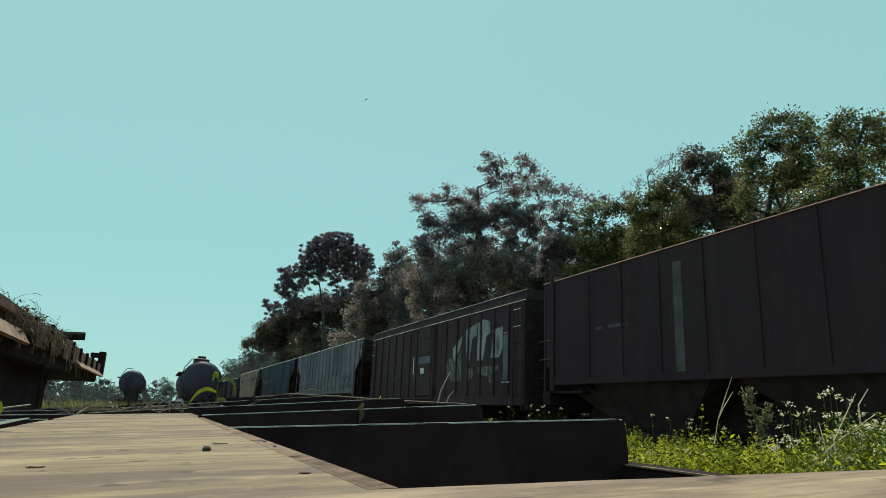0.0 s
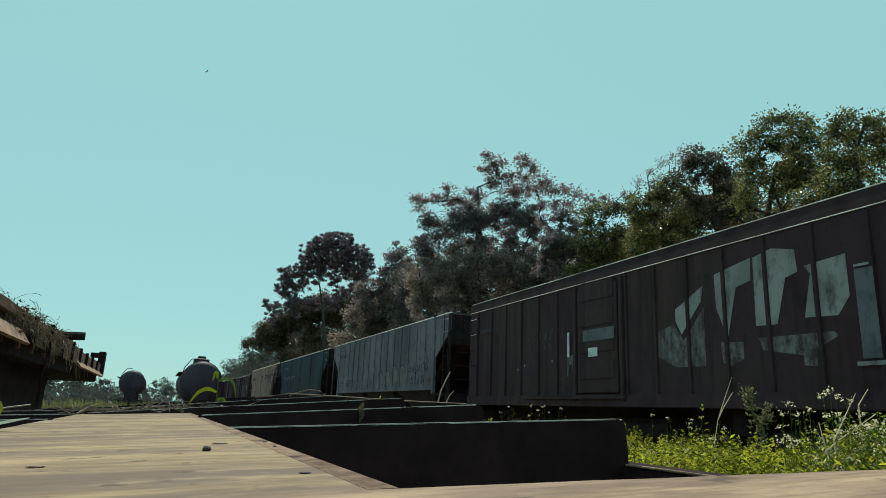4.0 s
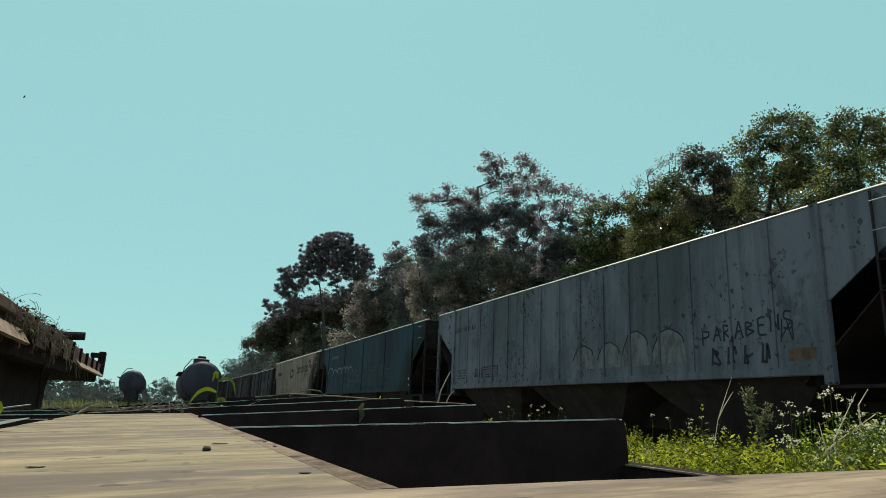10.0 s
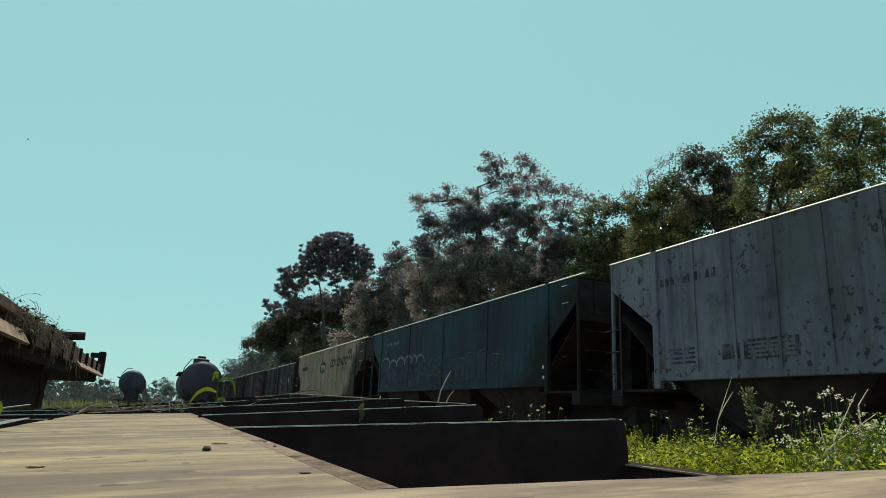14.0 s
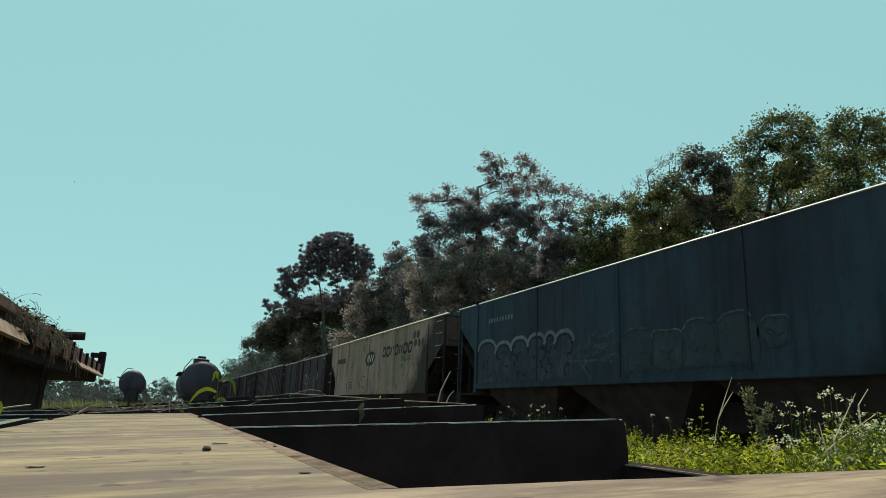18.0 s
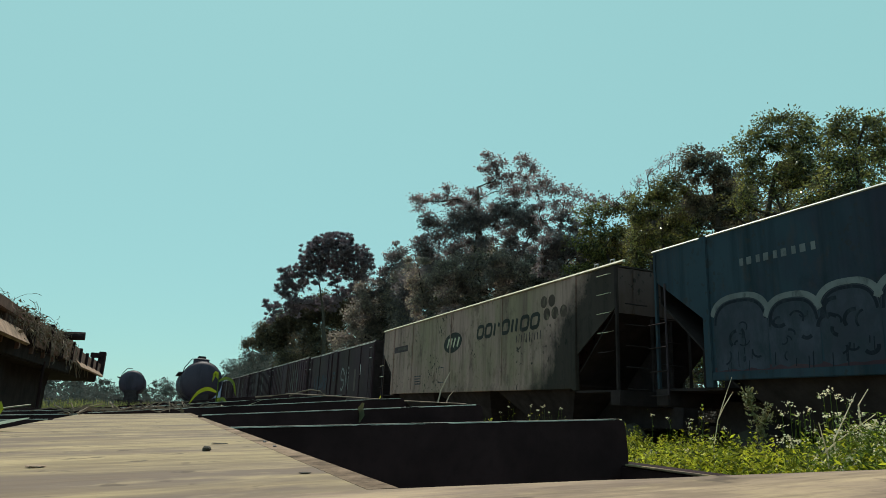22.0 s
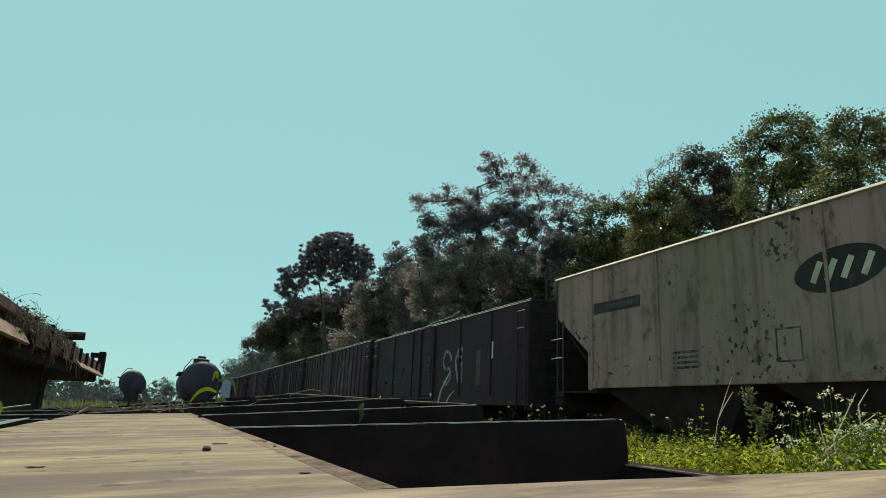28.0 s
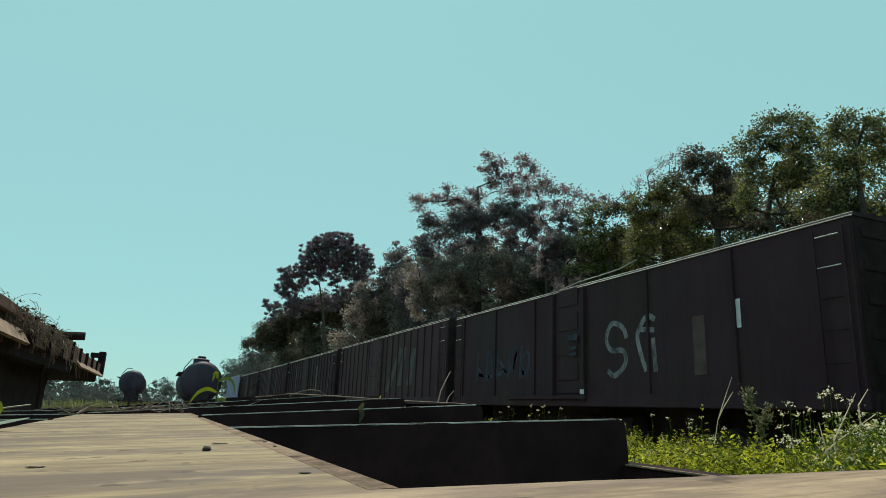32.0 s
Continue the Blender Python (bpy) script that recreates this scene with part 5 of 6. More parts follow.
def tree(name, label, foliage, lobes, seed, leaf=0.16, cover=4.0, sub=9, spread=0.26, trunk=0.22, bark=None, foot=None, wide=0.5, twigs=2, needles=False, stems=0):
    rng = np.random.default_rng(seed)
    root = tagged(new(name), label, "tree")
    cx = foot[0] if foot else sum(l[0] for l in lobes) / len(lobes)
    cy = foot[1] if foot else sum(l[1] for l in lobes) / len(lobes)
    zmin = min(l[2] - l[4] for l in lobes)
    root.location = (cx, cy, 0)
    inv = np.array([cx, cy, 0.0])
    fork = Vector((rng.uniform(-0.3, 0.3), rng.uniform(-0.3, 0.3), max(1.2, zmin * 0.8)))
    heart = Vector((sum(l[0] for l in lobes) / len(lobes) - cx, sum(l[1] for l in lobes) / len(lobes) - cy, sum(l[2] for l in lobes) / len(lobes)))
    bm = tube(bmesh.new(), [(0, 0, -0.1), (0.06, -0.04, fork.z * 0.3), fork * 0.68, fork, fork.lerp(heart, 0.5) + Vector(rng.normal(size=3) * 0.15), heart],
              [trunk * 1.35, trunk, trunk * 0.86, trunk * 0.75, trunk * 0.5, trunk * 0.2], 8)
    part("trunk", bm, bark or M_BARK, root)
    # each limb springs from the trunk or from the nearest limb below it
    nodes = [(fork, trunk * 0.5), (fork.lerp(heart, 0.5), trunk * 0.4), (heart, trunk * 0.25)]
    for x, y, z, rh, rv in sorted(lobes, key=lambda l: (Vector((l[0] - cx, l[1] - cy, l[2])) - fork).length):
        bm = bmesh.new()
        goal = Vector((x - cx, y - cy, z))
        start, thick = min(nodes, key=lambda q: (q[0] - goal).length + 2.0 * max(0.0, q[0].z - goal.z + 0.15))
        mid = start.lerp(goal, 0.5) + Vector(rng.normal(size=3) * 0.14 * (goal - start).length * 0.6)
        r = min(thick * 0.8, 0.03 + 0.10 * rh)
        tube(bm, [start, mid, goal, goal + Vector((0, 0, rv * 0.6))], [r, r * 0.8, r * 0.6, 0.008], 6)
        nodes.append((goal, r * 0.8))
        for _ in range(int(twigs * (2 + rh))):
            a = mid.lerp(goal, rng.uniform(0.0, 1.0))
            d = rng.normal(size=3) + np.array([0, 0, 0.5])
            d /= np.linalg.norm(d)
            tip = goal + Vector(d * np.array([rh, rh, rv]) * rng.uniform(0.7, 1.35))
            tube(bm, [a, a.lerp(tip, 0.5) + Vector(rng.normal(size=3) * 0.12 * rh), tip], [r * 0.4, r * 0.22, 0.005], 4)
        for _ in range(stems):
            low = Vector((goal.x + rng.normal(0, 0.35), goal.y + rng.normal(0, 0.35), goal.z - rng.uniform(0.6, 1.5)))
            tip = goal + Vector(rng.normal(size=3) * 0.5 * rh)
            tube(bm, [low, low.lerp(tip, 0.45) + Vector(rng.normal(size=3) * 0.12), low.lerp(tip, 0.8) + Vector(rng.normal(size=3) * 0.12), tip], [0.024, 0.018, 0.012, 0.004], 5)
        part("limb", bm, bark or M_BARK, root)
    big = [(x, y, z + 0.08 * rv, rh * 1.2, rv * 1.2) for x, y, z, rh, rv in lobes]
    if needles:
        pts, way = needle_tufts(rng, big, sub)
        leaves("crown", pts - inv, leaf, foliage, root, rng, wide, way=way)
        return root
    pts, mids = crown_points(rng, big, cover, sub * 1.3, spread, leaf * leaf * wide * 0.5)
    keep = pts[:, 2] > 0.2
    pts, mids = pts[keep], mids[keep]
    # blades hang outwards from the middle of their clump
    way = (pts - mids) / spread + rng.normal(size=pts.shape) * 0.9 + np.array([0, 0, -0.25])
    leaves("crown", pts - inv, leaf, foliage, root, rng, wide, up=1.3, way=way)
    return root


tree("pine_tree", "tall umbrella-crowned pine tree", L_PINE, [
    (16.9, 73.9, 19.3, 1.9, 1.71), (15.3, 75.4, 19.0, 1.56, 1.41), (19.2, 74.0, 19.2, 1.57, 1.41), (16.7, 73.4, 20.4, 1.07, 0.96), (15.3, 74.4, 20.0, 0.95, 0.86),
    (18.7, 74.5, 20.6, 0.97, 0.87), (14.3, 75.3, 17.5, 1.07, 0.96), (20.2, 72.8, 18.0, 0.89, 0.8), (16.6, 76.3, 17.7, 1.22, 1.09), (18.5, 74.7, 17.6, 1.09, 0.98),
    (13.4, 76.5, 16.8, 0.9, 0.81), (20.9, 73.2, 18.9, 0.48, 0.43), (12.5, 77.7, 16.2, 0.78, 0.71), (11.7, 77.0, 16.9, 0.48, 0.43), (11.6, 77.4, 14.5, 0.71, 0.64),
    (13.0, 78.3, 14.5, 0.73, 0.65), (10.8, 79.3, 13.0, 0.54, 0.49), (11.9, 78.7, 12.4, 0.78, 0.7), (13.8, 78.5, 12.7, 0.97, 0.87), (11.3, 79.3, 11.4, 0.54, 0.49),
    (20.5, 75.0, 16.4, 0.97, 0.88), (15.5, 75.4, 16.3, 0.89, 0.81), (19.8, 74.2, 17.0, 1.08, 0.97), (17.6, 75.3, 16.1, 0.72, 0.65), (12.8, 77.2, 15.4, 0.84, 0.75),
    (14.3, 77.0, 15.5, 0.84, 0.76), (21.0, 72.9, 17.3, 0.72, 0.64), (18.5, 76.0, 14.7, 0.79, 0.71), (20.4, 75.2, 15.0, 0.97, 0.87), (13.4, 76.9, 13.4, 0.83, 0.75),
    (17.6, 75.9, 13.5, 0.96, 0.86), (15.4, 76.5, 13.2, 0.84, 0.75)],
     11, 0.46, 3.0, 34, 0.30, 0.30, foot=(17, 74), wide=0.16, twigs=3, needles=True)
tree("tree", "dark dense tree below the pine", L_GLINT, [
    (18.0, 80.8, 13.9, 1.53, 1.37), (16.0, 82.7, 13.3, 1.54, 1.39), (14.3, 82.7, 12.0, 1.53, 1.37), (12.7, 83.8, 10.6, 1.4, 1.26), (12.4, 84.6, 8.9, 1.27, 1.15),
    (21.8, 79.5, 12.8, 1.53, 1.37), (20.6, 80.2, 14.2, 1.28, 1.15), (22.2, 78.7, 14.5, 1.14, 1.03), (17.3, 82.2, 13.0, 1.41, 1.27), (19.6, 81.1, 13.3, 1.54, 1.39),
    (16.0, 81.9, 11.8, 1.39, 1.25), (13.9, 83.7, 11.1, 1.15, 1.03), (20.0, 80.5, 11.0, 1.65, 1.49), (17.6, 82.1, 9.8, 1.65, 1.49), (11.6, 84.6, 10.4, 0.89, 0.8),
    (11.1, 85.2, 9.2, 0.89, 0.8), (9.8, 85.8, 9.1, 0.77, 0.69), (13.9, 84.7, 9.2, 1.16, 1.04), (15.4, 83.8, 6.9, 1.91, 1.72), (19.3, 82.0, 7.1, 2.16, 1.94)],
     12, 0.24, 6.5, 11, 0.42, 0.25)
tree("tree", "olive-leaved tree before the pine", L_MIXED, [
    (14.2, 50.5, 10.5, 0.74, 0.66), (15.0, 50.5, 9.5, 0.9, 0.81), (14.1, 51.2, 8.8, 0.82, 0.74), (15.8, 50.6, 8.4, 0.82, 0.74), (14.9, 51.3, 7.5, 0.98, 0.89),
    (16.8, 50.6, 7.1, 0.98, 0.89), (13.6, 52.3, 6.5, 1.07, 0.96), (15.6, 50.9, 6.1, 1.06, 0.95)],
     24, 0.20, 4.5, 10, 0.28, 0.2)
tree("tree", "dark cone-shaped tree behind the train", L_DARK, [
    (16.9, 50.0, 14.4, 0.55, 0.49), (16.8, 50.3, 13.5, 0.76, 0.68), (16.5, 50.7, 12.4, 0.84, 0.76), (17.5, 49.7, 12.6, 0.92, 0.83), (15.7, 50.7, 11.1, 0.75, 0.67),
    (17.2, 50.9, 10.9, 1.01, 0.91), (18.2, 50.2, 10.9, 1.01, 0.9), (17.2, 50.6, 9.0, 1.16, 1.05)],
     13, 0.20, 5.0, 10, 0.26, 0.22)
tree("tree", "tall russet-leaved tree with open branches", L_RED, [
    (11.9, 32.9, 13.1, 0.31, 0.28), (12.3, 32.4, 12.9, 0.31, 0.28), (12.2, 32.8, 12.6, 0.26, 0.23), (13.0, 32.5, 13.2, 0.28, 0.26), (13.6, 31.9, 13.6, 0.31, 0.28),
    (13.4, 32.1, 13.0, 0.37, 0.33), (14.2, 31.9, 13.2, 0.37, 0.33), (14.9, 31.5, 13.5, 0.37, 0.33), (14.6, 31.5, 12.8, 0.34, 0.31), (15.2, 31.3, 13.2, 0.25, 0.23),
    (15.5, 30.7, 15.4, 0.43, 0.38), (15.0, 30.5, 14.7, 0.31, 0.28), (15.9, 30.6, 14.9, 0.43, 0.38), (15.9, 30.8, 14.2, 0.48, 0.43), (16.5, 30.3, 14.3, 0.39, 0.36),
    (17.1, 29.9, 15.2, 0.42, 0.38), (17.6, 29.5, 14.9, 0.34, 0.3), (17.5, 30.0, 14.6, 0.43, 0.38), (16.9, 30.8, 13.7, 0.51, 0.46), (17.3, 30.0, 13.7, 0.45, 0.41)],
     14, 0.13, 3.0, 30, 0.15, 0.2, foot=(15, 31), twigs=6)
tree("tree", "russet-leaved tree with bare rising stems", L_RED, [
    (14.1, 23.0, 11.4, 0.31, 0.28), (14.5, 23.2, 11.1, 0.33, 0.3), (13.9, 23.1, 11.0, 0.22, 0.2), (14.6, 22.6, 10.9, 0.22, 0.2), (15.5, 23.0, 11.2, 0.29, 0.26),
    (15.7, 22.6, 10.9, 0.2, 0.18), (16.2, 22.5, 10.8, 0.22, 0.2), (16.5, 22.4, 10.6, 0.2, 0.18), (16.8, 22.1, 10.8, 0.18, 0.16), (14.2, 23.0, 10.3, 0.26, 0.23),
    (14.8, 22.9, 10.4, 0.24, 0.22), (14.5, 23.6, 9.8, 0.24, 0.22), (15.1, 23.4, 9.9, 0.24, 0.22), (15.6, 23.0, 10.6, 0.22, 0.2), (16.4, 22.8, 10.4, 0.22, 0.2)],
     18, 0.12, 2.4, 30, 0.14, 0.13, foot=(15.5, 24.5), twigs=13)
tree("tree", "dark vine-hung tree trunk mass", L_DARK, [
    (12.0, 31.4, 11.5, 0.3, 0.27), (12.5, 31.3, 11.5, 0.46, 0.42), (13.2, 30.5, 11.7, 0.46, 0.41), (13.6, 30.2, 11.2, 0.43, 0.39), (14.7, 30.1, 11.7, 0.43, 0.39),
    (16.2, 29.1, 11.8, 0.38, 0.34), (14.2, 30.4, 12.1, 0.43, 0.39), (15.0, 29.6, 12.2, 0.46, 0.41), (15.9, 29.3, 12.4, 0.43, 0.39), (17.0, 29.3, 12.4, 0.46, 0.42),
    (17.5, 29.1, 11.8, 0.38, 0.34), (11.9, 31.9, 10.4, 0.35, 0.32), (12.2, 31.6, 10.0, 0.49, 0.44), (12.9, 31.5, 10.7, 0.41, 0.37), (13.2, 30.4, 11.0, 0.48, 0.43),
    (14.3, 30.6, 11.6, 0.49, 0.44), (15.0, 29.9, 11.4, 0.54, 0.49), (15.7, 29.4, 11.7, 0.54, 0.48), (16.8, 29.2, 11.6, 0.54, 0.49), (17.5, 29.4, 11.1, 0.49, 0.44),
    (14.6, 30.3, 10.5, 0.54, 0.49), (16.4, 30.0, 10.7, 0.66, 0.59), (13.5, 31.0, 10.0, 0.65, 0.58), (12.7, 32.0, 9.2, 0.71, 0.64), (17.2, 29.7, 10.1, 0.6, 0.54)],
     15, 0.13, 5.0, 16, 0.2, 0.22)
tree("tree", "dark leafy tree mixed with russet leaves", L_MIXED, [
    (11.2, 30.0, 8.6, 0.46, 0.41), (11.4, 30.0, 7.8, 0.56, 0.5), (12.2, 29.3, 8.0, 0.6, 0.54), (13.1, 29.0, 8.5, 0.66, 0.59), (14.4, 28.6, 9.0, 0.66, 0.6),
    (15.3, 27.8, 8.7, 0.65, 0.59), (16.7, 27.8, 9.1, 0.51, 0.46), (13.1, 29.8, 7.3, 0.67, 0.6), (14.1, 28.6, 7.6, 0.7, 0.63), (15.7, 28.6, 7.7, 0.72, 0.64),
    (16.4, 27.6, 8.0, 0.6, 0.54), (11.8, 30.4, 6.6, 0.61, 0.55)],
     16, 0.12, 5.0, 16, 0.2, 0.18)
tree("tree", "dark ivy-covered column of a tree", L_DARK, [
    (13.9, 21.8, 8.5, 0.37, 0.33), (13.3, 21.6, 7.9, 0.36, 0.33), (14.0, 21.7, 7.9, 0.37, 0.33), (14.6, 21.1, 8.8, 0.28, 0.25), (14.5, 21.1, 8.3, 0.32, 0.29),
    (14.8, 21.2, 7.8, 0.36, 0.33), (13.6, 21.9, 7.4, 0.41, 0.36), (14.2, 21.2, 9.5, 0.24, 0.22), (14.3, 21.4, 9.1, 0.31, 0.28), (13.9, 21.1, 8.4, 0.34, 0.31),
    (14.3, 21.3, 8.0, 0.36, 0.33), (14.1, 21.7, 7.8, 0.37, 0.33), (14.2, 21.4, 7.2, 0.4, 0.36), (14.8, 22.1, 6.7, 0.45, 0.41)],
     17, 0.11, 5.0, 20, 0.16, 0.16)
tree("tree", "shaded olive tree filling the wood edge", L_OLIVE, [
    (14.0, 19.5, 9.0, 0.25, 0.22), (14.5, 19.2, 9.0, 0.28, 0.26), (14.7, 18.6, 9.0, 0.28, 0.25), (15.0, 18.4, 9.2, 0.24, 0.22), (14.3, 19.5, 8.5, 0.32, 0.29),
    (14.1, 19.9, 8.0, 0.38, 0.34), (14.5, 19.0, 7.8, 0.45, 0.4), (15.2, 18.7, 8.2, 0.37, 0.34), (14.4, 19.8, 7.3, 0.46, 0.41), (15.3, 19.2, 7.4, 0.49, 0.44),
    (14.0, 19.8, 6.6, 0.45, 0.41), (14.9, 19.4, 6.4, 0.52, 0.47)],
     23, 0.10, 5.0, 22, 0.16, 0.16)
tree("tree", "sunlit olive-green tree behind the train", L_OLIVE, [
    (12.9, 15.6, 7.9, 0.25, 0.23), (13.5, 15.7, 8.3, 0.27, 0.25), (13.5, 15.0, 8.6, 0.25, 0.23), (13.7, 14.7, 8.7, 0.25, 0.22), (13.3, 15.3, 7.7, 0.35, 0.31),
    (14.0, 15.3, 8.2, 0.35, 0.32), (14.4, 15.1, 8.5, 0.29, 0.26), (13.3, 15.7, 7.2, 0.35, 0.31), (13.7, 15.3, 7.3, 0.38, 0.34), (14.6, 15.4, 7.6, 0.39, 0.35),
    (13.7, 16.0, 6.6, 0.42, 0.38), (14.2, 15.4, 6.7, 0.41, 0.37), (15.0, 15.0, 6.9, 0.41, 0.37)],
     19, 0.085, 4.5, 26, 0.14, 0.14)
tree("tree", "dark broad tree with glinting leaves", L_GLINT, [
    (13.6, 14.0, 9.1, 0.23, 0.2), (14.0, 14.0, 9.4, 0.2, 0.18), (14.2, 13.7, 9.1, 0.23, 0.2), (14.7, 13.7, 9.3, 0.18, 0.17), (13.9, 14.1, 8.8, 0.3, 0.27),
    (14.2, 13.7, 8.7, 0.3, 0.27), (14.7, 13.5, 8.8, 0.3, 0.27), (14.5, 14.5, 8.4, 0.37, 0.34), (14.9, 14.1, 8.4, 0.4, 0.36), (15.2, 13.7, 8.3, 0.3, 0.27),
    (14.6, 14.3, 7.8, 0.4, 0.36), (15.0, 13.8, 7.7, 0.39, 0.35), (15.6, 13.7, 7.3, 0.33, 0.3)],
     20, 0.085, 4.5, 26, 0.14, 0.15)
tree("tree", "broad green tree with glinting leaves", L_OLIVE, [
    (13.1, 11.5, 8.5, 0.22, 0.2), (13.2, 11.2, 8.7, 0.21, 0.19), (13.5, 11.1, 9.0, 0.2, 0.18), (13.5, 10.6, 8.9, 0.2, 0.18), (14.2, 10.7, 9.1, 0.21, 0.19),
    (14.8, 10.8, 9.1, 0.21, 0.19), (13.1, 11.3, 8.0, 0.28, 0.26), (13.3, 10.9, 8.3, 0.3, 0.27), (14.3, 11.1, 8.7, 0.32, 0.29), (14.6, 10.8, 8.6, 0.29, 0.26),
    (13.1, 11.2, 7.5, 0.25, 0.23), (13.9, 11.2, 7.9, 0.34, 0.3), (14.5, 11.2, 8.1, 0.34, 0.31), (14.5, 10.6, 8.0, 0.31, 0.28), (14.4, 11.3, 7.5, 0.26, 0.24),
    (14.9, 10.9, 7.7, 0.29, 0.26), (12.9, 11.5, 7.1, 0.23, 0.21), (13.1, 11.4, 6.8, 0.18, 0.16), (14.4, 11.5, 7.0, 0.16, 0.14), (13.8, 11.2, 7.2, 0.15, 0.14)],
     21, 0.08, 4.2, 28, 0.135, 0.15)
tree("tree", "green tree with glinting leaves at the edge of the wood", L_OLIVE, [
    (12.6, 8.6, 7.8, 0.16, 0.15), (12.8, 8.4, 7.9, 0.15, 0.14), (13.0, 8.2, 7.8, 0.17, 0.15), (13.7, 8.4, 8.0, 0.18, 0.16), (12.6, 8.8, 7.5, 0.22, 0.2),
    (13.4, 8.9, 7.8, 0.25, 0.22), (13.7, 8.6, 7.7, 0.25, 0.22), (13.0, 9.1, 7.2, 0.27, 0.24), (12.9, 8.5, 7.0, 0.26, 0.23), (13.9, 8.4, 7.4, 0.26, 0.24),
    (12.8, 9.1, 6.6, 0.22, 0.2), (12.8, 8.6, 6.5, 0.23, 0.21), (12.4, 9.3, 6.2, 0.22, 0.2), (12.7, 9.0, 6.1, 0.24, 0.21), (13.0, 8.8, 6.1, 0.22, 0.19),
    (14.3, 8.3, 7.9, 0.33, 0.3), (14.4, 8.1, 7.1, 0.39, 0.35)],
     22, 0.078, 4.2, 28, 0.13, 0.14)
tree("tree", "slender twiggy tree with few leaves", L_RED, [
    (14.3, 18.4, 9.1, 0.17, 0.15), (14.6, 18.1, 9.4, 0.16, 0.15), (15.1, 17.9, 9.9, 0.17, 0.15), (15.5, 17.7, 10.3, 0.17, 0.15), (15.7, 17.3, 10.6, 0.16, 0.15),
    (16.1, 17.2, 10.8, 0.15, 0.13), (16.7, 17.4, 11.3, 0.15, 0.14), (15.2, 18.4, 9.5, 0.17, 0.15), (15.6, 17.6, 9.9, 0.17, 0.15)],
     25, 0.08, 0.7, 30, 0.12, 0.09, twigs=9, stems=1)

# deeper trees of the wood: how high the canopy reaches along the line, with a few openings
CANOPY = ((5, 8.0), (9.3, 8.8), (12.2, 9.6), (14.2, 10.2), (17.5, 10.2), (19.2, 9.7), (22.9, 9.1), (26.2, 9.0), (29.3, 10.6), (35.6, 12.3), (45.5, 13.0), (50, 12.6), (57, 11.0))
OPENINGS = ((14.3, 8.1, 0.2), (12.8, 8.3, 0.1), (10.7, 8.1, 0.2), (27.2, 11.6, 0.9))


def deep_wood():
    rng = np.random.default_rng(61)
    y, i = 5.0, 0
    while y < 56:
        wide = 1.6 + 0.05 * y
        lobes = []
        for _ in range(20):
            yy = y + rng.uniform(0, wide)
            top = np.interp(yy, [a for a, _ in CANOPY], [b for _, b in CANOPY])
            r = rng.uniform(0.5, 0.75) * (0.75 + 0.012 * yy)
            z = rng.uniform(3.4, top - r * 1.15)
            if any(math.hypot(yy - a, z - b) < c + r * 1.35 for a, b, c in OPENINGS):
                continue
            lobes.append((17.0 + rng.uniform(-0.5, 0.8), yy, z, r, r * 0.9))
        if lobes:
            tree("tree", "shaded tree deeper in the wood", (L_DARK, L_MIXED, L_GLINT)[i % 3] if y > 22 else (L_GLINT, L_OLIVE)[i % 2], lobes, 600 + i, 0.10 + 0.0022 * y, 3.6, 14, 0.20 + 0.003 * y, 0.16, twigs=2)
        y += wide * 0.8
        i += 1


deep_wood()
# undergrowth that closes the wood behind the train
rng_u = np.random.default_rng(40)
for i in range(26):
    y = 3 + i * 2.2 + rng_u.uniform(-0.8, 0.8)
    x = 14.5 + rng_u.uniform(-0.6, 1.8)
    if y < 14:
        tree("shrub", "thin sunlit shrub behind the train", L_OLIVE, [(x, y, 2.4, 1.0, 1.0), (x + 0.3, y + 0.8, 3.6, 0.8, 0.7)], 50 + i, 0.10, 1.3, 12, 0.22, 0.05, twigs=3)
    else:
        tree("shrub", "dark shrub in the undergrowth behind the train", L_MIXED, [(x, y, 2.6 + rng_u.uniform(-0.3, 0.5), 1.5, 1.2), (x + 0.5, y + 1.2, 4.4 + rng_u.uniform(-0.5, 0.7), 1.2, 1.0)], 50 + i, 0.15, 3.2, 9, 0.28, 0.08, twigs=1)
for i in range(8):
    y = 95 + i * 16
    tree("tree", "distant tree beyond the yard", L_FAR, [(20 + (i % 3) * 2, y, 9 + (i % 2), 4, 3.5), (21, y + 6, 6, 4, 3)], 80 + i, 0.55, 3.0, 2.2, 0.8, 0.3, twigs=1)
for i, (x, y, h) in enumerate(((-14, 210, 6), (-9, 240, 7.5), (-3, 230, 5), (2, 260, 8), (7, 240, 5), (12, 220, 7), (-20, 190, 7), (-26, 170, 7), (-12, 120, 4), (-16, 110, 4.5))):
    tree("tree", "small hazy tree on the skyline", L_FAR, [(x, y, h * 0.75, h * 0.4, h * 0.32), (x + 2, y, h * 0.5, h * 0.45, h * 0.3)], 95 + i, 0.5, 2.6, 3.5, 0.45, 0.2, twigs=1)


# ---------------------------------------------------------------- weeds
def canopy(x, y):
    return 1.372 - 0.022 * min(x, 6.0) + 0.12 * max(0.0, 1 - abs(y - 1.0) / 1.1) * max(0.0, 1 - abs(x - 2.5) / 1.5) + 0.10 * noise.noise((x * 0.55, y * 0.55, 0.3)) + 0.07 * noise.noise((x * 2.1, y * 2.1, 4.0))


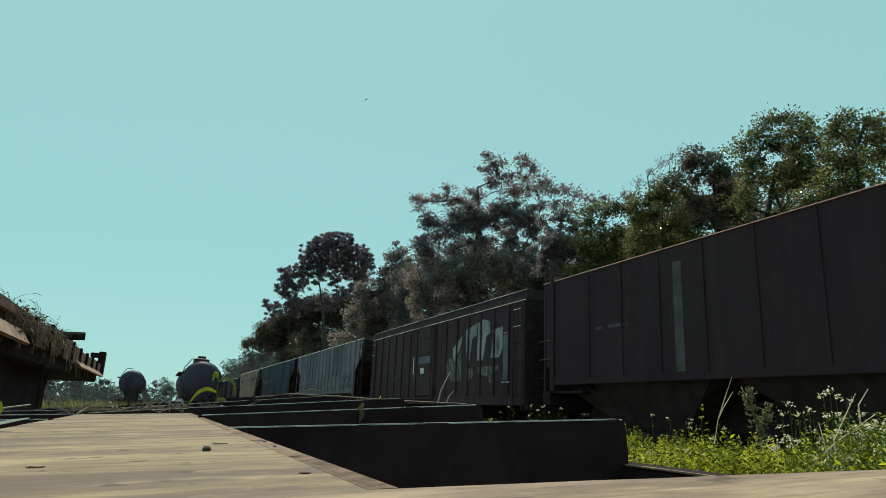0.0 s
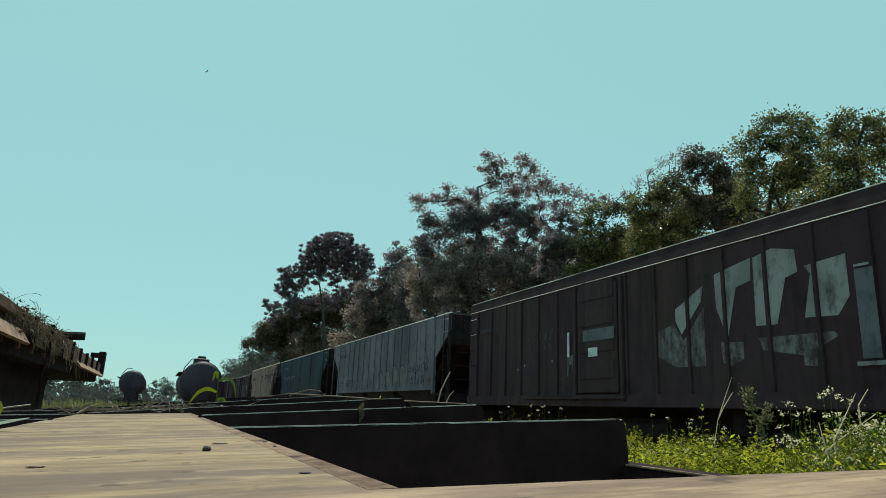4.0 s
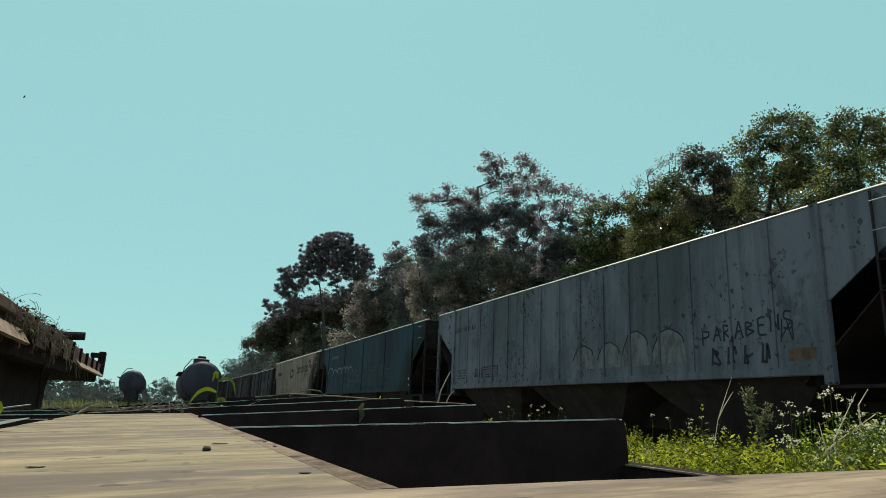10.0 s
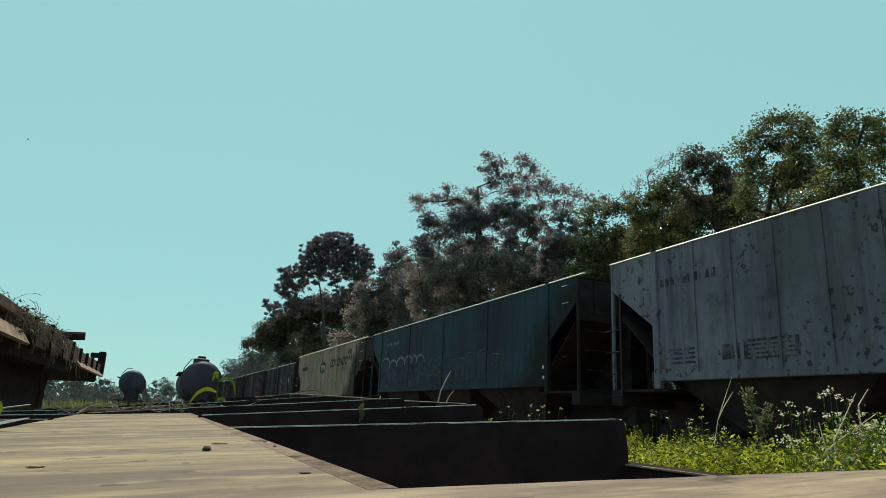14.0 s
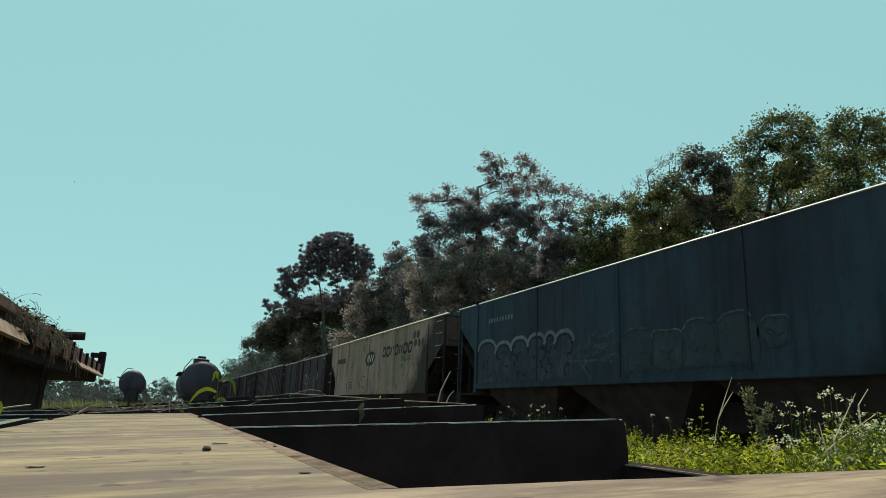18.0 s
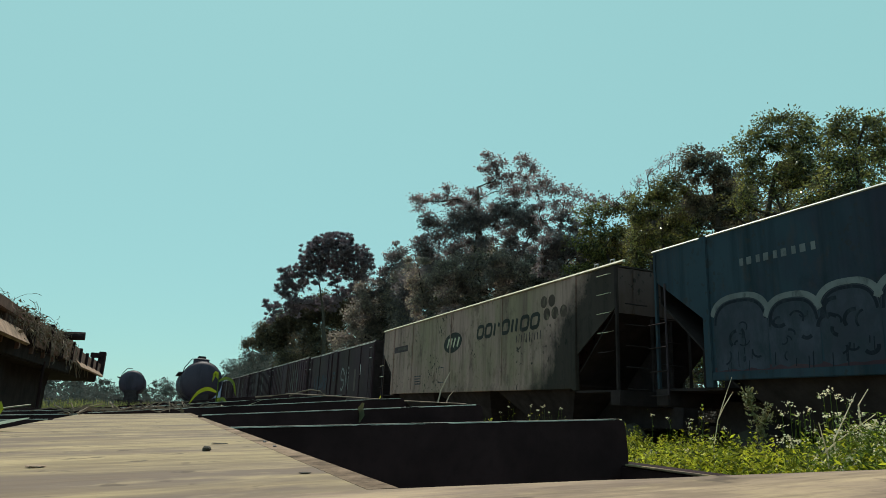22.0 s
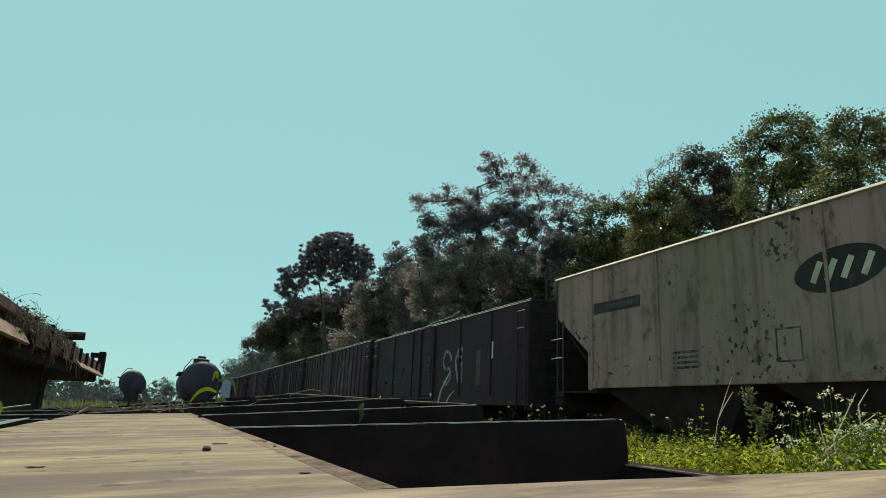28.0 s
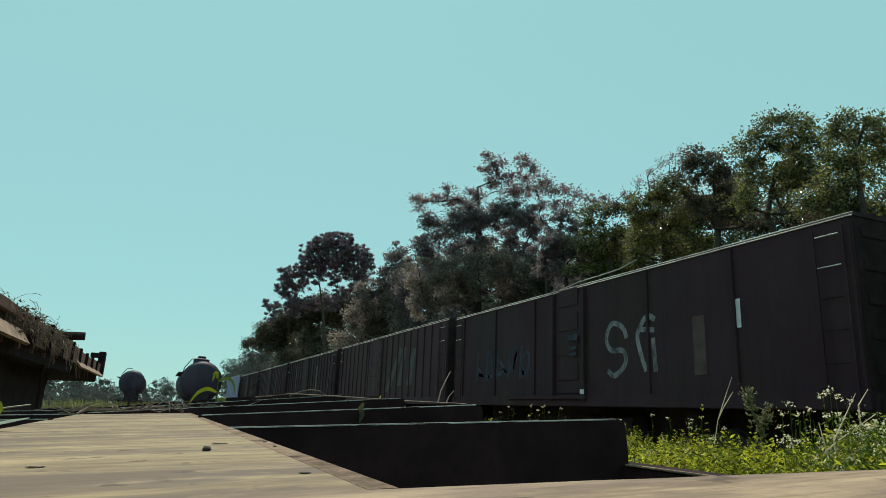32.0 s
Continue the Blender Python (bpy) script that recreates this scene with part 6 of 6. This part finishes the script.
def weed_bed():
    """Sprigs with whorls of narrow leaves; the canopy is uneven."""
    rng = np.random.default_rng(6)
    root = tagged(new("weed_bed"), "bright green weeds crowding between the tracks", "weeds", kind="stuff")
    n, k = 6200, 34
    x = rng.uniform(1.5, 6.4, n)
    y = np.where(np.arange(n) < 4600, -0.5 + 15 * rng.uniform(0, 1, n) ** 1.5, rng.uniform(-9, 22, n))
    near = np.arange(n) % 7 == 0
    x = np.where(near, rng.uniform(1.5, 2.05, n), x)
    y = np.where(near, rng.uniform(0.8, 2.7, n), y)
    tuft = np.array([noise.noise((a * 4.5, b * 4.5, 9.0)) for a, b in zip(x, y)])
    y = np.where((y < 0.75) & (y > -2.5), y + 2.2, y)
    x = np.where((x < 1.75) & (y < 2.2), x + 0.3, x)
    top = np.array([canopy(a, b) for a, b in zip(x, y)]) + rng.normal(0, 0.05, n) + 0.10 * tuft - 0.035
    lean = rng.normal(0, 0.035, (n, 2))
    turn = rng.uniform(0, 2 * np.pi, (n, k))
    step = np.arange(k)[None, :] * 0.010 + rng.uniform(0, 0.01, (n, k))
    out = np.stack([np.cos(turn), np.sin(turn), rng.uniform(0.1, 0.9, (n, k))], 2)
    out /= np.linalg.norm(out, axis=2)[:, :, None]
    c = np.stack([x[:, None] + lean[:, :1] * (1 - step), y[:, None] + lean[:, 1:] * (1 - step), top[:, None] - step], 2) + out * 0.015
    a = leaves("weed_leaves", c.reshape(-1, 3), np.repeat(0.0140 + 0.0030 * np.minimum(np.hypot(x, y), 9), k), L_WEED, root, rng, 0.40, up=0.9, way=out.reshape(-1, 3))
    tagged(a, kind="stuff")
    v = np.stack([np.stack([x - 0.003, y, x * 0], 1), np.stack([x + 0.003, y, x * 0], 1), np.stack([x + lean[:, 0], y + lean[:, 1], top], 1)], 1).reshape(-1, 3)
    f_ = np.arange(n * 3).reshape(-1, 3)
    tagged(from_arrays("weed_stems", v, f_, L_HERB, root), kind="stuff")


weed_bed()


def herb(x, y, top, seed, flowers=6, foliage=None, bloom=None, leaf=0.05, name="flowering_weed", label="tall weed with small pale flower heads", lean=0.1, bushy=60):
    rng = np.random.default_rng(seed)
    root = tagged(new(name), label, "weed")
    root.location = (x, y, 0)
    heads = []
    for i in range(max(3, flowers)):
        tip = Vector((rng.normal(0, lean), rng.normal(0, lean), top - abs(rng.normal(0, 0.09))))
        if i == 0:
            tip = Vector((0, 0, top))
        mid = Vector((tip.x * 0.35, tip.y * 0.35, top * 0.6))
        part("stem", tube(bmesh.new(), [(0, 0, 0), mid, tip], [0.003, 0.0018, 0.001], 4), L_HERB if flowers else L_STRAW, root)
        heads.append((mid, tip))
    pts = np.array([list(m.lerp(t, rng.uniform(0.4 if bushy > 400 else -0.2, 0.97))) for m, t in heads for _ in range(bushy)]) + rng.normal(size=(len(heads) * bushy, 3)) * 0.035
    leaves("foliage", pts, leaf, foliage or L_HERB, root, rng, 0.4, up=0.6)
    if flowers:
        for _, t in heads[::2] if flowers < 6 else heads:
            pts = np.array([list(t)] * 14) + rng.normal(size=(14, 3)) * np.array([0.010, 0.010, 0.006])
            tagged(leaves("flower_head", pts, 0.009, bloom or L_FLOWER, root, rng, 0.9, up=1.0), kind="stuff")
    return root


# tall weeds beside the flat wagon
def feathery_weed():
    root = tagged(new("bushy_weed"), "grey-green feathery weed gone to seed", "weed")
    rng = np.random.default_rng(201)
    pts = []
    for line in (FEATHER):
        line = [Vector(p) for p in line]
        part("stem", tube(bmesh.new(), line, [0.003] * (len(line) - 1) + [0.001], 4), L_GREYHERB, root)
        for a, b in zip(line[1:], line[2:]):
            for _ in range(55):
                pts.append(list(a.lerp(b, rng.uniform(0, 1)) + Vector(rng.normal(size=3) * np.array([0.011, 0.012, 0.009]))))
    leaves("foliage", np.array(pts), 0.017, L_GREYHERB, root, rng, 0.42, up=0.4)


FEATHER = [[(2.23, 1.98, 0.0), (2.236, 1.98, 1.37), (2.243, 1.98, 1.444), (2.212, 1.98, 1.502), (2.196, 1.98, 1.556), (2.184, 1.98, 1.625)],
           [(2.243, 1.98, 1.40), (2.243, 1.98, 1.444), (2.262, 1.98, 1.50), (2.296, 1.98, 1.565)], [(2.223, 1.98, 1.459), (2.27, 1.98, 1.49), (2.303, 1.98, 1.518)],
           [(2.212, 1.98, 1.502), (2.196, 1.98, 1.54), (2.160, 1.98, 1.60)], [(2.196, 1.98, 1.54), (2.20, 1.98, 1.57), (2.205, 1.98, 1.61)]]
feathery_weed()
for i, (x, y, top) in enumerate(((2.32, 1.9, 1.56), (2.3, 1.85, 1.52), (2.3, 1.8, 1.54), (2.29, 1.7, 1.61), (2.32, 1.7, 1.59), (2.15, 1.8, 1.47), (2.11, 1.75, 1.44), (2.11, 1.7, 1.43), (2.24, 1.6, 1.57), (2.15, 1.5, 1.52),
                                 (2.33, 1.75, 1.52), (2.25, 1.75, 1.46), (2.2, 1.6, 1.52), (2.08, 1.4, 1.5), (2.05, 1.4, 1.48), (2.1, 1.5, 1.47))):
    herb(x, y, top, 210 + i, 4, lean=0.03, bushy=26, leaf=0.014)
for i, (x, y, top) in enumerate(((2.08, 1.6, 1.44), (2.14, 1.6, 1.46), (2.06, 1.5, 1.48), (2.12, 1.5, 1.5), (2.03, 1.4, 1.5), (2.08, 1.4, 1.5), (2.04, 1.35, 1.49), (1.89, 1.4, 1.42), (1.92, 1.35, 1.44), (1.92, 1.3, 1.44), (1.87, 1.35, 1.41),
                                 (1.92, 1.5, 1.4), (1.98, 1.3, 1.46), (2.11, 1.35, 1.5), (2.2, 1.45, 1.52), (2.25, 1.35, 1.55))):
    herb(x, y, top - 0.02, 260 + i, 3, lean=0.03, bushy=520, leaf=0.0145, label="lush green weed with narrow leaves and pale flower heads")
for i, (x, y, top) in enumerate(((3.6, 4.2, 1.52), (3.9, 4.1, 1.5), (4.4, 4.5, 1.53), (3.4, 3.6, 1.47), (4.2, 7.6, 1.58), (4.4, 7.4, 1.6), (4.3, 6.9, 1.6), (4.6, 7.0, 1.58), (4.7, 7.6, 1.6), (3.0, 2.9, 1.45))):
    herb(x, y, top, 230 + i, 4, lean=0.12, bushy=16, foliage=L_WEED, leaf=0.02)
for i, (x, y, top) in enumerate(((2.95, 9.4, 1.56), (3.1, 9.2, 1.60), (3.3, 9.6, 1.58), (2.8, 9.1, 1.55))):
    herb(x, y, top, 250 + i, 4, bloom=L_YELLOW, foliage=L_WEED, lean=0.1, bushy=25)


def stalk(points, radius, label, name="dry_stalk", material=None):
    pts = [Vector(p) for p in points]
    ob = part(name, tube(bmesh.new(), [p - pts[0] for p in pts], [radius] + [radius * 0.8] * (len(pts) - 2) + [radius * 0.4], 6), material or L_STRAW, None, "", pts[0])
    return tagged(ob, label, "dry plant")


M_BLEACH = leafy("bleached_stalk", (0.82, 0.70, 0.54), (0.92, 0.80, 0.64), 0.6, 0.55)
stalk([(2.0, 2.0, 0.0), (2.01, 2.0, 1.38), (2.038, 2.0, 1.485), (2.06, 2.0, 1.53), (2.127, 2.0, 1.658)], 0.0022, "dry bleached forked weed stalk", material=M_BLEACH)
stalk([(2.045, 2.0, 1.495), (2.075, 2.0, 1.54), (2.128, 2.0, 1.60)], 0.0019, "side shoot of a dry weed stalk", material=M_BLEACH)
stalk([(1.94, 1.45, 0.0), (1.915, 1.45, 1.393), (1.889, 1.45, 1.489)], 0.0034, "dry stalk standing among the weeds", material=M_BLEACH)
stalk([(1.93, 1.45, 0.0), (1.95, 1.45, 1.439), (2.072, 1.45, 1.586)], 0.0030, "long dry stalk leaning among the weeds", material=M_BLEACH)
stalk([(1.90, 1.45, 1.40), (1.965, 1.45, 1.436), (2.159, 1.45, 1.525)], 0.0028, "broken dry stalk lying on the weeds", material=M_BLEACH)
stalk([(2.06, 1.45, 0.0), (2.08, 1.45, 1.55), (2.135, 1.45, 1.603)], 0.0028, "dry stalk standing among the weeds", material=M_BLEACH)
stalk([(1.94, 2.0, 1.345), (2.12, 2.0, 1.378), (2.274, 2.0, 1.40)], 0.0030, "green stalk lying on the weeds", material=L_WEED)

stalk([(1.066, 2.530, 1.509), (1.077, 2.530, 1.557), (1.098, 2.530, 1.602), (1.117, 2.530, 1.638)], 0.0036, "reddish curved grass stalk on the wagon frame", material=M_REDSTALK)
stalk([(1.104, 2.530, 1.511), (1.116, 2.530, 1.539), (1.136, 2.530, 1.560)], 0.0028, "short reddish grass stalk on the wagon frame", material=M_REDSTALK)
stalk([(0.854, 4.700, 1.539), (0.922, 4.700, 1.569), (0.992, 4.700, 1.588), (1.066, 4.700, 1.584), (1.105, 4.700, 1.558), (1.102, 4.700, 1.543)], 0.006, "bent dry vine looping over the bearers", material=M_PALEBARK)
stalk([(0.625, 4.700, 1.520), (0.731, 4.700, 1.533), (0.853, 4.700, 1.554), (1.080, 4.200, 1.543), (1.255, 3.600, 1.526), (1.228, 2.600, 1.511)], 0.0055, "long dry vine lying across the bearers", material=M_PALEBARK)
stalk([on_deck(0.42, 4.4, 0.006), on_deck(0.34, 3.9, 0.03), on_deck(0.30, 3.5, 0.006)], 0.005, "dry twig on the wagon frame")
stalk([on_deck(0.50, 4.4, 0.006), on_deck(0.56, 4.4, 0.03), on_deck(0.62, 4.3, 0.06)], 0.004, "dry twig on the wagon frame")
stalk([on_deck(-0.9, 3.0, 0.0), on_deck(-0.65, 3.2, 0.02), on_deck(-0.5, 3.4, 0.045)], 0.007, "dry twig on the wagon frame")


def seedling():
    root = tagged(new("seedling"), "bright green seedling with drooping leaves growing on the wagon", "plant")
    foot = on_deck(0.37, 4.75, -0.02)
    root.location = foot
    bm = tube(bmesh.new(), [(0, 0, 0), (0.005, 0, 0.12), (0.0, 0, 0.25)], [0.006, 0.005, 0.003], 6)
    part("stem", bm, L_HERB, root)
    for pts, w in (([(0, 0, 0.13), (-0.06, 0, 0.15), (-0.12, 0.0, 0.12), (-0.17, 0, 0.04)], 0.045), ([(0, 0, 0.20), (0.05, 0, 0.225), (0.10, 0, 0.20), (0.125, 0, 0.11)], 0.04),
                   ([(0, 0, 0.22), (-0.02, 0.01, 0.26), (-0.035, 0.01, 0.20)], 0.045), ([(0, 0, 0.05), (0.04, 0, 0.09), (0.07, 0, 0.05), (0.08, 0, 0.01)], 0.04),
                   ([(0, 0, 0.03), (0.06, -0.01, 0.03), (0.13, -0.02, 0.02)], 0.03), ([(0, 0, 0.055), (0.015, 0, 0.08), (0.02, 0, 0.10)], 0.03)):
        bm = bmesh.new()
        rows = []
        n = len(pts)
        fine = []
        for i in range((n - 1) * 4 + 1):
            k, u = min(i // 4, n - 2), (i - 4 * min(i // 4, n - 2)) / 4
            a, b, c, d = (Vector(pts[max(0, min(n - 1, q))]) for q in (k - 1, k, k + 1, k + 2))
            fine.append(0.5 * (2 * b + (c - a) * u + (2 * a - 5 * b + 4 * c - d) * u * u + (3 * b - a - 3 * c + d) * u ** 3))
        for i, p in enumerate(fine):
            s = 0.62 * w * math.sin(math.pi * (0.12 + 0.88 * i / (len(fine) - 1))) + 0.001
            way = (fine[min(i + 1, len(fine) - 1)] - fine[max(i - 1, 0)]).normalized()
            across = way.cross(Vector((0, 1, 0))).normalized() * 0.75 + Vector((0, 0.65, 0))
            rows.append([bm.verts.new(p + across * s * 0.6), bm.verts.new(p + Vector((0, 0.2 * s, 0))), bm.verts.new(p - across * s * 0.6)])
        for a, b in zip(rows, rows[1:]):
            bm.faces.new((a[0], a[1], b[1], b[0])), bm.faces.new((a[1], a[2], b[2], b[1]))
        part("leaf", bm, L_SEED, root)


seedling()


def blade(name, label, points, width, material, across):
    """One folded leaf along a line of points."""
    pts = [Vector(p) for p in points]
    across = Vector(across).normalized()
    bm = bmesh.new()
    rows = []
    for i, p in enumerate(pts):
        w = width * (0.15 + math.sin(math.pi * (0.1 + 0.85 * i / (len(pts) - 1)))) * 0.5
        q = p - pts[0]
        rows.append([bm.verts.new(q + across * w), bm.verts.new(q + Vector((0, 0.15 * w, -0.2 * w))), bm.verts.new(q - across * w)])
    for a, b in zip(rows, rows[1:]):
        bm.faces.new((a[0], a[1], b[1], b[0])), bm.faces.new((a[1], a[2], b[2], b[1]))
    return tagged(part(name, bm, material, None, "", pts[0]), label, "leaf")


L_PALELEAF = leafy("pale_leaf", (0.50, 0.52, 0.42), (0.55, 0.56, 0.46), 0.6, 0.3)
L_DULL = leafy("dull_leaf", (0.11, 0.10, 0.05), (0.13, 0.12, 0.06), 0.7, 0.3)
blade("leaf", "pale underside of a broad leaf beside the boards", [on_deck(-0.345, 1.68, 0.004), on_deck(-0.31, 1.66, 0.012), on_deck(-0.275, 1.63, 0.019), on_deck(-0.235, 1.60, 0.026)], 0.030, L_PALELEAF, (0.1, 1, 0.25))
blade("leaf", "bright green leaf rising beside the boards", [on_deck(-0.32, 1.62, 0.0), on_deck(-0.297, 1.61, 0.025), on_deck(-0.286, 1.6, 0.045), on_deck(-0.288, 1.6, 0.06)], 0.010, L_SEED, (1, 0.2, 0.1))
blade("leaf", "dull dry leaf hanging on a steel cross-bearer", [(0.741, 2.500, 1.495), (0.731, 2.500, 1.475), (0.739, 2.500, 1.448), (0.730, 2.500, 1.420)], 0.022, L_DULL, (1, 0.2, 0))



def litter():
    """Twigs and dead leaves heaped on the far end of the boards."""
    rng = np.random.default_rng(17)
    root = tagged(new("twig_heap"), "heap of dry twigs and dead leaves on the boards", "litter", kind="stuff")
    bm = bmesh.new()
    for i in range(70):
        x, y = rng.uniform(-0.42, 0.24), rng.uniform(3.35, 4.1)
        a = rng.uniform(0, 2 * math.pi)
        l = rng.uniform(0.06, 0.26)
        z0, z1 = rng.uniform(0.004, 0.03), rng.uniform(0.004, 0.055)
        p, q = on_deck(x, y, z0), on_deck(x + l * math.cos(a), y + l * math.sin(a), z1)
        tube(bm, [p, (p + q) / 2 + Vector((0, 0, rng.uniform(-0.005, 0.02))), q], rng.uniform(0.0012, 0.0042), 4)
    tagged(part("twigs", bm, M_PALEBARK, root), kind="stuff")
    n = 45
    c = np.array([list(on_deck(rng.uniform(-0.42, 0.24), rng.uniform(3.35, 4.1), abs(rng.normal(0.006, 0.014)))) for _ in range(n)])
    tagged(leaves("dead_leaves", c, 0.032, L_DRY, root, rng, 0.6, up=1.5), kind="stuff")


litter()


def scrap(name, label, x, y, size, material, flat=0.3, seed=1):
    bm = bmesh.new()
    bmesh.ops.create_icosphere(bm, subdivisions=2, radius=size)
    for v in bm.verts:
        v.co *= 1 + 0.45 * noise.noise(v.co * (2.2 / size) + Vector((seed, 0, 0)))
        v.co.z *= flat
    ob = part(name, bm, material, None, "", on_deck(x, y, size * flat * 0.6))
    return tagged(ob, label, "debris")


scrap("dark_scrap", "small dark clod of dirt on the board", 0.062, 0.87, 0.0055, M_BARK, 0.6, 2)
scrap("wood_chip", "flat pale wood chip on the board", -0.098, 0.735, 0.0085, M_OLDWOOD, 0.15, 3)
scrap("dark_scrap", "thin dark strip on the board", 0.088, 1.0, 0.011, M_BARK, 0.05, 5)
scrap("pebble", "small pale pebble on the board", 0.150, 1.0, 0.0028, M_CHALK, 0.5, 6)
scrap("pebble", "small pale pebble on the board", 0.148, 0.9, 0.0024, M_CHALK, 0.5, 7)
scrap("dark_scrap", "dark crumb of dirt on the board", 0.5, 0.33, 0.004, M_BARK, 0.5, 8)
scrap("dark_scrap", "dark crumb of dirt on the board edge", 0.12, 0.57, 0.005, M_BARK, 0.12, 9)

# low scrub, plus an added dark hedge that closes the view under the train
rng_h = np.random.default_rng(77)
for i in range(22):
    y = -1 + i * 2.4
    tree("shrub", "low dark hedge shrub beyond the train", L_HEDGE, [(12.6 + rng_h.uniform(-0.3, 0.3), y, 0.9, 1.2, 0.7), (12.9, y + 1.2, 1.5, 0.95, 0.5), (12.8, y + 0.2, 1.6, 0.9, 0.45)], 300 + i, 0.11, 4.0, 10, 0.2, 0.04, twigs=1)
for i, (x, y, h) in enumerate(((-9, 46, 2.6), (-12, 52, 3.4), (-8, 60, 2.6), (-11, 66, 3.0), (-7.5, 75, 3.2), (-14, 60, 4.5), (-6.5, 88, 3.0), (-4, 100, 3.0), (-1, 104, 2.6), (4, 110, 2.6), (8, 112, 3.2))):
    tree("shrub", "dark scrub beside the far sidings", L_FAR, [(x, y, h * 0.36, 2.2, h * 0.32), (x + 2, y + 2, h * 0.32, 2.0, h * 0.28)], 340 + i, 0.25, 2.6, 5, 0.35, 0.08, twigs=1)


def grass_tufts():
    rng = np.random.default_rng(31)
    root = tagged(new("tall_grass"), "tufts of sunlit dry grass along the sidings", "grass", kind="stuff")
    v, f_ = [], []
    for i in range(3600):
        y = rng.uniform(9, 60)
        x = rng.uniform(-0.20, 0.06) * y + rng.normal(0, 0.6)
        if -1.6 < x < 1.5 and y < 7.5:
            continue
        h = rng.uniform(0.5, 1.15) + 0.006 * y
        w = 0.010 + 0.0006 * y
        dx, dy = rng.normal(0, 0.12, 2)
        b = len(v)
        v += [(x - w, y, 0), (x + w, y, 0), (x + dx * 0.4 - w * 0.7, y + dy * 0.4, h * 0.6), (x + dx * 0.4 + w * 0.7, y + dy * 0.4, h * 0.6), (x + dx, y + dy, h)]
        f_ += [(b, b + 1, b + 3, b + 2), (b + 2, b + 3, b + 4)]
    tagged(from_arrays("grass_blades", v, f_, L_GRASS, root), kind="stuff")


grass_tufts()


# ---------------------------------------------------------------- birds
def bird():
    root = tagged(new("bird"), "dark soaring bird high over the yard", "bird")
    bm = tube(bmesh.new(), [(0, -0.35, 0), (0, -0.2, 0), (0, 0.1, 0), (0, 0.3, 0)], [0.03, 0.11, 0.10, 0.03], 8)
    part("body", bm, M_UNDER, root)
    for s in (-1, 1):
        bm = bmesh.new()
        a = [bm.verts.new(p) for p in ((s * 0.05, 0.15, 0.03), (s * 0.5, 0.22, 0.16), (s * 0.95, 0.0, 0.14), (s * 0.5, -0.12, 0.14), (s * 0.05, -0.15, 0.02))]
        bm.faces.new(a)
        bmesh.ops.solidify(bm, geom=bm.faces[:], thickness=0.02)
        part("wing", bm, M_UNDER, root)
    return root


def insect():
    root = tagged(new("insect"), "small dark flying insect darting past", "insect")
    part("body", tube(bmesh.new(), [(0, -0.012, 0), (0, -0.004, 0), (0, 0.006, 0), (0, 0.012, 0)], [0.002, 0.004, 0.0035, 0.001], 8), M_UNDER, root)
    for s in (-1, 1):
        bm = bmesh.new()
        bm.faces.new([bm.verts.new(p) for p in ((0, 0.004, 0.003), (s * 0.012, 0.006, 0.008), (s * 0.014, -0.003, 0.009), (s * 0.004, -0.006, 0.004))])
        part("wing", bm, M_UNDER, root)
    return root


INSECT = insect()
INSECT_ROWS = [(0.0, 0.899, 2.663, 0.900), (8.4, 0.899, 2.663, 0.900), (8.6, 0.692, 3.397, 0.986), (8.8, 0.082, 3.958, 2.045), (9.0, -0.648, 3.899, 2.083), (9.2, -0.722, 3.881, 2.116), (9.4, -0.692, 3.871, 2.202), (9.6, -1.163, 3.751, 2.229), (10.0, -2.497, 4.269, 2.208), (32.0, -2.749, 4.124, 2.129)]
BIRD = bird()
BIRD_ROWS = [(0.0, 57.0, 216.3, 113.1), (1.0, 41.0, 220.4, 112.2), (2.0, 25.6, 222.3, 112.9), (3.0, 12.8, 222.7, 114.4), (4.5, -4.0, 223.7, 112.9), (6.0, -17.9, 224.9, 109.2), (7.0, -29.3, 226.0, 104.3), (8.0, -37.0, 225.4, 103.0), (8.5, -39.9, 225.5, 101.7), (9.0, -42.9, 226.4, 98.4), (9.5, -47.0, 226.8, 95.5), (10.0, -52.0, 231.6, 94.7), (10.5, -55.6, 236.3, 94.6), (12.0, -60.3, 256.1, 97.4), (13.0, -68.1, 304.2, 109.7), (17.0, -79.0, 491.9, 150.6), (22.0, -68.2, 775.7, 184.8), (32.0, 32.1, 1290.6, 154.5)]


# ---------------------------------------------------------------- what moves
def motions():
    for root, front in wagons:
        walk(root, [(t, pose(TRAIN_X, front - travelled(t), RAIL_Z)) for t in range(0, 33, 2)])
    step = math.radians(75) * WHEEL_R
    total = travelled(32.0)
    times = [0.0]
    for k in range(1, int(total / step) + 1):
        t = times[-1]
        for _ in range(6):
            t -= (travelled(t) - k * step) / 2.1
        times.append(t)
    times.append(32.0)
    for w, y in wheelsets:
        walk(w, [(t, pose(0, y, WHEEL_R, math.degrees(travelled(t) / WHEEL_R))) for t in times])
    walk(BIRD, [(t, pose(x, y, z, 0, 12, 115)) for t, x, y, z in BIRD_ROWS])
    walk(INSECT, [(t, pose(x, y, z, 0, 30, 70)) for t, x, y, z in INSECT_ROWS])


motions()
